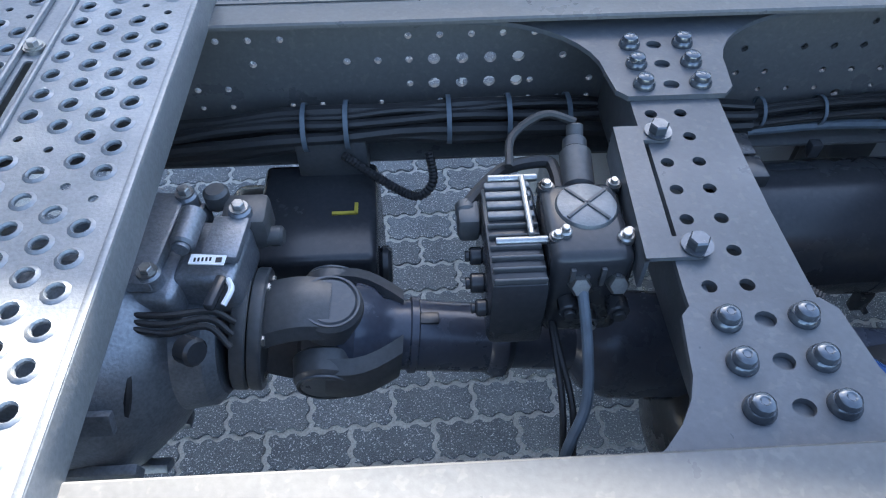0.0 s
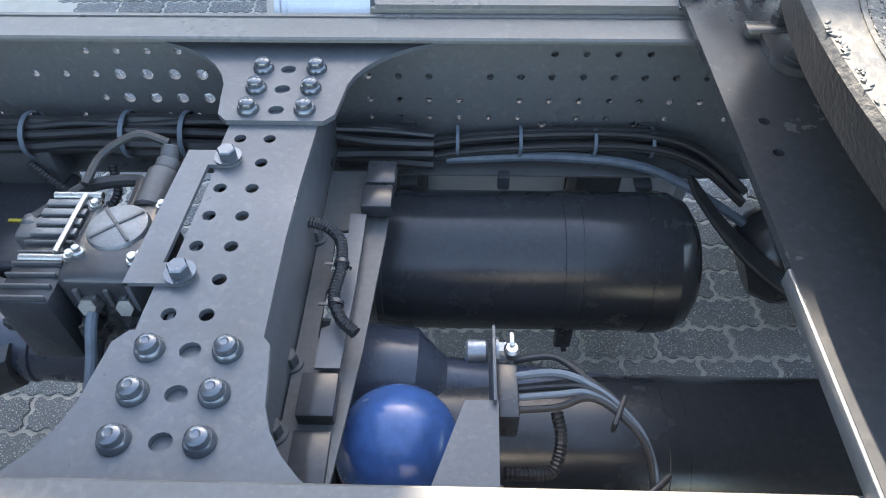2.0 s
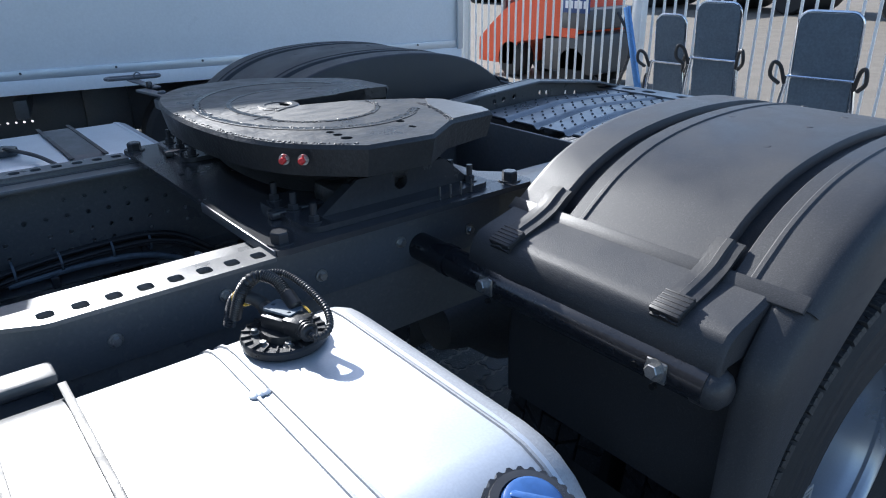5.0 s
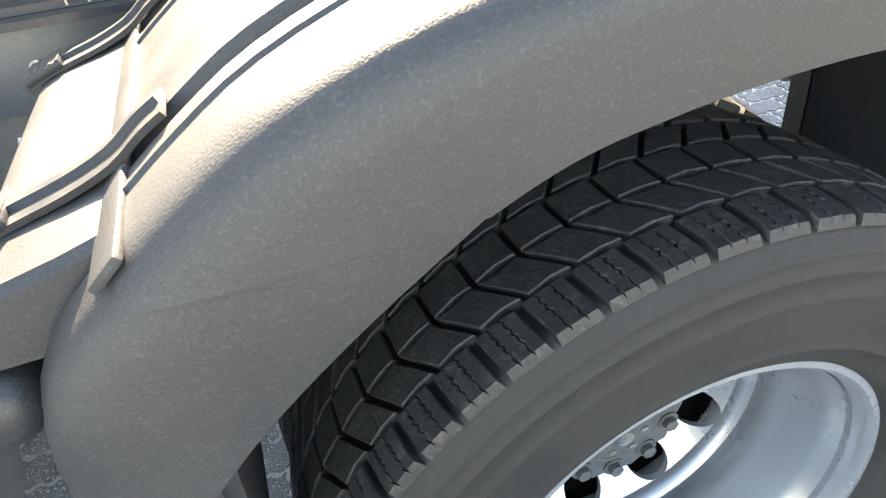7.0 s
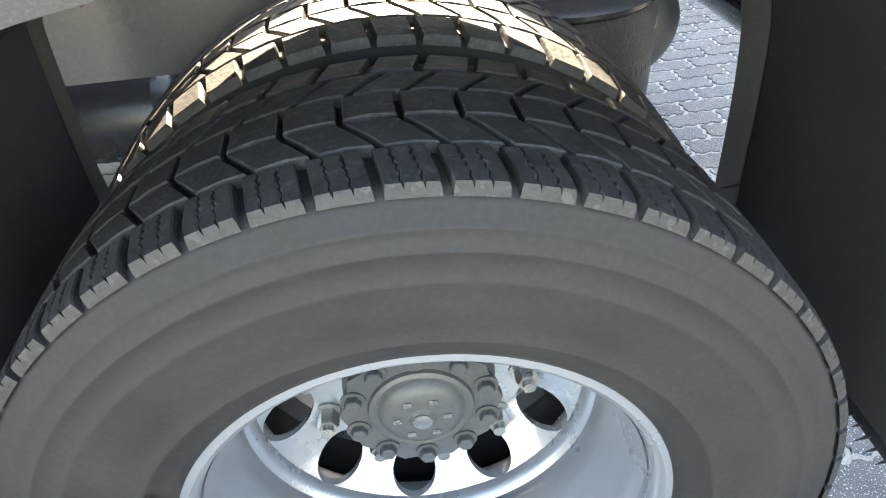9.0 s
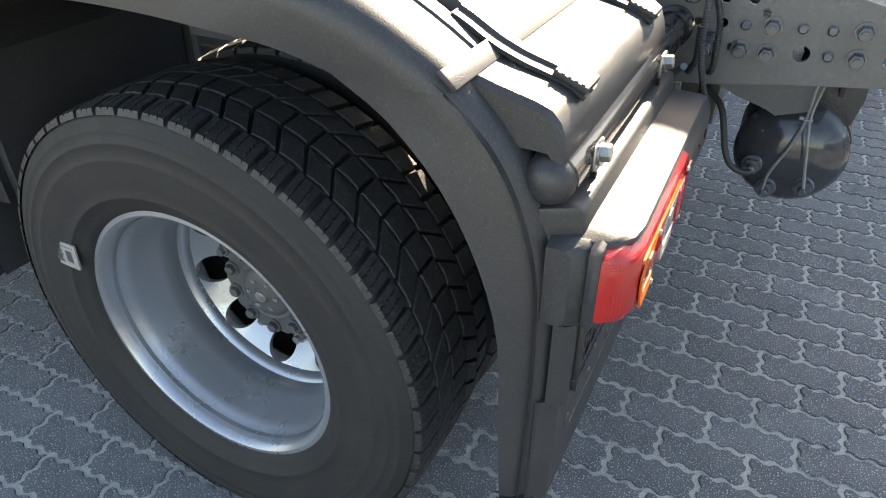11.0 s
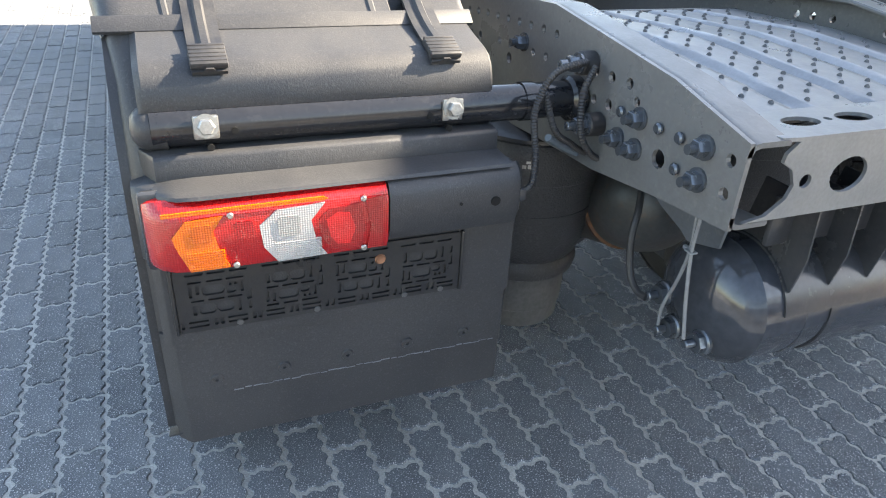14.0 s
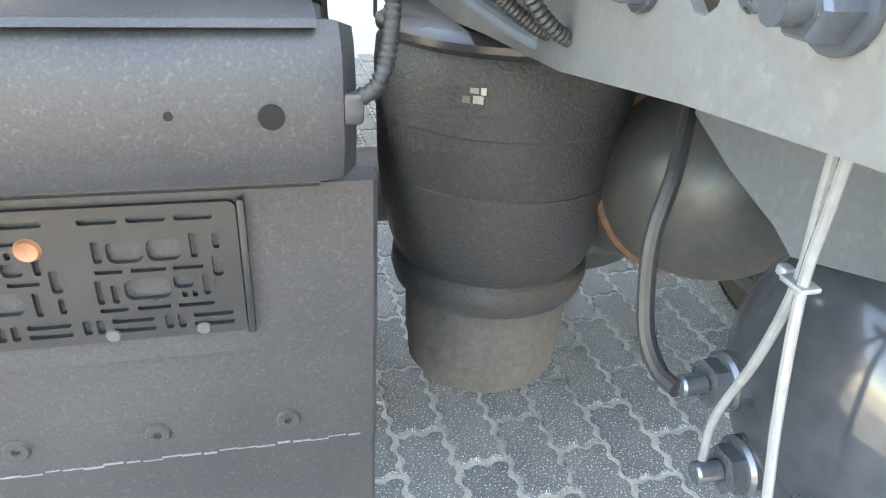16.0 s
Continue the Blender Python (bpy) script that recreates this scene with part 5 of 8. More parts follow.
# blue cap
cap = Matrix.Translation((-1.06, -1.165, 0.985)) @ Matrix.Rotation(radians(18), 4, 'X')
b = bm_new()
lathe(b, [(0, 0), (0.056, 0), (0.058, 0.01), (0.058, 0.018), (0.052, 0.022), (0.052, 0.03), (0, 0.03)], cap, 36)
part("filler_ring", b, M_CHROME, lt, "polished filler ring")
b = bm_new()
lathe(b, [(0.052, 0.02), (0.054, 0.04), (0.05, 0.052), (0.04, 0.054), (0.038, 0.05), (0, 0.05)], cap, 36)
sheet(b, [((0.0575 if k % 4 < 2 else 0.0535) * math.cos(2 * math.pi * k / 96), (0.0575 if k % 4 < 2 else 0.0535) * math.sin(2 * math.pi * k / 96)) for k in range(96)], [circle2(0, 0, 0.05, 32)], 0.024, cap @ Matrix.Translation((0, 0, 0.048)))
part("cap_ring", b, M_BLACK, lt)
b = bm_new()
lathe(b, [(0.038, 0.05), (0.036, 0.06), (0.03, 0.064), (0, 0.064)], cap, 32)
box(b, cap @ Vector((0, 0, 0.066)), (0.012, 0.06, 0.014), 0.004, Matrix.Rotation(radians(35), 3, "Z"))
part("cap_grip", b, M_BLUE, lt, "blue filler cap grip")
# level sender with its hoses
M_SENDER = mat("sender_plastic", (0.018, 0.0185, 0.02), 0.36, 0.0, (0.028, 0.028, 0.029), 12, 0.6, 0.15, 260, 0.1)
sd = thing("tank_sender", (-1.11, -0.69, 1.045), "black fuel sender with corrugated hoses on top of the tank", "tank sender")
c0 = Vector((-1.11, -0.69, 1.046))
b = bm_new()
lathe(b, [(0, 0), (0.064, 0), (0.067, 0.004), (0.067, 0.013), (0.064, 0.016), (0.052, 0.016), (0.050, 0.012), (0.036, 0.012), (0.034, 0.024), (0, 0.024)], Matrix.Translation(c0), 40)
flange_ = part("flange", b, M_SENDER, sd)
for k in range(20):
    a = 2 * math.pi * k / 20
    b = bm_new()
    box(b, c0 + Vector((0.058 * math.cos(a), 0.058 * math.sin(a), 0.017)), (0.014, 0.0022, 0.005), 0, Matrix.Rotation(a, 3, "Z"))
    part("rib", b, M_SENDER, flange_)
along = Matrix.Rotation(math.atan2(-0.05, 0.02), 3, "Z")
b = bm_new()
box(b, c0 + Vector((0.004, 0.004, 0.032)), (0.062, 0.044, 0.026), 0.006, along)
box(b, c0 + Vector((0.012, -0.028, 0.034)), (0.034, 0.036, 0.03), 0.004, along)
cyl(b, c0 + Vector((-0.007, 0.023, 0.012)), c0 + Vector((-0.007, 0.023, 0.046)), 0.0135, 18, bevel=0.005)
cyl(b, c0 + Vector((-0.007, 0.023, 0.036)), c0 + Vector((-0.004, 0.052, 0.038)), 0.0125, 18, bevel=0.002)
cyl(b, c0 + Vector((0.024, -0.004, 0.05)), c0 + Vector((0.023, 0.026, 0.066)), 0.0115, 18, bevel=0.003)
part("body", b, M_SENDER, sd)
b = bm_new()
sheet(b, rrect2(-0.028, -0.0175, 0.028, 0.0175, 0.004, 3), [circle2(-0.02, 0.0, 0.004, 10), circle2(0.02, -0.009, 0.003, 10)], 0.004, Matrix.Translation(c0 + Vector((0.008, 0.010, 0.0515))) @ along.to_4x4())
part("clip_plate", b, M_GREY, sd, "pale blue-grey clip plate")
b = bm_new()
cyl(b, c0 + Vector((0.013, -0.04, 0.036)), c0 + Vector((0.012, -0.066, 0.034)), 0.013, 18, bevel=0.003)
for d_ in (0.045, 0.053, 0.061):
    lathe(b, [(0.0125, -0.0018), (0.0148, -0.0012), (0.0148, 0.0012), (0.0125, 0.0018)], Matrix.Translation(c0 + Vector((0.0128, -d_, 0.0355))) @ Matrix.Rotation(radians(90), 4, "X"), 18)
part("connector", b, M_SENDER, sd)
M_YEL = mat("yellow_clip", (0.42, 0.27, 0.03), 0.5)
b = bm_new()
tube(b, [c0 + Vector(p) for p in ((0.036, 0.006, 0.045), (0.034, -0.014, 0.052), (0.033, -0.03, 0.05))], 0.002, 6, 4)
part("yellow_clip", b, M_YEL, sd, "thin yellow locking clip")
bolt_parts("screw", [tuple(c0 + Vector((0.045 * math.cos(a), 0.045 * math.sin(a), 0.012))) for a in (3.5, 4.4, 5.4, 0.4, 2.5)], (0, 0, 1), sd, 0.006, 0.006, M_STEEL)
for r_, pts in ((0.0115, [(-0.004, 0.048, 0.038), (-0.005, 0.075, 0.042), (-0.014, 0.105, 0.04), (-0.024, 0.13, 0.025), (-0.034, 0.14, -0.02)]),
                (0.0105, [(0.023, 0.024, 0.065), (0.020, 0.05, 0.078), (0.008, 0.075, 0.082), (-0.012, 0.085, 0.076), (-0.026, 0.095, 0.05), (-0.03, 0.12, 0.0)]),
                (0.0062, [(0.012, -0.064, 0.034), (0.013, -0.082, 0.036), (0.026, -0.088, 0.04), (0.042, -0.075, 0.048), (0.05, -0.045, 0.062), (0.046, 0.01, 0.078), (0.036, 0.06, 0.084), (0.016, 0.085, 0.078), (-0.005, 0.11, 0.05), (-0.02, 0.13, 0.0)])):
    b = bm_new()
    tube(b, [c0 + Vector(p) for p in pts], r_, 10, 7, ribs=0.005)
    part("corrugated_hose", b, M_SENDER, sd)
for p, q_ in (((-0.0125, 0.1, 0.04), (-0.02, 0.122, 0.032)),):
    b = bm_new()
    cyl(b, c0 + Vector(p), c0 + Vector(q_), 0.0145, 18, bevel=0.002)
    part("sleeve", b, M_YEL, sd, "yellow-brown hose sleeve")

# ---- rear wheels ----
WZ = 0.476


def tyre_mesh(b, yc, s, fine):
    """Tyre round the axle line, centred at s*yc; the blocks stand proud of the carcass."""
    prof = [(0.292, -0.118), (0.300, -0.132), (0.335, -0.150), (0.395, -0.158), (0.45, -0.152), (0.478, -0.142), (0.488, -0.134), (0.490, -0.12), (0.490, 0.12), (0.488, 0.134), (0.478, 0.142),
            (0.462, 0.1485), (0.4605, 0.1500), (0.4575, 0.1507), (0.456, 0.1503), (0.45, 0.152), (0.4405, 0.1536), (0.4395, 0.1546), (0.4365, 0.1548), (0.4355, 0.1541), (0.412, 0.1572), (0.4105, 0.1580), (0.4065, 0.1581), (0.405, 0.1577), (0.385, 0.1578), (0.36, 0.1555), (0.338, 0.1515), (0.3365, 0.1522), (0.3335, 0.1515), (0.332, 0.1495), (0.312, 0.1400), (0.300, 0.132), (0.292, 0.118)]
    m = Matrix.Translation((0, s * yc, WZ)) @ Matrix.Rotation(radians(90) * (-s), 4, "X")
    lathe(b, prof, m, 96)


def tread(b, yc, s, fine):
    """Five rows of blocks with narrow stepped grooves; the shoulder blocks run out over the sidewall."""
    N = 56
    R0, R1 = 0.485, 0.5035
    rg = random.Random(5)
    step = 2 * math.pi / N

    def prism(poly, drop=0.0):
        """poly: (angle, offset across) of the top; edges broken by a small bevel."""
        cth, cdy = sum(p[0] for p in poly) / len(poly), sum(p[1] for p in poly) / len(poly)
        top, mid, bot = [], [], []
        for th, dy in poly:
            crown = 0.0045 * (dy / 0.138) ** 2
            outer = max(0.0, (abs(dy) - 0.128) / 0.010)
            sg = 1 if dy > 0 else -1
            for L, r, k, ty in ((top, R1 - drop - crown - 0.003 * outer, 0.0016, 0.0), (mid, R1 - drop - crown - 0.0016 - 0.006 * outer, 0.0, 0.0025 * outer), (bot, R0 - 0.001 * outer, -0.0008, 0.0045 * outer)):
                a_ = th + (cth - th) / max(1e-6, abs(cth - th)) * min(k / r, abs(cth - th) * 0.3)
                y_ = dy + (cdy - dy) / max(1e-6, abs(cdy - dy)) * min(k, abs(cdy - dy) * 0.3) * (0.0 if outer else 1.0) + sg * ty
                L.append(b.verts.new((r * math.sin(a_), s * (yc + y_), WZ + r * math.cos(a_))))
        b.faces.new(top)
        n = len(top)
        for r0, r1 in ((top, mid), (mid, bot)):
            for i in range(n):
                j = (i + 1) % n
                b.faces.new((r0[i], r1[i], r1[j], r0[j]))

    for k in range(N):
        t0 = k * step
        for side in (-1, 1):
            ya, yb = side * 0.086, side * 0.138
            g, sk = 0.17 * step, 0.16 * step
            if fine and side > 0:
                cuts = [0.0, 0.30 + rg.uniform(-0.03, 0.03), 0.67 + rg.uniform(-0.03, 0.03), 1.0]
                for a, c in zip(cuts, cuts[1:]):
                    def edge(fr, off):
                        pts = []
                        for i in range(10):
                            w = i / 9
                            zig = 0.022 * step * (1 if i % 2 else -1) if 0 < fr < 1 else rg.uniform(-0.006, 0.006) * step
                            pts.append((t0 + g / 2 + (step - g) * fr + zig + off * (1 if 0.15 < w < 0.9 else 0.35) - sk * (1 - w), ya + (yb - ya) * w + (side * rg.uniform(-0.001, 0.001) if i == 0 else 0)))
                        return pts
                    o = 0.011 * step
                    prism(edge(a, o if a > 0 else 0) + list(reversed(edge(c, -o if c < 1 else 0))), rg.uniform(0, 0.0006))
            else:
                prism([(t0 + g / 2 - sk, ya), (t0 + g / 2, yb), (t0 + step - g / 2, yb), (t0 + step - g / 2 - sk, ya)])
        for ya, yb, sk, ph, g in ((0.030, 0.081, 0.62, 0.05, 0.15), (-0.026, 0.026, 0.06, 0.42, 0.12), (-0.081, -0.030, -0.62, 0.55, 0.15)):
            g *= step
            tt = t0 + ph * step
            j1, j2 = rg.uniform(-0.001, 0.001), rg.uniform(-0.001, 0.001)
            prism([(tt + g / 2 - sk * step, ya), (tt + g / 2 - sk * step * 0.45, (ya + yb) / 2 + 0.002), (tt + g / 2, yb + j1), (tt + step * 0.55, yb - 0.0025 + j2), (tt + step - g / 2, yb),
                   (tt + step - g / 2 - sk * step * 0.45, (ya + yb) / 2 + 0.002), (tt + step - g / 2 - sk * step, ya + j2), (tt + step * 0.45 - sk * step, ya + 0.0025 + j1)], rg.uniform(0, 0.0008))


def rim_mesh(b, yo, s):
    """Deep rim: lip at s*yo, disc far inboard."""
    prof = [(0.288, -0.010), (0.2975, -0.006), (0.2995, 0.0), (0.297, 0.005), (0.288, 0.006), (0.281, 0.0), (0.277, -0.012), (0.274, -0.03), (0.268, -0.042), (0.262, -0.06), (0.259, -0.10), (0.252, -0.125), (0.249, -0.15), (0.251, -0.165), (0.255, -0.172),
            (0.255, -0.182), (0.250, -0.186), (0.246, -0.19), (0.242, -0.205), (0.246, -0.235), (0.262, -0.25), (0.274, -0.25), (0.274, -0.02)]
    m = Matrix.Translation((0, s * yo, WZ)) @ Matrix.Rotation(radians(90) * (-s), 4, "X")
    lathe(b, prof, m, 80)


def disc_mesh(b, yo, s):
    """Wheel disc with ten hand holes; conical."""
    outl = circle2(0, 0, 0.249, 60)
    hs = [circle2(0.207 * math.cos(radians(36 * k + 10)), 0.207 * math.sin(radians(36 * k + 10)), 0.036, 24) for k in range(10)]
    m = Matrix(((1, 0, 0, 0), (0, 0, s, 0), (0, 1, 0, WZ), (0, 0, 0, 1)))
    vs = sheet(b, outl, hs, 0.012, m)
    for v in vs:
        r = math.hypot(v.co.x, v.co.z - WZ)
        v.co.y += s * (yo - 0.205 - 0.06 * max(0, min(1, (0.245 - r) / 0.075)))


def rear_wheel(s, fine):
    e = thing("dual_rear_wheel", (0, s * 1.05, 0), "dual truck tyres on silver deep-dish steel rims" if not fine else "dual truck tyres with worn block tread on silver deep-dish rims", "wheel", "rear wheels")
    for yc, fn in ((1.052, fine), (0.705, False)):
        b = bm_new()
        tyre_mesh(b, yc, s, fn)
        t = part("tyre", b, M_RUBBER, e, smooth=50)
        b = bm_new()
        tread(b, yc, s, fn)
        part("tread", b, M_TREAD, t, smooth=30)
    b = bm_new()
    rim_mesh(b, 1.1745, s)
    rim = part("rim", b, M_RIM, e, "silver painted deep rim", smooth=40)
    b = bm_new()
    disc_mesh(b, 1.1745, s)
    part("disc", b, M_RIM, rim, smooth=40)
    b = bm_new()
    m = Matrix.Translation((0, s * 0.705, WZ)) @ Matrix.Rotation(radians(90) * s, 4, "X")
    lathe(b, [(0.288, 0.12), (0.297, 0.125), (0.27, 0.09), (0.25, 0.0), (0.25, -0.12), (0.29, -0.12)], m, 60)
    part("inner_rim", b, M_RIM, e)
    # hub
    hm = Matrix.Translation((0, s * 0.90, WZ)) @ Matrix.Rotation(radians(90) * (-s), 4, "X")
    b = bm_new()
    lathe(b, [(0, -0.1), (0.155, -0.1), (0.155, 0.0), (0.118, 0.01), (0.112, 0.07), (0, 0.07)], hm, 40)
    hub = part("hub", b, M_DARK, e)
    b = bm_new()
    star = []
    for k in range(40):
        a = 2 * math.pi * k / 40
        star.append(((0.113 + 0.006 * math.cos(10 * a)) * math.cos(a), (0.113 + 0.006 * math.cos(10 * a)) * math.sin(a)))
    sheet(b, star, [], 0.016, hm @ Matrix.Translation((0, 0, 0.086)))
    lathe(b, [(0.078, 0.086), (0.076, 0.092), (0.07, 0.095), (0.063, 0.093), (0.058, 0.10), (0.045, 0.106), (0.02, 0.108), (0.016, 0.112), (0, 0.112)], hm, 40)
    part("hub_flange", b, M_DARK, hub, "dark oily hub flange")
    b = bm_new()
    for a in range(0, 360, 60):
        box(b, hm @ Vector((0.036 * math.cos(radians(a)), 0.036 * math.sin(radians(a)), 0.1082)), (0.012, 0.002, 0.008), 0.0005)
    lathe(b, [(0.016, 0.108), (0.014, 0.115), (0.006, 0.117), (0, 0.117)], hm, 14)
    part("hub_centre", b, M_STEEL, hub)
    for k in range(10):
        a = radians(36 * k + 18)
        p = hm @ Vector((0.1 * math.cos(a), 0.1 * math.sin(a), 0.086))
        b = bm_new()
        hexbolt(b, p, (0, s, 0), 0.0125, 0.012)
        part("hub_bolt", b, M_DARK, hub)
    for k in range(10):
        a = radians(36 * k - 10)
        p = hm @ Vector((0.1675 * math.cos(a), 0.1675 * math.sin(a), 0.012))
        b = bm_new()
        hexbolt(b, p, (0, s, 0), 0.0175, 0.026)
        cyl(b, Vector(p) + Vector((0, s * 0.028, 0)), Vector(p) + Vector((0, s * 0.04, 0)), 0.010, 12)
        part("wheel_nut", b, M_STEEL, hub, "rusty steel wheel nut")
    return e


lw = rear_wheel(-1, True)
rw = rear_wheel(1, False)
# sticker on the tyre wall
b = bm_new()
st = Matrix.Translation((-0.318, -1.2075, 0.612)) @ Matrix.Rotation(radians(90), 4, "X") @ Matrix.Rotation(radians(-3), 4, "Z")
sheet(b, rrect2(-0.035, -0.030, 0.035, 0.030, 0.003, 2), [], 0.004, st)
stick = part("sticker", b, mat("sticker_paper", (0.26, 0.26, 0.26), 0.45, 0.0, (0.4, 0.4, 0.4), 40, 0.5), lw, "grey-white printed retread sticker")
b = bm_new()
for k in range(9):
    sheet(b, [(-0.029 + 0.0068 * k, 0.019), (-0.0255 + 0.0068 * k, 0.019), (-0.0255 + 0.0068 * k, 0.022), (-0.029 + 0.0068 * k, 0.022)], [], 0.0004, st @ Matrix.Translation((0, 0, 0.0005)))
sheet(b, [(0.004, -0.016), (0.022, -0.016), (0.022, 0.012), (0.004, 0.012)], [], 0.0004, st @ Matrix.Translation((0, 0, 0.0005)))
for k in range(5):
    sheet(b, [(-0.031 + 0.004 * k, -0.02), (-0.0265 + 0.004 * k, -0.02), (-0.0265 + 0.004 * k, 0.01), (-0.028 + 0.004 * k, 0.01)], [], 0.0004, st @ Matrix.Translation((0, 0, 0.0005)))
part("sticker_print", b, M_DARK, stick)
cu = bpy.data.curves.new("sticker_word", "FONT")
cu.body, cu.size, cu.align_x = "RETREAD", 0.009, "CENTER"
tx = new("sticker_word", cu)
tx.data.materials.append(M_BLACK)
tx.parent = stick
tx.matrix_local = Matrix.Translation(-ORIGIN[lw]) @ st @ Matrix.Translation((-0.004, -0.003, 0.0012)) @ Matrix.Rotation(radians(90), 4, "Z")
# axle beam
ax = thing("rear_axle", (0, 0, 0.4), "dark cast rear axle housing between the wheels", "axle")
b = bm_new()
cyl(b, (0, -0.8, WZ), (0, 0.8, WZ), 0.075, 24)
lathe(b, [(0, -0.16), (0.12, -0.14), (0.2, -0.06), (0.21, 0.0), (0.2, 0.06), (0.12, 0.16), (0.09, 0.28), (0, 0.28)], Matrix.Translation((0, 0, WZ)) @ Matrix.Rotation(radians(-90), 4, "Y"), 32)
part("housing", b, M_DARK, ax)

# ---- mudguards ----
OUT = [(-0.60, 0.47), (-0.622, 0.65), (-0.625, 0.75), (-0.62, 0.90), (-0.61, 1.00), (-0.575, 1.065), (-0.525, 1.112), (-0.465, 1.157), (-0.40, 1.197), (-0.30, 1.234), (-0.17, 1.256), (0.0, 1.264),
       (0.17, 1.256), (0.30, 1.237), (0.41, 1.205), (0.49, 1.163), (0.56, 1.115), (0.62, 1.055), (0.665, 0.98), (0.695, 0.88), (0.705, 0.76), (0.705, 0.60), (0.70, 0.42)]
ARCH = [(-0.575, 0.48), (-0.585, 0.65), (-0.58, 0.76), (-0.545, 0.87), (-0.475, 0.955), (-0.385, 1.03), (-0.283, 1.10), (-0.245, 1.117), (-0.205, 1.13), (-0.15, 1.14), (-0.095, 1.147), (-0.01, 1.152),
        (0.10, 1.15), (0.19, 1.145), (0.27, 1.137), (0.335, 1.125), (0.39, 1.107), (0.47, 1.052), (0.545, 0.97), (0.60, 0.865), (0.632, 0.745), (0.64, 0.58), (0.648, 0.42)]


def guard_section(s, i0, i1, y_in, name, e, grooves, refine=3, recess=0.0, inset=0.0, lip=0.17):
    """One section of the guard between two stations of its outline; recess sets its end wall back behind the outer cheek."""
    def smooth(L):
        p = smooth_line([(x, 0, z) for x, z in L], refine)
        return [(v.x, v.z) for v in p]
    o, a = smooth(OUT[i0:i1 + 1]), smooth(ARCH[i0:i1 + 1])
    b = bm_new()
    cols = [(y_in, lip, 0), (y_in, 0.008, 1), (y_in + 0.002, 0.003, 1), (y_in + 0.006, 0.0, 1), (y_in + 0.014, -0.0003, 1)]
    if grooves:
        for g in (0.705, 1.055):
            cols += [(g - 0.006, 0.0, 1), (g - 0.003, 0.003, 1), (g, 0.018, 1), (g + 0.03, 0.018, 1), (g + 0.034, 0.003, 1), (g + 0.037, 0.0, 1), (g + 0.062, 0.0, 1), (g + 0.065, -0.003, 1), (g + 0.072, -0.003, 1), (g + 0.075, 0.0, 1)]
    if recess:
        cols += [(1.158, 0.0, 1), (1.166, 0.004, 1), (1.171, 0.0, 0), (1.178, -0.002, 0)]
    cols += [(1.185, 0.0, 0), (1.205, 0.003, 0), (1.222, 0.010, 0), (1.232, 0.022, 0)]
    rings, back = [], []
    for k, ((x, z), (ax_, az)) in enumerate(zip(o, a)):
        x0, z0 = o[max(0, k - 1)]
        x1, z1 = o[min(len(o) - 1, k + 1)]
        t = Vector((x1 - x0, 0, z1 - z0)).normalized()
        n = Vector((-t.z, 0, t.x))
        P0 = Vector((x, 0, z)) - n * inset
        rec = recess * max(0.0, min(1.0, (1.075 - z) / 0.06))
        w_in = 0.034 * max(0.0, min(1.0, (x - 0.36) / 0.26)) + inset
        row = [P0 - n * (d + rec * f) + Vector((0, s * (y - w_in * max(0.0, (y - 0.95) / 0.28)), 0)) for y, d, f in cols]
        A = Vector((ax_, s * (1.238 - w_in * 0.85), az))
        last = row[-1]
        row += [last.lerp(A, 0.25) + Vector((0, s * 0.004, 0)), A, A + Vector((0, -s * 0.012, 0)) + (P0 - Vector((ax_, 0, az))).normalized() * 0.004]
        rings.append([b.verts.new(p) for p in row])
        inn = [P0 - n * (0.018 + (rec if y < 1.15 else 0.0)) + Vector((0, s * y, 0)) for y in (y_in + 0.006, 0.8, 1.0, 1.14, 1.16, 1.205)]
        back.append([b.verts.new(p) for p in inn])
    for r0, r1 in zip(rings, rings[1:]):
        for j in range(len(r0) - 1):
            b.faces.new((r0[j], r0[j + 1], r1[j + 1], r1[j]))
    for r0, r1 in zip(back, back[1:]):
        for j in range(len(r0) - 1):
            b.faces.new((r0[j], r1[j], r1[j + 1], r0[j + 1]))
    return part(name, b, M_PLASTIC, e, smooth=40)


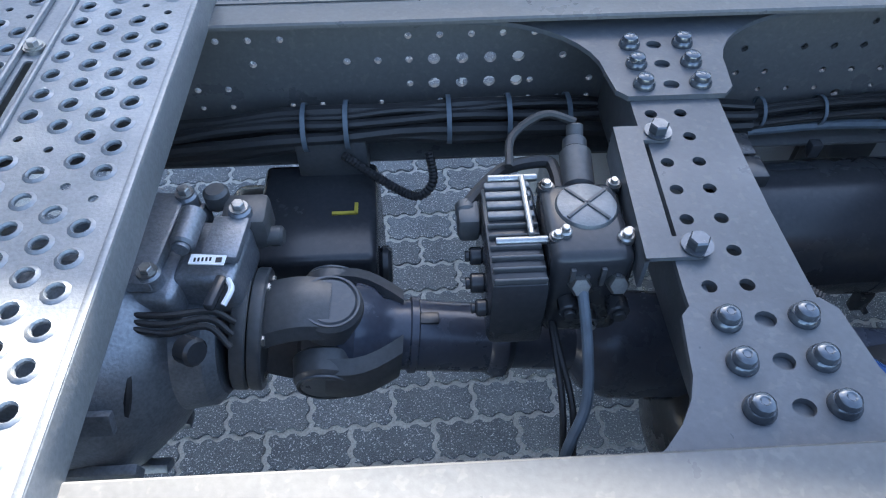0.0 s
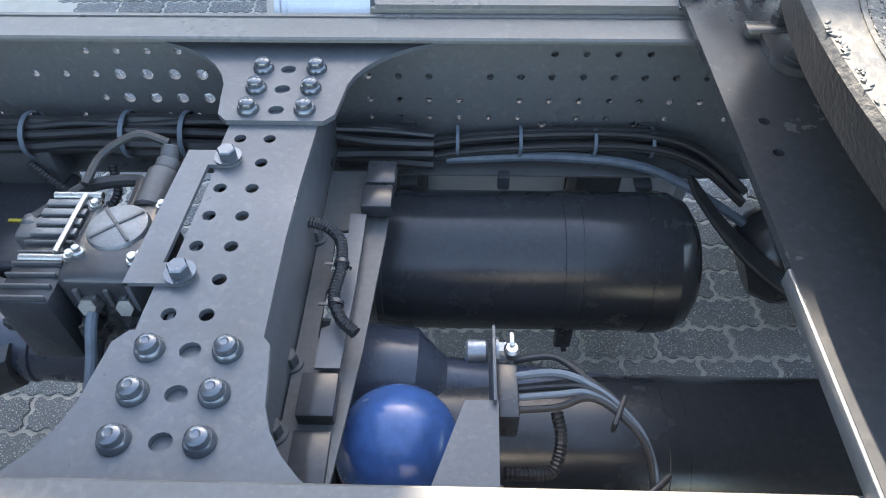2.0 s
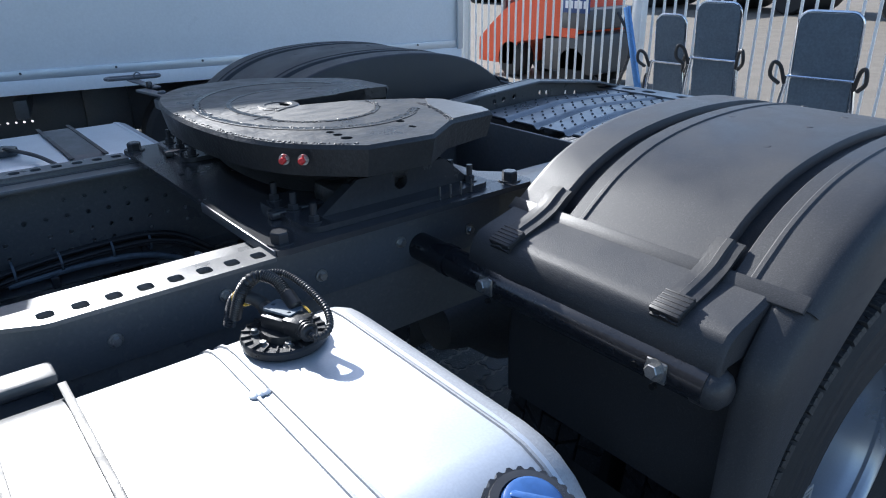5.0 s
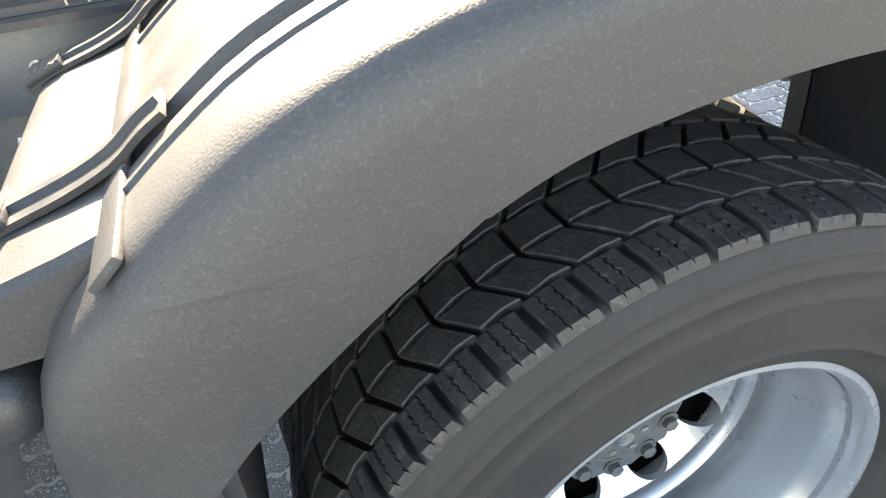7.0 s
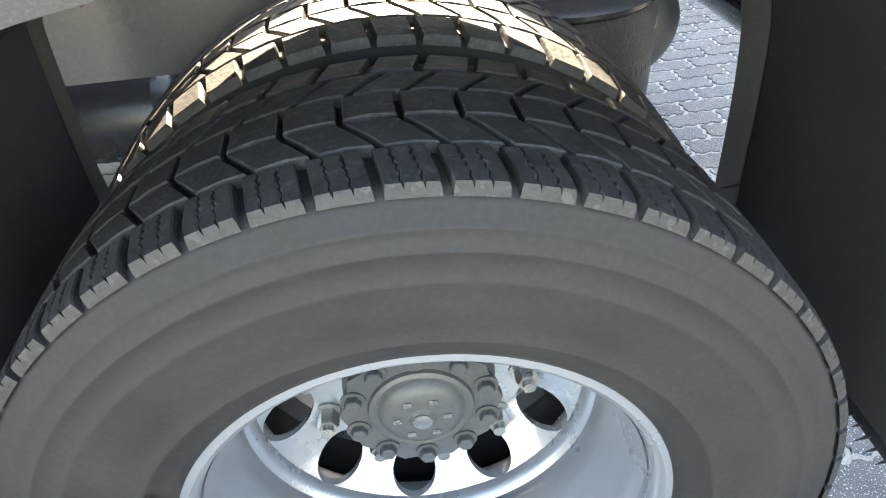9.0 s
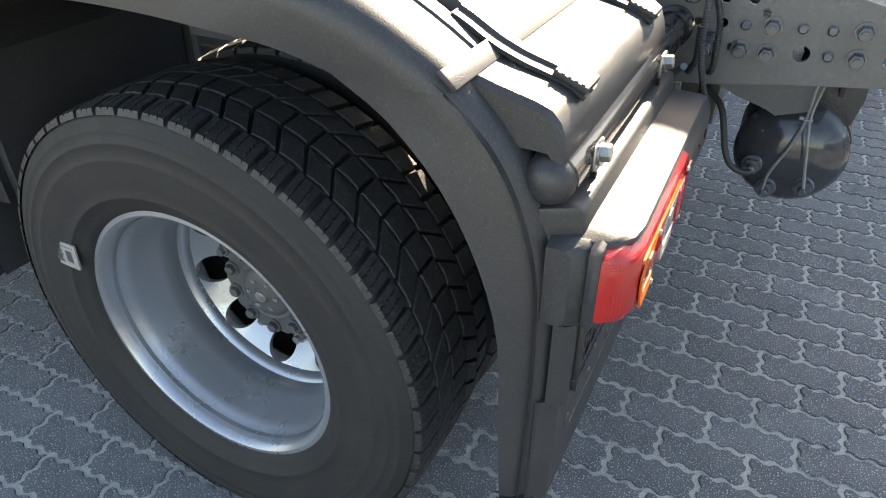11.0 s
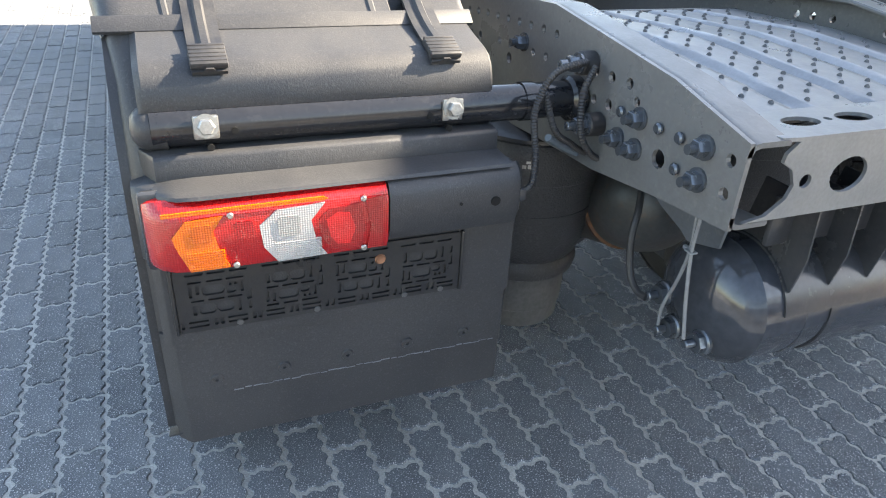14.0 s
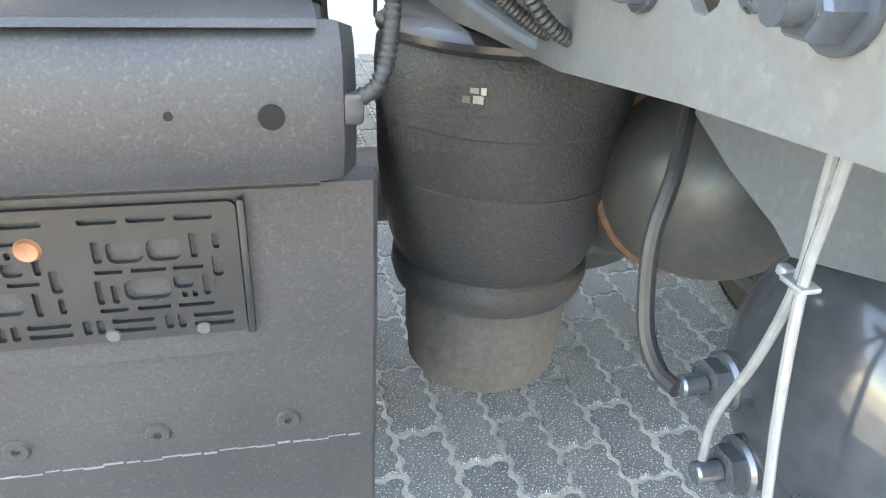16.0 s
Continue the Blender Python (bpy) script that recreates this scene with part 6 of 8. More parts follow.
def mudguard(s, detailed):
    e = thing("mudguard", (0, s * 0.9, 0.42), "black grained plastic three-piece mudguard over the rear wheels", "mudguard", "mudguards")
    guard_section(s, 6, 16, 0.598, "top_section", e, True)
    guard_section(s, 1, 6, 0.60, "front_section", e, False, recess=0.09, inset=0.003, lip=0.13)
    guard_section(s, 0, 1, 1.10, "front_flap", e, False)
    guard_section(s, 16, 22, 0.60, "rear_section", e, False, recess=0.05, inset=0.003, lip=0.115)
    for x, z, ang in ((-0.522, 1.115, 42), (0.558, 1.119, -42)):
        b = bm_new()
        box(b, (x, s * 0.905, z), (0.03, 0.62, 0.008), 0.002, Matrix.Rotation(radians(-ang), 3, "Y"))
        part("band", b, M_PLASTIC, e)
    # buckle boxes at the ends of the top section
    for d in (-1, 1):
        c = (0.0 if d < 0 else 0.035)
        b = bm_new()
        prof = [(0.505 + c, 1.108), (0.515 + c, 1.117), (0.56 + c, 1.103), (0.612 + c, 1.090), (0.632 + c, 1.082), (0.644 + c, 1.069), (0.652 + c, 1.050), (0.657 + c, 1.024), (0.654 + c, 1.017), (0.648 + c, 1.021), (0.638 + c, 1.036), (0.52 + c, 1.04)]
        for ya, yb in ((0.602, 1.165),):
            L = [[b.verts.new((d * x, s * y, z)) for x, z in (prof if k in (1, 2) else [(p[0] * 0.993, p[1] * 0.995) for p in prof])] for k, y in ((0, ya), (1, ya + 0.006), (2, yb - 0.009), (3, yb))]
            for r0, r1 in zip(L, L[1:]):
                for i in range(len(prof)):
                    b.faces.new((r0[i], r0[(i + 1) % len(prof)], r1[(i + 1) % len(prof)], r1[i]))
            b.faces.new(L[0])
            b.faces.new(L[-1])
        part("buckle_box", b, M_PLASTIC, e)
        # straps
        for y in (0.69, 1.06):
            b = bm_new()
            line = [(0.475 + c * 0.7, 1.158), (0.495 + c * 0.8, 1.146), (0.522 + c, 1.126), (0.56 + c, 1.110), (0.60 + c, 1.098), (0.63 + c, 1.088), (0.650 + c, 1.074)]
            pts = smooth_line([(d * x, s * y, z) for x, z in line], 3)
            w = 0.0255
            top, bot = [], []
            for k, p in enumerate(pts):
                nn = Vector((d * 0.55, 0, 0.83))
                top.append([b.verts.new(p + nn * h + Vector((0, s * u, 0))) for u, h in ((-w, 0.002), (-w * 0.35, 0.003), (-w * 0.2, 0.008), (w * 0.2, 0.008), (w * 0.35, 0.003), (w, 0.002))])
                bot.append([b.verts.new(p - nn * 0.004 + Vector((0, s * u, 0))) for u in (-w, w)])
            for r0, r1 in zip(top, top[1:]):
                for i in range(5):
                    b.faces.new((r0[i], r0[i + 1], r1[i + 1], r1[i]))
            for (t0, b0), (t1, b1) in zip(zip(top, bot), zip(top[1:], bot[1:])):
                b.faces.new((t0[0], t1[0], b1[0], b0[0]))
                b.faces.new((t0[-1], b0[1], b1[1], t1[-1]))
                b.faces.new((b0[0], b1[0], b1[1], b0[1]))
            b.faces.new([*top[0], bot[0][1], bot[0][0]])
            b.faces.new([*reversed(top[-1]), bot[-1][0], bot[-1][1]])
            st_ = part("strap", b, M_RUBBER_SM, e, "black rubber tension strap")
            b = bm_new()
            box(b, (d * (0.629 + c), s * y, 1.0925), (0.05, 0.054, 0.011), 0.003, Matrix.Rotation(radians(21 * d), 3, "Y"))
            grip = part("strap_grip", b, M_RUBBER_SM, e)
            for k in range(5):
                b = bm_new()
                box(b, (d * (0.610 + c + 0.009 * k), s * y, 1.1048 - 0.0034 * k), (0.0045, 0.052, 0.0035), 0.001, Matrix.Rotation(radians(20 * d), 3, "Y"))
                part("grip_rib", b, M_RUBBER_SM, grip)
        # carrying tube
        tx_ = d * (0.645 if d < 0 else 0.675)
        b = bm_new()
        lathe(b, [(0.025, 0), (0.032, 0.003), (0.032, 0.74), (0.0, 0.74)], Matrix.Translation((tx_, s * 1.155, 0.995)) @ Matrix.Rotation(radians(90) * s, 4, "X"), 28)
        lathe(b, [(0, 0.01), (0.025, 0.01), (0.025, 0.0)], Matrix.Translation((tx_, s * 1.155, 0.995)) @ Matrix.Rotation(radians(90) * s, 4, "X"), 28)
        if d > 0:
            cyl(b, (tx_, s * 0.45, 0.995), (tx_, s * 0.4175, 0.995), 0.041, 24, bevel=0.006)
        lathe(b, [(0.0325, -0.012), (0.0345, -0.012), (0.0345, 0.012), (0.0325, 0.012)], Matrix.Translation((tx_, s * 0.53, 0.995)) @ Matrix.Rotation(radians(90), 4, "X"), 24)
        bc = bm_new()
        lathe(bc, [(0.0, 0.03), (0.018, 0.027), (0.029, 0.018), (0.034, 0.005), (0.035, -0.02), (0.0325, -0.022)], Matrix.Translation((tx_ - d * 0.004, s * 1.152, 0.993)) @ Matrix.Rotation(radians(90) * -s, 4, "X"), 24)
        part("tube_cap", bc, M_PLASTIC, e, "domed black end cap")
        tb = part("carrier_tube", b, M_TUBE, e, "glossy black carrier tube")
        for y in (1.076, 0.683):
            b = bm_new()
            box(b, (tx_ + d * 0.0325, s * y, 1.0), (0.006, 0.037, 0.037), 0.003)
            hexbolt(b, (tx_ + d * 0.0355, s * y, 1.003), (d, 0, 0.15), 0.0125, 0.012)
            part("clamp_bolt", b, M_STEEL, tb, "zinc clamp plate with bolt")
        # solid near-black discs paint the shade inside the tube's holes
        for y, zz in ((1.035, 0.992), (1.072, 0.968), (0.722, 0.992), (0.687, 0.968)):
            b = bm_new()
            cyl(b, (tx_ + d * 0.026, s * y, zz), (tx_ + d * 0.0335, s * y, zz), 0.0055, 10)
            part("tube_hole", b, mat("shadow_hole", (0.004, 0.004, 0.004), 0.9) if "shadow_hole" not in bpy.data.materials else bpy.data.materials["shadow_hole"], tb)
    # rear ledges above the lamp: a narrow step and a broad one
    prof = [(0.61, 0.966), (0.66, 0.965), (0.712, 0.9625), (0.717, 0.960), (0.7195, 0.956), (0.7225, 0.926), (0.61, 0.926)]
    b = bm_new()
    ext(b, [[(0.61 + (x - 0.61) * f, s * y, z - dz) for x, z in prof] for y, f, dz in ((0.60, 0.98, 0.001), (0.604, 1, 0), (1.150, 1, 0), (1.155, 0.985, 0.001), (1.175, 0.55, 0.003))])
    part("upper_ledge", b, M_PLASTIC, e)
    prof = [(0.63, 0.930), (0.70, 0.930), (0.775, 0.9275), (0.786, 0.925), (0.789, 0.920), (0.63, 0.914)]
    b = bm_new()
    ext(b, [[(0.63 + (x - 0.63) * f, s * y, z - dz) for x, z in prof] for y, f, dz in ((0.60, 0.97, 0), (1.10, 1, 0), (1.13, 0.97, 0.001), (1.155, 0.85, 0.003), (1.172, 0.55, 0.006))])
    part("lower_ledge", b, M_PLASTIC, e)
    # small moulded pips on the crown, and the spray fringe inside the rear
    rg = random.Random(3 if s < 0 else 4)
    for k in range(9):
        xx, yy = (-0.36, -0.22, -0.05, 0.12, 0.3)[k % 5] + 0.02 * (k // 5), 0.80 + 0.16 * (k // 5)
        zz = interp(OUT[6:17], xx)
        b = bm_new()
        lathe(b, [(0.008, 0.0), (0.007, 0.002), (0, 0.0025)], Matrix.Translation((xx, s * yy, zz)) @ Matrix.Rotation(math.atan2(interp(OUT[6:17], xx - 0.02) - zz, 0.02), 4, "Y"), 10)
        part("pip", b, M_PLASTIC, e)
    b = bm_new()
    bent(b, lambda u, v: ((0.70 - 0.058 * u, s * v, 0.418 - 0.032 * u), (0.2, 0, 0.97)), [0, 0.35, 0.7, 1.0], [0.62, 0.8, 1.0, 1.205], 0.004)
    part("spray_flap", b, M_PLASTIC, e)
    b = bm_new()
    sheet(b, [(0.705, 0.54), (0.597, 0.536), (0.63, 0.512), (0.669, 0.497), (0.635, 0.468), (0.622, 0.416), (0.645, 0.386), (0.70, 0.40)], [], 0.004, Matrix(((1, 0, 0, 0), (0, 0, -1, s * 0.606), (0, 1, 0, 0), (0, 0, 0, 1))))
    part("inner_gusset", b, M_PLASTIC, e)
    b = bm_new()
    for k in range(26):
        y0 = 0.635 + 0.0215 * k
        ln = rg.uniform(0.014, 0.026)
        v = [b.verts.new(p) for p in ((0.644, s * y0, 0.388), (0.644, s * (y0 + 0.006), 0.388), (0.644 - ln, s * (y0 + rg.uniform(0.001, 0.006)), 0.385 - ln * 0.3), (0.644, s * y0, 0.384), (0.644, s * (y0 + 0.006), 0.384))]
        b.faces.new(v[:3])
        b.faces.new((v[3], v[2], v[4]))
        b.faces.new((v[0], v[2], v[3]))
        b.faces.new((v[1], v[4], v[2]))
    tagged(part("bristle_fringe", b, M_PLASTIC, e, "ragged black spray fringe"), kind="stuff")
    # housing behind the lamp
    b = bm_new()
    ext(b, [[(0.685 + (x - 0.685) * f, s * y, 0.857 + (z - 0.857) * g) for x, z in ((0.685, 0.79), (0.685, 0.925), (0.735, 0.925), (0.752, 0.915), (0.752, 0.80), (0.735, 0.79))] for y, f, g in ((0.60, 1, 1), (1.15, 1, 1), (1.175, 0.85, 0.97), (1.192, 0.5, 0.9))])
    part("lamp_housing", b, M_PLASTIC, e)
    # lower rear panels with chamfered ends
    for nm, xf, ya, yb, z0, z1, ch in (("plate_panel", 0.7325, 0.553, 1.183, 0.638, 0.792, 0.014), ("flap", 0.720, 0.552, 1.190, 0.5075, 0.6425, 0.024), ("lower_flap", 0.7165, 0.553, 1.188, 0.404, 0.514, 0.024)):
        b = bm_new()
        sheet(b, [(xf - 0.03, s * ya), (xf - 0.004, s * ya), (xf, s * (ya + 0.004)), (xf, s * (yb - ch)), (xf - 0.001, s * (yb - ch + 0.003)), (xf - ch, s * yb), (xf - 0.03, s * yb)], [], z1 - z0, Matrix.Translation((0, 0, z1)))
        part(nm, b, M_PLASTIC, e)
    b = bm_new()
    box(b, (0.7203, s * 0.87, 0.6405), (0.003, 0.62, 0.0025), 0.001)
    part("panel_seam", b, M_RUBBER_SM, e)
    if detailed:
        b = bm_new()
        for k in range(30):
            y = 0.575 + 0.5 * k / 29
            box(b, (0.7195, s * y, 0.5125 + 0.0012 * math.sin(k * 2.1)), (0.003, 0.0175 if k % 4 else 0.012, 0.0014 + 0.0006 * math.sin(k * 5.0)))
        tagged(part("torn_edge", b, M_DULL, e, "pale frayed seam edge"), kind="stuff")
    for k in range(5):
        y = 0.638 + 0.118 * k
        b = bm_new()
        lathe(b, [(0.003, 0.0), (0.004, 0.003), (0.010, 0.0035), (0.012, 0.0)], Matrix.Translation((0.7205, s * y, 0.543)) @ Matrix.Rotation(radians(90), 4, "Y"), 14)
        part("rivet", b, M_PLASTIC, e)
    # cover beside the lamp
    b = bm_new()
    prof = [(0.72, 0.915), (0.768, 0.922), (0.785, 0.912), (0.795, 0.895), (0.797, 0.84), (0.785, 0.815), (0.74, 0.796), (0.72, 0.80)]
    L = [[b.verts.new((0.72 + (x - 0.72) * f, s * y, 0.86 + (z - 0.86) * g)) for x, z in prof] for y, f, g in ((0.575, 0.75, 0.9), (0.585, 0.95, 0.98), (0.60, 1, 1), (0.818, 1, 1))]
    for r0, r1 in zip(L, L[1:]):
        for i in range(len(prof)):
            b.faces.new((r0[i], r0[(i + 1) % len(prof)], r1[(i + 1) % len(prof)], r1[i]))
    b.faces.new(L[0])
    b.faces.new(L[-1])
    part("lamp_cover", b, M_PLASTIC, e)
    # the cover's two holes, their shade painted as near-black discs
    b = bm_new()
    cyl(b, (0.79, s * 0.632, 0.866), (0.7978, s * 0.632, 0.866), 0.0085, 16)
    part("cover_hole", b, bpy.data.materials["shadow_hole"], e)
    b = bm_new()
    cyl(b, (0.79, s * 0.695, 0.868), (0.7974, s * 0.695, 0.868), 0.003, 10)
    part("cover_hole", b, bpy.data.materials["shadow_hole"], e)
    return e


lm = mudguard(-1, True)
rm = mudguard(1, False)
# number plate holder with moulded slots
b = bm_new()
rg = random.Random(31)
hs = []
Yh0, Yh1, Zh0, Zh1 = 0.665, 1.155, 0.662, 0.782
MODULE = [(0.066, 0.092, 0.055, 0.075), (0.038, 0.063, 0.055, 0.075), (0.023, 0.046, 0.046, 0.050), (0.051, 0.077, 0.046, 0.050), (0.083, 0.103, 0.046, 0.050), (0.026, 0.031, 0.056, 0.078),
          (0.009, 0.014, 0.063, 0.077), (0.008, 0.016, 0.038, 0.058), (0.050, 0.084, 0.021, 0.040), (0.032, 0.047, 0.029, 0.041), (0.038, 0.042, 0.020, 0.026), (0.030, 0.034, 0.020, 0.026),
          (0.020, 0.025, 0.021, 0.041), (0.089, 0.094, 0.019, 0.036), (0.100, 0.105, 0.019, 0.041), (0.052, 0.077, 0.011, 0.015), (0.018, 0.046, 0.011, 0.015), (0.084, 0.105, 0.011, 0.015), (0.096, 0.102, 0.056, 0.075)]
for k in range(4):
    for u0, u1, v0, v1 in MODULE:
        if k % 2:
            v0, v1 = 0.090 - v1, 0.090 - v0
        y = Yh0 + 0.006 + 0.1195 * k
        hs.append(rrect2(-(y + u1), Zh0 + 0.017 + v0, -(y + u0), Zh0 + 0.017 + v1, min(u1 - u0, v1 - v0) * 0.32, 3))
    for u0 in (0.012, 0.046, 0.080):
        hs.append(rrect2(-(y + u0 + 0.028), Zh1 - 0.014, -(y + u0), Zh1 - 0.009, 0.002, 2))
y = Yh0 + 0.01
while y < Yh1 - 0.04:
    for z in (Zh0 + 0.008, Zh0 + 0.017):
        hs.append(rrect2(-(y + 0.032), z, -y, z + 0.005, 0.002, 2))
    hs.append(rrect2(-(y + 0.044), Zh0 + 0.008, -(y + 0.038), Zh0 + 0.022, 0.002, 2))
    hs.append(rrect2(-(y + 0.054), Zh0 + 0.008, -(y + 0.048), Zh0 + 0.022, 0.002, 2))
    y += 0.062
hold = thing("plate_holder", (0.735, -0.91, 0.66), "empty black plastic number plate holder with moulded slots", "plate holder")
sheet(b, rrect2(-Yh1, Zh0, -Yh0, Zh1, 0.006, 3), hs, 0.005, Matrix(((0, 0, 1, 0.7378), (1, 0, 0, 0), (0, 1, 0, 0), (0, 0, 0, 1))))
part("grid", b, M_SENDER, hold)
for y in (-0.661, -1.159):
    b = bm_new()
    box(b, (0.737, y, 0.722), (0.009, 0.006, 0.124), 0.002)
    part("end_rail", b, M_SENDER, hold)
b = bm_new()
lathe(b, [(0, 0.001), (0.004, 0.002), (0.008, 0.003), (0.010, 0.0)], Matrix.Translation((0.7378, -0.816, 0.75)) @ Matrix.Rotation(radians(90), 4, "Y"), 16)
part("screw", b, mat("copper_screw", (0.36, 0.18, 0.11), 0.5, 0.6), hold, "copper-coloured screw")
for yy in (0.77, 0.93, 1.06, 0.70):
    b = bm_new()
    lathe(b, [(0, 0.002), (0.005, 0.002), (0.006, 0.0)], Matrix.Translation((0.7378, -yy, 0.668)) @ Matrix.Rotation(radians(90), 4, "Y"), 12)
    part("small_screw", b, M_DARK, hold)

# ---- tail lamps ----
def lens(name, base, rough=0.12):
    m = mat(name, base, rough, 0.0, tuple(c * 0.8 for c in base), 20, 0.5, 0.0, 300, 0.06, coat=0.6)
    nt = m.node_tree
    tc = nt.nodes.new("ShaderNodeTexCoord")
    h = None
    for direction in ("Y", "Z"):
        w = nt.nodes.new("ShaderNodeTexWave")
        w.bands_direction, w.wave_type = direction, "BANDS"
        w.inputs["Scale"].default_value = 85
        nt.links.new(tc.outputs["Object"], w.inputs["Vector"])
        if h is None:
            h = w.outputs["Fac"]
        else:
            a = nt.nodes.new("ShaderNodeMath")
            nt.links.new(h, a.inputs[0])
            nt.links.new(w.outputs["Fac"], a.inputs[1])
            h = a.outputs[0]
    bp = nt.nodes.new("ShaderNodeBump")
    bp.inputs["Strength"].default_value, bp.inputs["Distance"].default_value = 0.22, 0.002
    nt.links.new(h, bp.inputs["Height"])
    nt.links.new(bp.outputs[0], nt.nodes["Principled BSDF"].inputs["Normal"])
    nt.nodes["Principled BSDF"].inputs["Subsurface Weight"].default_value = 0.35
    nt.nodes["Principled BSDF"].inputs["Subsurface Radius"].default_value = (0.02, 0.01, 0.01)
    return m


L_RED, L_ORANGE, L_WHITE, L_DEEP = lens("red_lens", (0.40, 0.010, 0.011)), lens("amber_lens", (0.56, 0.105, 0.003)), lens("clear_lens", (0.36, 0.355, 0.35), 0.2), lens("deep_red_lens", (0.30, 0.007, 0.009))
L_BRIGHT, L_AMBER_DARK, L_CLEAR_DARK = lens("bright_red_lens", (0.62, 0.012, 0.016)), lens("amber_window", (0.42, 0.075, 0.004)), lens("clear_window", (0.26, 0.26, 0.255), 0.2)


def tail_lamp(s):
    e = thing("tail_lamp", (0.8, s * 1.0, 0.8), "rectangular red, amber and white ribbed tail lamp", "tail lamp", "tail lamps")
    b = bm_new()
    prof = [(0.0, 0.0), (0.0, 0.119), (0.026, 0.119), (0.046, 0.106), (0.052, 0.09), (0.052, 0.022), (0.044, 0.006), (0.028, 0.0)]
    st_ = [(0.822, 1, 1), (1.115, 1, 1), (1.145, 0.93, 0.98), (1.165, 0.74, 0.93), (1.177, 0.45, 0.85), (1.181, 0.15, 0.8)]
    L = [[b.verts.new((0.748 + x * f, s * y, 0.8605 + (z - 0.0595) * g)) for x, z in prof] for y, f, g in st_]
    for r0, r1 in zip(L, L[1:]):
        for i in range(len(prof)):
            b.faces.new((r0[i], r0[(i + 1) % len(prof)], r1[(i + 1) % len(prof)], r1[i]))
    b.faces.new(L[0])
    b.faces.new(L[-1])
    part("body", b, L_RED, e)
    Mx = Matrix(((0, 0, 1, 0.8022), (s, 0, 0, 0), (0, 1, 0, 0.801), (0, 0, 0, 1)))

    def pane(nm, pts, m):
        b = bm_new()
        sheet(b, pts, [], 0.003, Mx)
        part(nm, b, m, e)
    pane("amber_lens", [(1.145, 0.07), (1.125, 0.094), (1.072, 0.098), (1.088, 0.074), (1.081, 0.042), (1.068, 0.012), (1.125, 0.012), (1.140, 0.05)], L_ORANGE)
    pane("amber_strip", [(1.155, 0.103), (1.155, 0.109), (0.925, 0.111), (0.918, 0.107), (0.925, 0.105)], L_ORANGE)
    pane("clear_lens", [(0.995, 0.097), (0.923, 0.101), (0.945, 0.074), (0.937, 0.032), (0.922, 0.012), (0.998, 0.010), (1.018, 0.038), (1.022, 0.075)], L_WHITE)
    pane("stop_lens", [(0.915, 0.090), (0.868, 0.094), (0.860, 0.05), (0.868, 0.016), (0.914, 0.018), (0.928, 0.04), (0.935, 0.072)], L_DEEP)
    pane("reflector", [(0.858, 0.012), (0.832, 0.012), (0.832, 0.102), (0.860, 0.100), (0.851, 0.05)], L_DEEP)
    Mx = Matrix(((0, 0, 1, 0.8030), (s, 0, 0, 0), (0, 1, 0, 0.801), (0, 0, 0, 1)))
    pane("amber_bulb_window", rrect2(1.088, 0.058, 1.118, 0.086, 0.006, 3), L_AMBER_DARK)
    pane("red_bulb_window", rrect2(1.030, 0.060, 1.056, 0.086, 0.006, 3), L_DEEP)
    pane("clear_bulb_window", rrect2(0.962, 0.052, 0.995, 0.086, 0.006, 3), L_CLEAR_DARK)
    pane("stop_bright", [(0.922, 0.072), (0.905, 0.082), (0.885, 0.080), (0.876, 0.052), (0.886, 0.026), (0.906, 0.028), (0.916, 0.042)], L_BRIGHT)
    for k in range(9):
        pane("clear_flute", [(0.930, 0.014 + 0.0034 * k), (1.000, 0.013 + 0.0034 * k), (1.001, 0.0146 + 0.0034 * k), (0.931, 0.0156 + 0.0034 * k)], L_WHITE)
    for k in range(7):
        pane("amber_flute", [(1.074, 0.016 + 0.0042 * k), (1.126, 0.016 + 0.0042 * k), (1.127, 0.018 + 0.0042 * k), (1.075, 0.018 + 0.0042 * k)], L_ORANGE)
    for y, z in ((1.062, 0.097), (0.863, 0.1), (1.06, 0.014), (0.863, 0.014)):
        b = bm_new()
        cyl(b, (0.799, s * y, 0.801 + z), (0.8045, s * y, 0.801 + z), 0.005, 12, bevel=0.0015)
        part("screw", b, M_STEEL, e)
    b = bm_new()
    box(b, (0.746, s * 1.0, 0.8605), (0.02, 0.37, 0.128), 0.008)
    part("gasket", b, M_BLACK, e)
    return e


tail_lamp(-1)
tail_lamp(1)

# ---- rear frame end ----
M_SHINY = mat("bare_grey_steel", (0.21, 0.22, 0.232), 0.34, 0.5, (0.155, 0.16, 0.168), 5, 0.5, 0.1, 160, 0.08)
endx = thing("end_crossmember", (1.08, 0, 0.93), "grey pressed steel end crossmember with oval cutouts", "crossmember")
b = bm_new()
Mx = Matrix(((0, 0, 1, 1.092), (1, 0, 0, 0), (0, 1, 0, 0), (0, 0, 0, 1)))
wavy = [(-0.395, 0.935), (-0.355, 0.942), (-0.325, 0.965), (-0.318, 0.985), (-0.33, 1.01), (-0.35, 1.022), (-0.348, 1.035), (-0.33, 1.052)]
outl = wavy + [(-x, z) for x, z in reversed(wavy)]
sheet(b, outl, [circle2(-0.298, 0.99, 0.011, 12), circle2(0.298, 0.99, 0.011, 12)] + [circle2(x, 0.992, 0.036, 20, 0.028) for x in (-0.215, -0.07, 0.07, 0.215)], 0.006, Mx)
part("face", b, M_SHINY, endx)
b = bm_new()
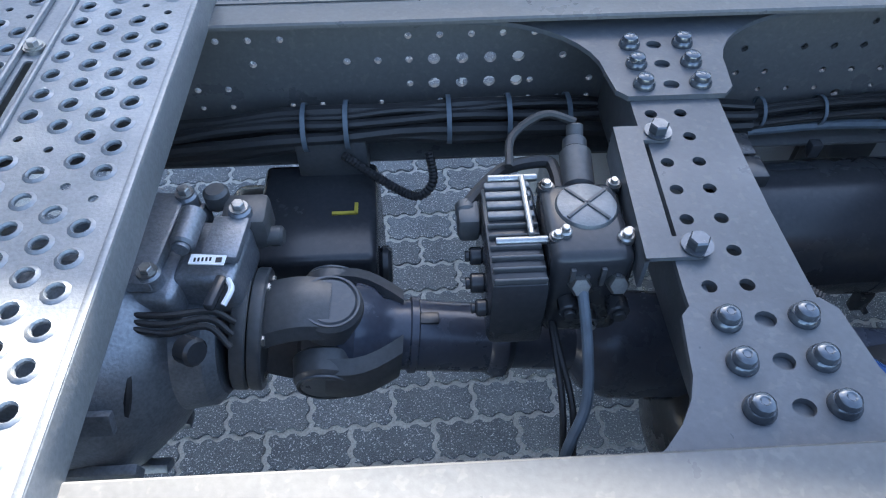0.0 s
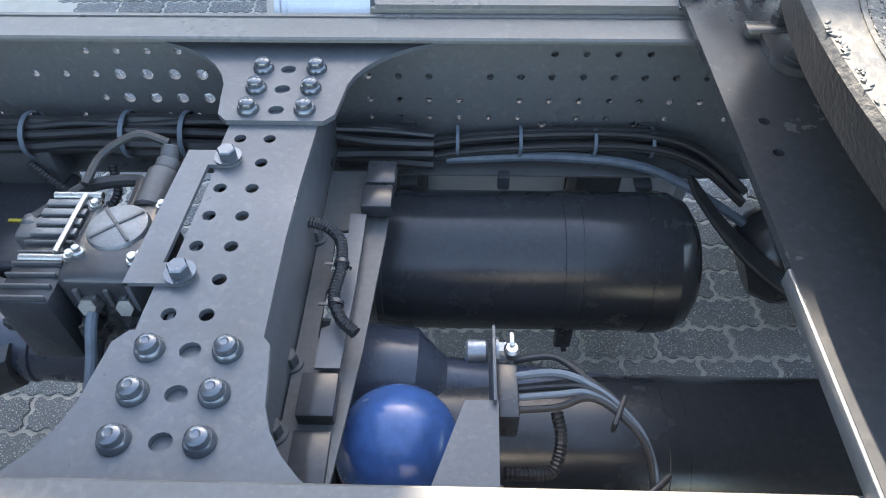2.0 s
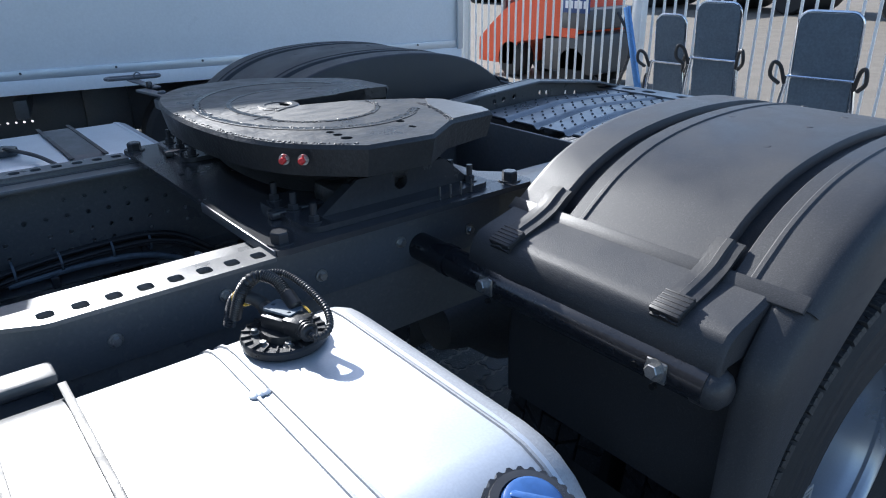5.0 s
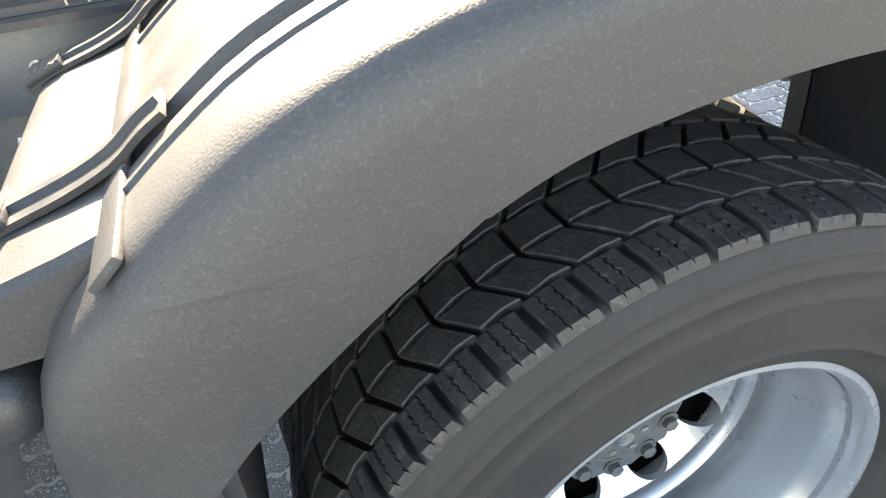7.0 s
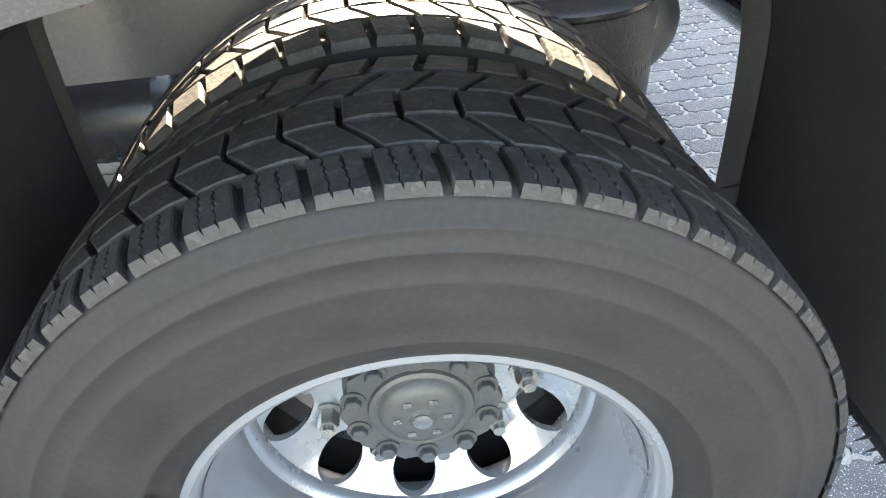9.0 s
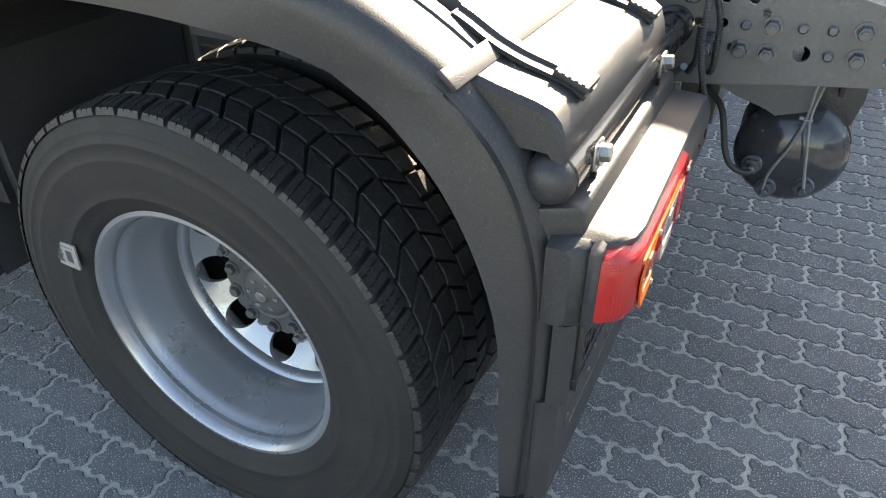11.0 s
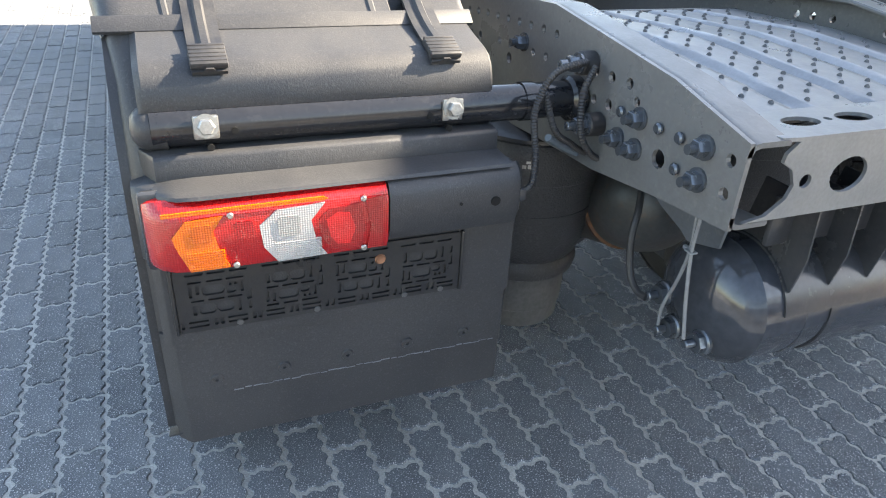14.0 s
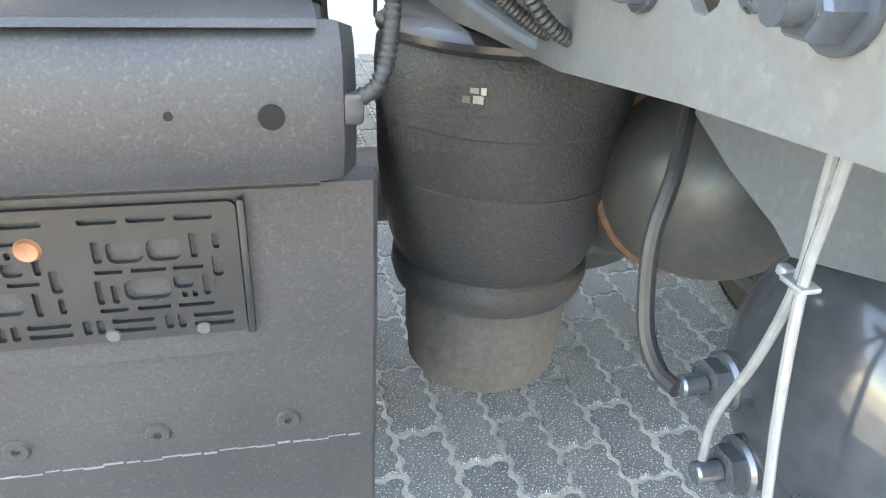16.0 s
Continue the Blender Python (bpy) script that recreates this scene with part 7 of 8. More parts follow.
sheet(b, [(0.985, -0.405), (1.088, -0.36), (1.092, -0.33), (1.092, 0.33), (1.088, 0.36), (0.985, 0.405)], [circle2(1.035, y, 0.02, 18, 0.034) for y in (-0.275, -0.17, 0.0, 0.17, 0.275)] + [circle2(1.035, -0.222, 0.007, 10)], 0.006, Matrix.Translation((0, 0, 1.058)))
part("top_flange", b, M_SHINY, endx)
b = bm_new()
for k in range(6):
    box(b, (1.0965, -0.15 + 0.012 * k, 1.045), (0.001, 0.007, 0.01))
part("stamped_marks", b, M_DARK, endx)
# added plate: keeps sunlit ground from showing through between the rails
inx = thing("inner_blocking_plate", (0.2, 0, 0.8), "added dark plate that blocks the bright gap between the rails", "crossmember")
b = bm_new()
box(b, (0.16, 0, 0.84), (0.012, 0.80, 0.42), 0.004)
box(b, (0.19, 0, 0.855), (0.06, 0.80, 0.010), 0.003)
part("web_plate", b, M_DARK, inx)
chk = thing("rear_step_plate", (0.62, 0, 1.04), "grey aluminium step plate with punched teeth and channels", "step plate")
b = bm_new()
PX0, PX1, PY = 0.22, 0.985, 0.335
cols = []
ny = 60
prof_y = [-PY + 2 * PY * j / ny for j in range(ny + 1)]


def step_z(x, y):
    """Long curved channels pressed across the plate."""
    u = (x - PX0) / (PX1 - PX0)
    z = interp([(0.2, 1.058), (0.55, 1.072), (0.99, 1.052)], x)
    d = 0.0
    for c in (-0.24, -0.1, 0.04, 0.18):
        yy = y - c - 0.05 * math.sin(u * 2.4)
        d = max(d, max(0.0, 1 - abs(yy) / 0.018))
    return z - 0.012 * min(1, d * 2)


bent(b, lambda u, v: ((u, v, step_z(u, v)), (0, 0, 1)), [PX0 + (PX1 - PX0) * i / 24 for i in range(25)], prof_y, 0.004)
plate = part("plate", b, M_SHINY, chk, smooth=50)
b = bm_new()
for c in (-0.31, -0.17, -0.03, 0.11, 0.25):
    for k in range(12):
        for o in (0, 1, 2):
            x = PX0 + 0.03 + 0.063 * k + 0.028 * (o % 2)
            u = (x - PX0) / (PX1 - PX0)
            y = c + 0.05 * math.sin(u * 2.4) + (o - 1) * 0.032
            if abs(y) < PY - 0.01 and x < PX1 - 0.02:
                z = step_z(x, y)
                lathe(b, [(0.0056, 0), (0.004, 0.004), (0.001, 0.006), (0, 0.006)], Matrix.Translation((x, y, z - 0.0005)), 5)
tagged(part("teeth", b, M_DARK, chk), kind="stuff")
b = bm_new()
box(b, (0.60, 0, 1.045), (0.74, 0.04, 0.016), 0.003)
for x in (0.3, 0.6, 0.9):
    box(b, (x, 0, 1.035), (0.04, 0.81, 0.012), 0.002)
part("bearer", b, M_DARK, chk)
# rear air tank with its ribbed cradle
rtk = pressure_tank("rear_air_tank", (0.955, -0.315, 0.70), 0.118, 0.70, (0, 1, 0), "glossy dark grey steel air tank across the frame end", mat("tank_gloss", (0.045, 0.05, 0.06), 0.13, 0.25, (0.034, 0.038, 0.046), 6, 0.5, 0.05, 60), 0.22)
b = bm_new()
bent(b, lambda u, v: ((0.955 + 0.122 * math.cos(u), v, 0.70 + 0.122 * math.sin(u)), (math.cos(u), 0, math.sin(u))), [radians(a) for a in range(12, 130, 8)], [-0.215 + 0.05 * i for i in range(11)], 0.004)
cr = part("cradle", b, M_BLACK, rtk, "dark moulded tank cradle")
for k in range(6):
    y = -0.21 + 0.09 * k
    b = bm_new()
    sheet(b, [(0.93, 0.82), (1.06, 0.765), (1.072, 0.83), (1.065, 0.93), (0.95, 0.93)], [], 0.004, Matrix(((1, 0, 0, 0), (0, 0, -1, y), (0, 1, 0, 0), (0, 0, 0, 1))))
    part("cradle_rib", b, M_BLACK, cr)
b = bm_new()
box(b, (1.02, 0.02, 0.885), (0.012, 0.55, 0.09), 0.004)
part("cradle_back", b, M_BLACK, rtk)
b = bm_new()
lathe(b, [(0.1185, -0.008), (0.121, -0.008), (0.121, 0.008), (0.1185, 0.008)], Matrix.Translation((0.955, -0.10, 0.70)) @ Matrix.Rotation(radians(90), 4, "X"), 44)
part("strap", b, M_BLACK, rtk)
for x, z in ((0.885, 0.675), (0.925, 0.625), (1.0, 0.645)):
    p = Vector((x, -0.298, z))
    b = bm_new()
    cyl(b, p, p + Vector((0, -0.012, 0)), 0.024, 20, bevel=0.003)
    lathe(b, [(0, 0), (0.019, 0), (0.019, 0.012), (0, 0.012)], Matrix.Translation(p + Vector((0, -0.012, 0))) @ Matrix.Rotation(radians(90), 4, "X"), 6)
    cyl(b, p + Vector((0, -0.024, 0)), p + Vector((0, -0.046, 0)), 0.009, 12, bevel=0.002)
    part("fitting", b, M_NUT, rtk, "dark steel hose fitting")
# air hoses at the frame end
hz = thing("rear_air_hoses", (0.95, -0.33, 0.8), "clear grey air hoses tied together at the frame end", "air hose")
b = bm_new()
tube(b, [(0.97, -0.36, 0.93), (0.965, -0.352, 0.87), (0.965, -0.349, 0.817), (0.95, -0.345, 0.75), (0.925, -0.34, 0.68), (0.92, -0.335, 0.63)], 0.0034, 10, 6)
part("hose", b, mat("clear_hose", (0.17, 0.175, 0.18), 0.2, 0.0, (0.14, 0.15, 0.16), 20, 0.5, coat=0.3), hz)
b = bm_new()
tube(b, [(0.985, -0.365, 0.93), (0.975, -0.355, 0.87), (0.972, -0.352, 0.817), (0.985, -0.352, 0.74), (1.0, -0.348, 0.66)], 0.0034, 10, 6)
part("hose", b, bpy.data.materials["clear_hose"], hz)
b = bm_new()
box(b, (0.968, -0.35, 0.817), (0.019, 0.014, 0.004), 0.0015)
box(b, (0.955, -0.35, 0.818), (0.009, 0.008, 0.007), 0.002)
part("clip", b, M_DULL, hz)
b = bm_new()
tube(b, [(0.885, -0.345, 0.672), (0.862, -0.348, 0.672), (0.838, -0.349, 0.688), (0.822, -0.348, 0.72), (0.81, -0.345, 0.765), (0.79, -0.325, 0.81), (0.74, -0.29, 0.84), (0.68, -0.25, 0.85)], 0.0072, 10, 6)
part("hose", b, M_RUBBER_SM, hz)
# air springs
def air_spring(s):
    e = thing("air_spring", (0.36, s * 0.33, 0.25), "black rubber air spring bellows with worn lettering", "air spring", "air springs")
    m = Matrix.Translation((0.36, s * 0.328, 0.0))
    b = bm_new()
    lathe(b, [(0.10, 0.49), (0.132, 0.472), (0.144, 0.480), (0.149, 0.50), (0.147, 0.518), (0.140, 0.527), (0.145, 0.534), (0.154, 0.56), (0.164, 0.61), (0.170, 0.665), (0.1688, 0.6665), (0.1702, 0.669), (0.172, 0.742), (0.1742, 0.744), (0.1745, 0.80), (0.172, 0.826), (0.163, 0.838), (0, 0.838)], m, 56)
    part("bellows", b, mat("bellows_rubber", (0.032, 0.032, 0.034), 0.46, 0.0, (0.05, 0.049, 0.048), 5, 0.8, 1.0, 230, 0.22, speck=0.16, speck_col=(0.14, 0.14, 0.14)) if "bellows_rubber" not in bpy.data.materials else bpy.data.materials["bellows_rubber"], e)
    b = bm_new()
    lathe(b, [(0, 0.325), (0.114, 0.325), (0.119, 0.332), (0.121, 0.375), (0.1245, 0.378), (0.126, 0.47), (0.13, 0.49), (0, 0.49)], m, 48)
    part("piston", b, mat("dusty_piston", (0.085, 0.082, 0.078), 0.7, 0.0, (0.055, 0.054, 0.052), 9, 0.7, 0.4, 90, 0.2) if "dusty_piston" not in bpy.data.materials else bpy.data.materials["dusty_piston"], e, "dusty grey piston")
    b = bm_new()
    lathe(b, [(0, 0.835), (0.166, 0.835), (0.173, 0.842), (0.173, 0.85), (0.158, 0.86), (0, 0.86)], m, 40)
    part("bead_plate", b, M_BLACK, e)
    b = bm_new()
    box(b, (0.20, s * 0.328, 0.308), (0.36, 0.10, 0.034), 0.008)
    part("beam", b, M_DARK, e)
    b = bm_new()
    box(b, (0.36, s * 0.328, 0.867), (0.2, 0.14, 0.02), 0.004)
    part("top_bracket", b, M_DARK, e)
    if s < 0:
        b = bm_new()
        for k in range(11):
            a = radians(-75 + 6.0 * k)
            box(b, (0.36 + 0.1708 * math.cos(a), -0.328 + 0.1708 * math.sin(a), 0.722 + 0.003 * math.sin(k)), (0.002, 0.009, 0.013), 0.0006, Matrix.Rotation(a, 3, "Z"))
        part("lettering", b, bpy.data.materials["bellows_rubber"], e, "raised rubber lettering")
        for k, (da, dz, w, h) in enumerate(((0, 0, 0.009, 0.008), (4.6, 0.001, 0.012, 0.009), (3, 0.011, 0.010, 0.006), (6.5, 0.011, 0.006, 0.008))):
            b = bm_new()
            a = radians(-32 + da)
            box(b, (0.36 + 0.1742 * math.cos(a), -0.328 + 0.1742 * math.sin(a), 0.79 + dz), (0.0012, w, h), 0, Matrix.Rotation(a, 3, "Z"))
            part("sticker_scrap", b, M_STEEL, e, "torn silver sticker scrap")
    return e


air_spring(-1)
air_spring(1)
# brake cylinder with a bowl-shaped end, and the tank beyond it
M_WORN = mat("worn_black", (0.036, 0.041, 0.045), 0.45, 0.1, (0.12, 0.10, 0.08), 7, 0.35, 0.12, 90, 0.15, speck=0.12, speck_col=(0.16, 0.07, 0.025))
M_RUST = mat("rust_edge", (0.15, 0.06, 0.02), 0.8, 0.0, (0.06, 0.05, 0.045), 40, 0.9, 0.5, 90, 0.3)
sb = thing("spring_brake", (0.4, -0.12, 0.55), "grey-black spring brake cylinder with rusty seams", "brake cylinder")
q_, _ = frame_of((0.20, -0.10, 0.58), (0.20 + 0.95, -0.10, 0.58 + 0.30))
ms = Matrix.Translation((0.20, -0.10, 0.58)) @ q_
b = bm_new()
lathe(b, [(0, 0.0), (0.10, 0.0), (0.125, 0.03), (0.13, 0.08), (0.13, 0.285), (0.124, 0.29), (0, 0.29)], ms, 44)
part("body", b, M_WORN, sb)
b = bm_new()
lathe(b, [(0.124, 0.286), (0.132, 0.288), (0.1325, 0.297), (0.125, 0.30)], ms, 44)
part("seam", b, M_RUST, sb, "rusty clamped seam")
b = bm_new()
lathe(b, [(0, 0.29), (0.125, 0.29), (0.127, 0.32)] + [(0.127 * math.cos(radians(t)), 0.34 + 0.16 * math.sin(radians(t))) for t in range(0, 88, 8)] + [(0, 0.50)], ms, 48)
bowl = part("bowl", b, M_WORN, sb)
b = bm_new()
box(b, ms @ Vector((0, 0, 0.502)) + Vector((-0.01, -0.05, 0.035)), (0.006, 0.016, 0.03), 0.001, Matrix.Rotation(radians(-30), 3, "Z"))
part("tag", b, M_DULL, bowl, "pale metal tag")
b = bm_new()
box(b, (0.42, -0.10, 0.80), (0.06, 0.04, 0.2), 0.004)
part("hanger", b, M_DARK, sb)
it = thing("inner_tank", (0.42, 0.1, 0.62), "dark steel tank inside the frame", "air tank")
b = bm_new()
cyl(b, (0.36, 0.09, 0.62), (0.36, 0.39, 0.62), 0.13, 36, bevel=0.03)
part("body", b, M_WORN, it)
b = bm_new()
box(b, (0.36, 0.2, 0.80), (0.05, 0.04, 0.12), 0.004)
part("hanger", b, M_DARK, it)
# side plate under the rail end that carries the tank
hp = thing("tank_side_plate", (0.9, -0.3, 0.85), "grey painted steel side plate under the rail end", "bracket")
b = bm_new()
sheet(b, [(0.763, 0.893), (0.763, 0.85), (0.821, 0.825), (0.881, 0.807), (0.904, 0.795), (0.976, 0.818), (0.986, 0.893)], [], 0.006, Matrix(((1, 0, 0, 0), (0, 0, -1, -0.30), (0, 1, 0, 0), (0, 0, 0, 1))))
part("plate", b, M_FRAME, hp)
# corrugated looms by the tube end
lo = thing("corrugated_looms", (0.7, -0.5, 0.95), "black corrugated cable looms hanging by the rail", "cable loom")
for pts, r in (([(0.70, -0.425, 1.06), (0.735, -0.46, 1.075), (0.745, -0.52, 1.06), (0.75, -0.55, 1.0), (0.765, -0.548, 0.93), (0.785, -0.56, 0.885), (0.785, -0.58, 0.872)], 0.0066),
               ([(0.74, -0.53, 1.03), (0.74, -0.50, 0.96), (0.73, -0.46, 0.93), (0.72, -0.42, 0.905), (0.71, -0.37, 0.89)], 0.0064),
               ([(0.745, -0.44, 1.07), (0.765, -0.47, 1.03), (0.77, -0.465, 0.96), (0.765, -0.43, 0.915), (0.75, -0.39, 0.905), (0.73, -0.36, 0.92)], 0.0066)):
    b = bm_new()
    tube(b, pts, r, 10, 7, ribs=0.0052)
    part("loom", b, M_RUBBER_SM, lo)
b = bm_new()
box(b, (0.786, -0.578, 0.868), (0.012, 0.014, 0.022), 0.003)
part("connector", b, M_BLACK, lo)
b = bm_new()
tube(b, [(0.72, -0.50, 0.94), (0.70, -0.45, 0.91), (0.69, -0.40, 0.885)], 0.007, 10, 5)
part("smooth_sleeve", b, M_GREY, lo)

# ---- cab wall ahead of the catwalk ----
# added out of view; kept dark so front-facing plastic reflects less light
cab = thing("cab", (-3.4, 0, 0.9), "unseen dark grey truck cab added ahead of the catwalk", "cab")
b = bm_new()
box(b, (-4.0, 0, 2.3), (1.9, 2.48, 2.9), 0.12, seg=4)
part("shell", b, mat("cab_paint", (0.10, 0.105, 0.115), 0.3, 0.2), cab)
for y in (-0.4, 0.4):
    b = bm_new()
    box(b, (-3.3, y, 0.98), (0.3, 0.12, 0.25), 0.02)
    part("mount", b, M_DARK, cab)

# ---- neighbouring trailer ----
TR = Matrix.Translation((0, 3.31, 0)) @ Matrix.Rotation(math.atan(-0.20), 4, "Z")
TW = lambda x, y, z: TR @ Vector((x, y, z))
TROT = TR.to_3x3()
tr_ = thing("box_trailer", tuple(TW(-4, 1.2, 0)), "white box semi-trailer with aluminium sills parked alongside", "trailer")
XE = 2.32
b = bm_new()
box(b, TW(XE - 6.8, 1.27, 2.155), (13.6, 2.5, 2.49), 0.01, TROT)
# raised front length, out of view, added to shade the crossmember and catwalk
box(b, TW(-6.50, 1.27, 2.26), (10.7, 2.46, 2.70), 0.01, TROT)
part("box_body", b, M_WHITE, tr_)
b = bm_new()
box(b, TW(XE - 6.8, 0.012, 0.95), (13.6, 0.02, 0.06), 0.004, TROT)
part("sill", b, M_ALU, tr_, "aluminium sill strip")
b = bm_new()
box(b, TW(XE - 6.8, 0.008, 0.876), (13.6, 0.02, 0.088), 0.004, TROT)
part("skirt_rail", b, M_WHITE, tr_)
for k in range(14):
    b = bm_new()
    cyl(b, TW(XE - 0.4 - 0.55 * k, 0.002, 0.962), TW(XE - 0.4 - 0.55 * k, -0.004, 0.962), 0.008, 10)
    part("rivet", b, M_DARK, tr_)
b = bm_new()
box(b, TW(XE - 0.02, -0.004, 2.155), (0.05, 0.02, 2.49), 0.004, TROT)
part("corner_post", b, M_ALU, tr_)
for y in (0.75, 1.8):
    b = bm_new()
    hs = [circle2(x, 0.527, 0.0085, 10) for x in (-1.35, -1.297, -1.192, -1.138, -1.085, -1.031, -0.978, -0.926, -0.874)] if y < 1 else []
    upright = TR @ Matrix(((1, 0, 0, 0), (0, 0, -1, y), (0, 1, 0, 0), (0, 0, 0, 1)))
    sheet(b, [(XE - 10.7, 0.385 if y < 1 else 0.42), (XE - 0.3, 0.385 if y < 1 else 0.42), (XE - 0.3, 0.82), (XE - 10.7, 0.82)], hs, 0.01, upright)
    box(b, TW(XE - 5.5, y, 0.832), (10.4, 0.12, 0.02), 0.004, TROT)
    part("chassis_beam", b, M_DARK, tr_)
# added dark block and axle that cut off the bright ground strip
b = bm_new()
box(b, TW(-0.36, 0.72, 0.47), (0.32, 0.08, 0.66), 0.02, TROT)
box(b, TW(-0.1, 1.27, 0.36), (0.12, 1.9, 0.12), 0.03, TROT)
part("axle_hanger", b, M_DARK, tr_)
for k in range(9):
    b = bm_new()
    box(b, TW(XE - 0.8 - 1.2 * k, 1.27, 0.72), (0.08, 2.3, 0.12), 0.005, TROT)
    part("cross_bearer", b, M_DARK, tr_)
for k, x in enumerate((0.22, -3.0, -4.8)):
    for y in (0.22, 2.3):
        c = TW(x, y, 0.395)
        b = bm_new()
        q = Matrix.Translation(c) @ TROT.to_4x4() @ Matrix.Rotation(radians(90), 4, "X")
        lathe(b, [(0.2, -0.1), (0.235, -0.14), (0.365, -0.155), (0.402, -0.13), (0.402, 0.13), (0.365, 0.155), (0.235, 0.14), (0.2, 0.1)], q, 48)
        w = part("tyre", b, M_RUBBER, tr_)
        b = bm_new()
        lathe(b, [(0.2, 0.11), (0.205, 0.125), (0.192, 0.1), (0.178, 0.03), (0.12, 0.0), (0.095, 0.02), (0.085, 0.06), (0.06, 0.07), (0, 0.07)], q, 40)
        lathe(b, [(0.2, -0.1), (0.15, -0.09), (0, -0.09)], q, 40)
        part("rim", b, M_DARK, w)
        b = bm_new()
        lathe(b, [(0.2, 0.12), (0.212, 0.144), (0.212, 0.15), (0.204, 0.15), (0.193, 0.12)], q, 40)
        part("rim_lip", b, M_DULL, w)
b = bm_new()
sec = [(-0.02, 0), (0.0, 0.0), (0.005, 0.035), (-0.01, 0.045), (-0.01, 0.055), (0.005, 0.065), (0.0, 0.10), (-0.02, 0.10)]
L = [[b.verts.new(TW(x, 0.06 - 1.6 * y, 0.385 + z)) for y, z in sec] for x in (XE - 9.0, -0.35)]
for i in range(len(sec)):
    b.faces.new((L[0][i], L[0][(i + 1) % len(sec)], L[1][(i + 1) % len(sec)], L[1][i]))
b.faces.new(L[0])
b.faces.new(L[1])
for x in (-3.0, -5.0):
    box(b, TW(x, 0.09, 0.64), (0.06, 0.03, 0.4), 0.004, TROT)
part("side_guard", b, M_ALU, tr_, "aluminium side guard rail")
for x in (0.66, -2.4):
    b = bm_new()
    box(b, TW(x, -0.004, 0.80), (0.05, 0.02, 0.05), 0.006, TROT)
    part("side_marker", b, M_ORANGE, tr_, "amber side marker lamp")

b = bm_new()
box(b, TW(XE - 0.06, 1.27, 0.78), (0.1, 2.4, 0.12), 0.01, TROT)
part("rear_bar", b, M_DARK, tr_)

# ---- fence, forklift and folded benches ----
fen = thing("yard_fence", (4.35, 0, 0), "white painted steel bar fence round the yard", "fence")
FX = 4.35
for k in range(95):
    b = bm_new()
    box(b, (FX, -3.6 + 0.115 * k, 1.05), (0.018, 0.022, 1.95), 0.003, seg=1)
    part("bar", b, M_FENCE, fen)
for z in (0.18, 1.86):
    b = bm_new()
    box(b, (FX + 0.015, 1.75, z), (0.04, 11.0, 0.04), 0.004)
    part("rail", b, M_FENCE, fen)
for y in (-3.2, -0.7, 2.62, 5.2, 7.2):
    b = bm_new()
    box(b, (FX - 0.03, y, 1.05), (0.1, 0.1, 2.1), 0.006)
    part("post", b, M_FENCE, fen)
    b = bm_new()
    box(b, (FX - 0.03, y, 0.04), (0.3, 0.3, 0.08), 0.01)
    part("foot", b, mat("concrete", (0.38, 0.36, 0.33), 0.85, 0.0, (0.28, 0.27, 0.25), 8, 0.6, 0.4, 80) if "concrete" not in bpy.data.materials else bpy.data.materials["concrete"], fen)
flk = thing("forklift", (6.2, 5.2, 0), "orange and dark grey forklift parked behind the fence", "forklift")
b = bm_new()
sec = [(-1.0, 0.18), (-1.0, 0.5), (-0.7, 0.75), (-0.35, 1.0), (-0.1, 1.08), (0.75, 1.08), (0.85, 0.95), (0.85, 0.62), (0.3, 0.58), (-0.2, 0.5), (-0.3, 0.18)]
L = [[b.verts.new((6.1 + y_, 5.35 - d, z)) for d, z in sec] for y_ in (-0.5, 0.5)]
for i in range(len(sec)):
    b.faces.new((L[0][i], L[0][(i + 1) % len(sec)], L[1][(i + 1) % len(sec)], L[1][i]))
b.faces.new(L[0])
b.faces.new(L[1])
part("bonnet", b, M_ORPAINT, flk)
b = bm_new()
box(b, (6.1, 4.65, 0.42), (1.0, 0.9, 0.5), 0.05)
box(b, (6.1, 4.52, 0.85), (1.02, 0.5, 0.26), 0.04)
part("counterweight", b, M_DARK, flk)
for y in (4.55, 5.7):
    for x in (5.7, 6.35):
        b = bm_new()
        cyl(b, (x - 0.1, y, 0.26), (x + 0.15, y, 0.26), 0.26, 28, bevel=0.03)
        part("wheel", b, M_RUBBER, flk)
b = bm_new()
for y in (4.75, 5.6):
    for x in (5.7, 6.5):
        box(b, (x, y, 1.5), (0.05, 0.05, 1.1), 0.008)
box(b, (6.1, 5.2, 2.05), (0.95, 1.0, 0.06), 0.01)
part("cage", b, M_BLACK, flk)
b = bm_new()
for y in (5.95, 6.05):
    box(b, (5.85, y, 1.2), (0.08, 0.06, 2.0), 0.01)
    box(b, (6.35, y, 1.2), (0.08, 0.06, 2.0), 0.01)
part("mast", b, M_DARK, flk)
b = bm_new()
box(b, (5.57, 4.5, 1.03), (0.012, 0.46, 0.2), 0.004)
part("badge_panel", b, mat("navy_panel", (0.03, 0.07, 0.2), 0.4), flk, "navy badge panel")
b = bm_new()
for k in range(5):
    box(b, (5.562, 4.34 + 0.075 * k, 1.03), (0.004, 0.05, 0.09), 0.004)
part("badge_marks", b, M_WHITE, flk)


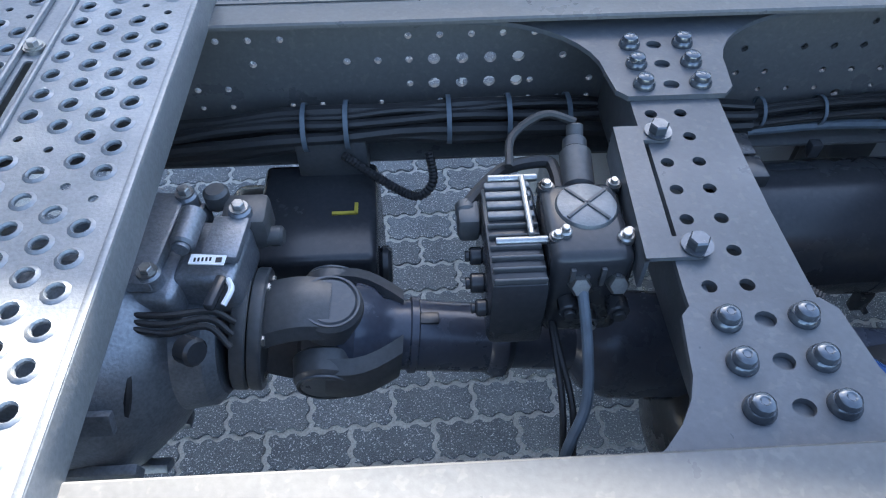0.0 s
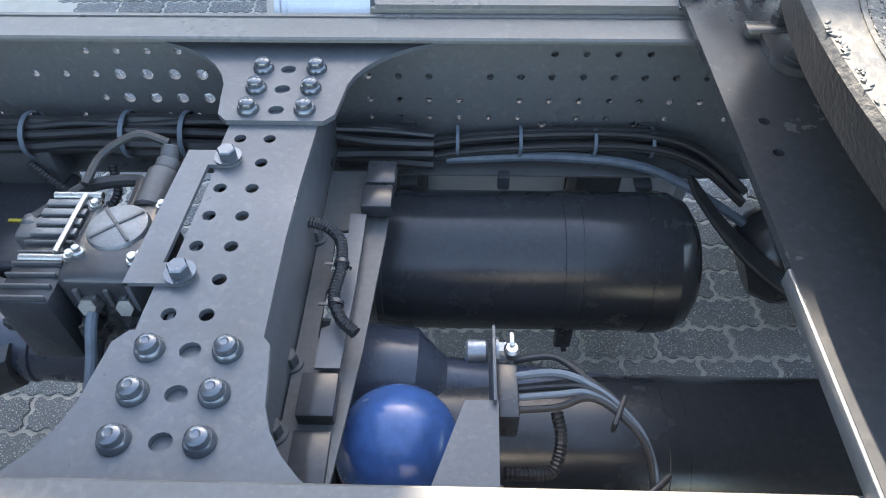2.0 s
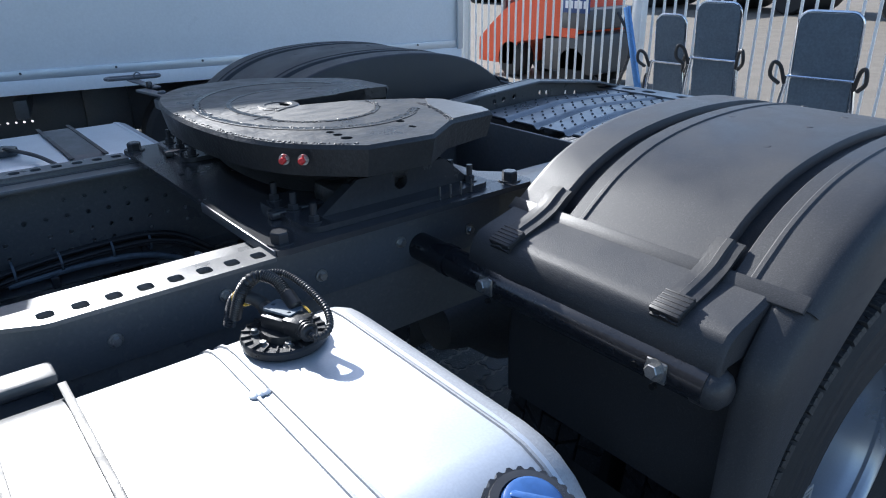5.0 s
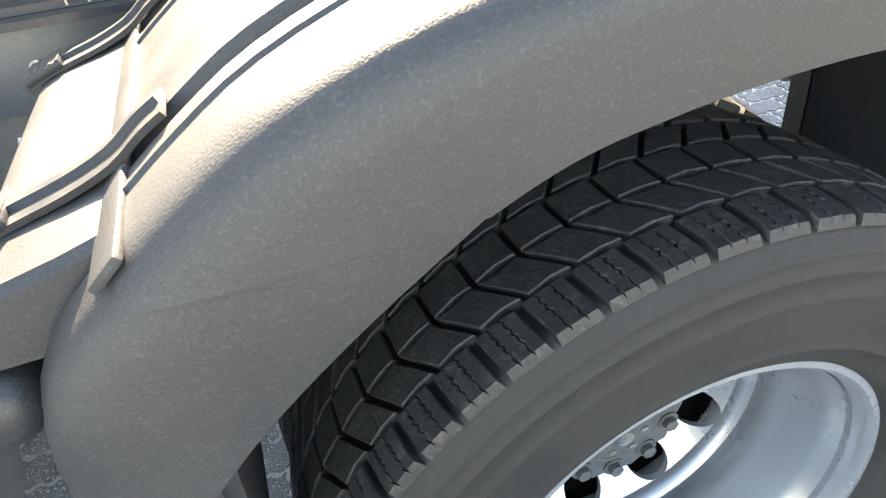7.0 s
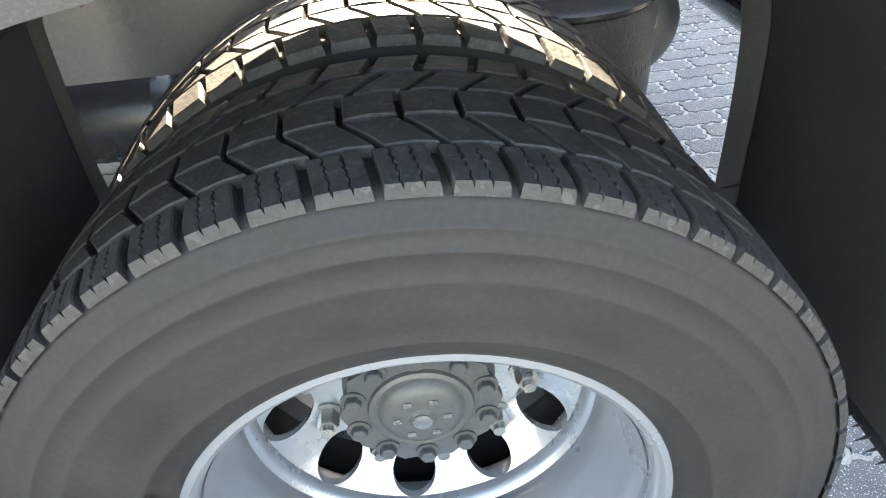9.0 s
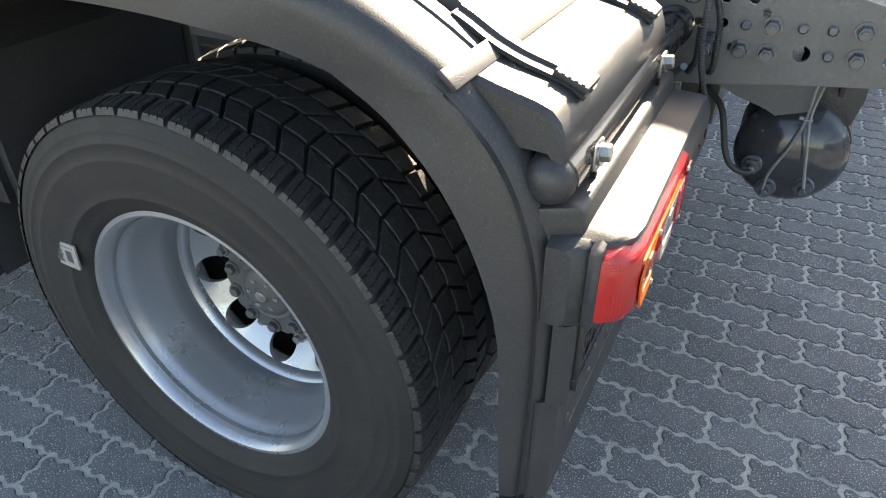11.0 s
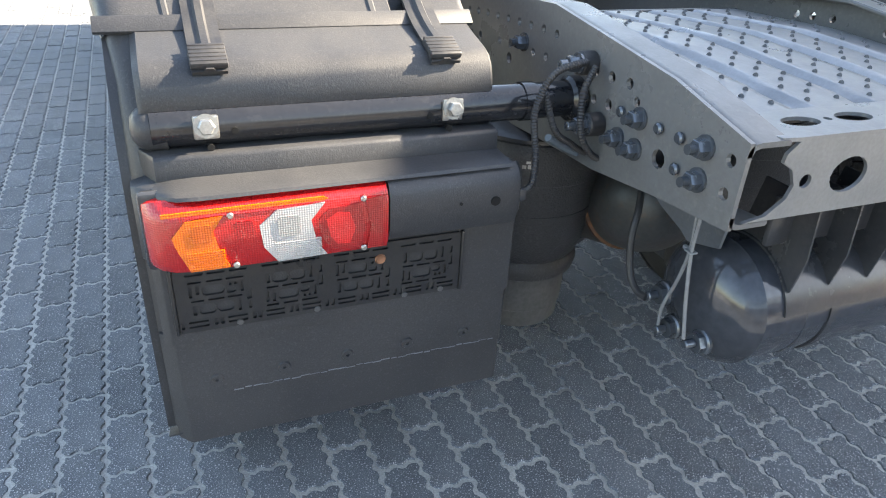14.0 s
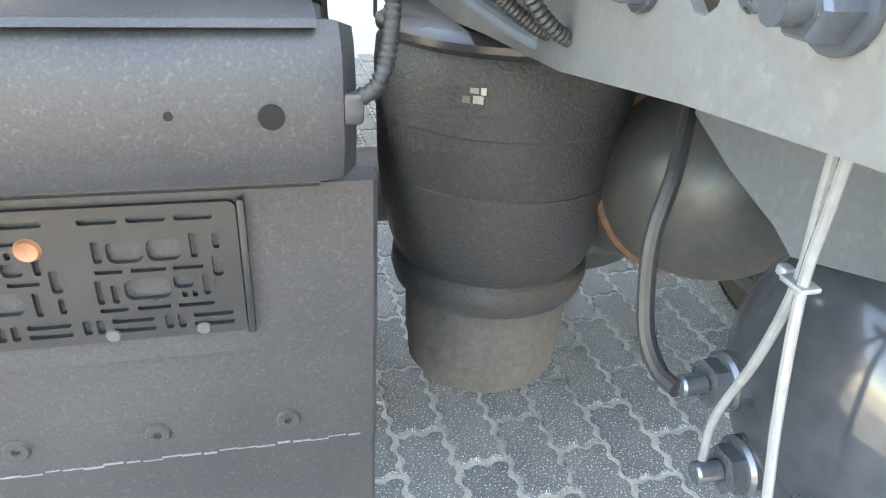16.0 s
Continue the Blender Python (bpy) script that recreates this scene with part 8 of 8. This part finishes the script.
def bench(x, y, h, turn, wd=0.17, handles=True):
    e = thing("folded_bench", (x, y, 0), "folded grey padded bench on a chromed tube frame with black handles", "bench", "folded benches")
    m = Matrix.Translation((x, y, 0)) @ Matrix.Rotation(radians(turn), 4, "Z") @ Matrix.Rotation(radians(-5), 4, "Y")
    w = wd
    b = bm_new()
    sheet(b, rrect2(-w, 0.15, w, h, 0.07, 6), [], 0.05, m @ Matrix(((0, 0, -1, -0.03), (1, 0, 0, 0), (0, 1, 0, 0), (0, 0, 0, 1))))
    part("pad", b, M_GREY, e)
    b = bm_new()
    edge = rrect2(-w - 0.008, 0.14, w + 0.008, h + 0.008, 0.078, 6)
    tube(b, [m @ Vector((-0.01, yy, zz)) for yy, zz in edge + edge[:1]], 0.010, 8, 1)
    part("pad_frame", b, M_CHROME, e)
    b = bm_new()
    tube(b, [m @ Vector((-0.04, -w - 0.02, h * 0.66)), m @ Vector((-0.045, w + 0.02, h * 0.66))], 0.011, 8, 1)
    for s in (-1, 1):
        tube(b, [m @ Vector((-0.05, s * (w + 0.02), h * 0.66)), m @ Vector((-0.07, s * (w + 0.05), h * 0.45)), m @ Vector((-0.10, s * (w + 0.07), 0.02))], 0.014, 8, 4)
    part("leg", b, M_CHROME, e)
    if handles:
        for s in (-1, 1):
            b = bm_new()
            tube(b, [m @ Vector(p) for p in ((-0.06, s * (w + 0.03), h * 0.62), (-0.09, s * (w + 0.06), h * 0.72), (-0.12, s * (w + 0.10), h * 0.74), (-0.12, s * (w + 0.11), h * 0.67), (-0.08, s * (w + 0.06), h * 0.62))], 0.014, 8, 4)
            part("handle", b, M_RUBBER_SM, e)
    return e


bench(3.85, 1.47, 1.25, 4)
bench(3.92, 1.93, 1.13, 0, 0.135)
bench(3.55, 0.50, 1.24, 6, 0.19)
ext_ = thing("exercise_stand", (3.9, 2.2, 0), "leaning exercise stand with a blue bar and bent handle tubes", "stand")
b = bm_new()
box(b, (3.85, 2.27, 0.62), (0.03, 0.06, 1.15), 0.006, Matrix.Rotation(radians(-16), 3, "X"))
part("blue_bar", b, mat("blue_steel", (0.12, 0.28, 0.6), 0.35, 0.3), ext_)
b = bm_new()
tube(b, [(3.85, 2.50, 0.0), (3.85, 2.48, 0.4), (3.85, 2.36, 0.75), (3.85, 2.40, 0.95), (3.85, 2.52, 1.12)], 0.014, 8, 5)
part("handle_tube", b, M_BLACK, ext_)
b = bm_new()
tube(b, [(3.85, 2.15, 0.0), (3.85, 2.17, 0.55), (3.85, 2.12, 0.62)], 0.012, 8, 5)
part("rear_tube", b, M_BLACK, ext_)

# ---- vehicles and halls beyond ----
rg = random.Random(77)
for k, (x, y, w, h, dpt, colr) in enumerate(((19, 3.0, 5.5, 2.4, 2.4, (0.04, 0.045, 0.05)), (20, 10.5, 6.5, 2.9, 2.5, (0.7, 0.7, 0.7)), (20, -5, 7, 3.0, 2.5, (0.55, 0.57, 0.6)), (22, -14, 6, 3.2, 2.5, (0.06, 0.09, 0.2)), (18, 17, 6, 3.0, 2.5, (0.5, 0.5, 0.52)))):
    e = thing("parked_truck", (x, y, 0), "parked lorry far across the sunlit yard", "truck", "far lorries")
    b = bm_new()
    box(b, (x, y, 0.75 + h / 2), (dpt, w, h), 0.08, seg=3)
    part("body", b, mat("lorry_paint" + "abcde"[k], colr, 0.35), e)
    for dy in (-0.36, -0.05, 0.36):
        b = bm_new()
        cyl(b, (x - dpt / 2, y + dy * w, 0.5), (x + dpt / 2, y + dy * w, 0.5), 0.5, 24, bevel=0.05)
        part("wheel", b, M_RUBBER, e)
    for dy in (-0.3, 0.1):
        b = bm_new()
        box(b, (x - dpt / 2 - 0.005, y + dy * w, 0.75 + h * 0.65), (0.02, w * 0.22, h * 0.25), 0.01)
        part("window", b, M_BLACK, e)
hall = thing("far_hall", (60, 10, 0), "long pale industrial hall on the far side of the yard", "hall")
b = bm_new()
box(b, (60, 5, 4), (20, 120, 8), 0.05)
part("wall", b, mat("hall_cladding", (0.5, 0.52, 0.54), 0.5), hall)
b = bm_new()
box(b, (60, 5, 8.15), (20.6, 120.6, 0.3), 0.05)
part("roof", b, M_DARK, hall)
for k in range(10):
    b = bm_new()
    box(b, (49.95, -45 + 10 * k, 2.2), (0.12, 4.0, 4.4), 0.02)
    part("door", b, M_GREY, hall)

# ---- paving ----
PL, PW, JT = 0.214, 0.106, 0.0135
PROT = Matrix.Rotation(math.atan(0.028), 4, "Z")
V0, U0 = 0.0275, -0.0258 + 0.107


def paver_outline():
    """Zigzag long sides, waved short sides."""
    L, Wd = PL - JT, PW - JT
    amp = 0.0052
    wave = lambda i: amp * (0.8, 1.0, -0.8, -1.0)[i % 4]
    pts = [(-L / 2 + L * i / 16, -Wd / 2 + wave(i)) for i in range(17)]
    pts += [(L / 2 + 0.9 * wave(i), -Wd / 2 + wave(16) + Wd * i / 8) for i in range(1, 8)]
    pts += [(L / 2 - L * i / 16, Wd / 2 + wave(16 - i)) for i in range(17)]
    pts += [(-L / 2 + 0.9 * wave(i), -Wd / 2 + wave(0) + Wd * i / 8) for i in range(7, 0, -1)]
    return pts


OUTP = paver_outline()
NP = len(OUTP)
INN = [(x * 0.975, y * 0.955) for x, y in OUTP]


def paver_data(verts, faces, ox, oy, dz, ang):
    base = len(verts)
    ca, sa = math.cos(ang), math.sin(ang)
    for L, z in ((OUTP, -0.02), (OUTP, -0.004), (INN, 0.0)):
        for x, y in L:
            p = PROT @ Vector((ox + x * ca - y * sa, oy + x * sa + y * ca, 0))
            verts.append((p.x, p.y, z + dz))
    for k in (0, 1):
        for i in range(NP):
            j = (i + 1) % NP
            faces.append((base + k * NP + i, base + k * NP + j, base + (k + 1) * NP + j, base + (k + 1) * NP + i))
    faces.append(tuple(base + 2 * NP + i for i in range(NP)))


me1 = bpy.data.meshes.new("paver")
V, F = [], []
paver_data(V, F, 0, 0, 0, 0)
# single pieces lie unrotated in their own mesh
V = [tuple(PROT.inverted() @ Vector(v)) for v in V]
me1.from_pydata(V, [], F)
me1.materials.append(M_PAVE_OB)
rg = random.Random(21)
V, F = [], []
count = 0
for r in range(-74, 66):
    oy = V0 + r * PW
    for c in range(-54, 22):
        ox = U0 + c * PL + (PL / 2 if r % 2 else 0)
        p = PROT @ Vector((ox, oy, 0))
        x, y = p.x, p.y
        if y < -7.5 or y > 6.5 or x > 3.6:
            continue
        if x < -3.2 and y > -1.0:
            continue
        dz, ang = rg.uniform(-0.0025, 0.0015), rg.uniform(-0.012, 0.012)
        near = (-0.95 < x < 1.3 and -2.15 < y < 0.25)
        if near and count < 295:
            o = new("paver", me1)
            o.parent = ground
            o.matrix_local = Matrix.Translation((x, y, dz)) @ Matrix.Rotation(ang + math.atan(0.028), 4, "Z")
            count += 1
        else:
            paver_data(V, F, ox + rg.uniform(-0.001, 0.001), oy, dz, ang)
me2 = bpy.data.meshes.new("paving")
me2.from_pydata(V, [], F)
me2.materials.append(M_PAVE)
pv = new("paving_field", me2)
pv.parent = ground
tagged(pv, "grey concrete blocks with zigzag edges", kind="stuff")
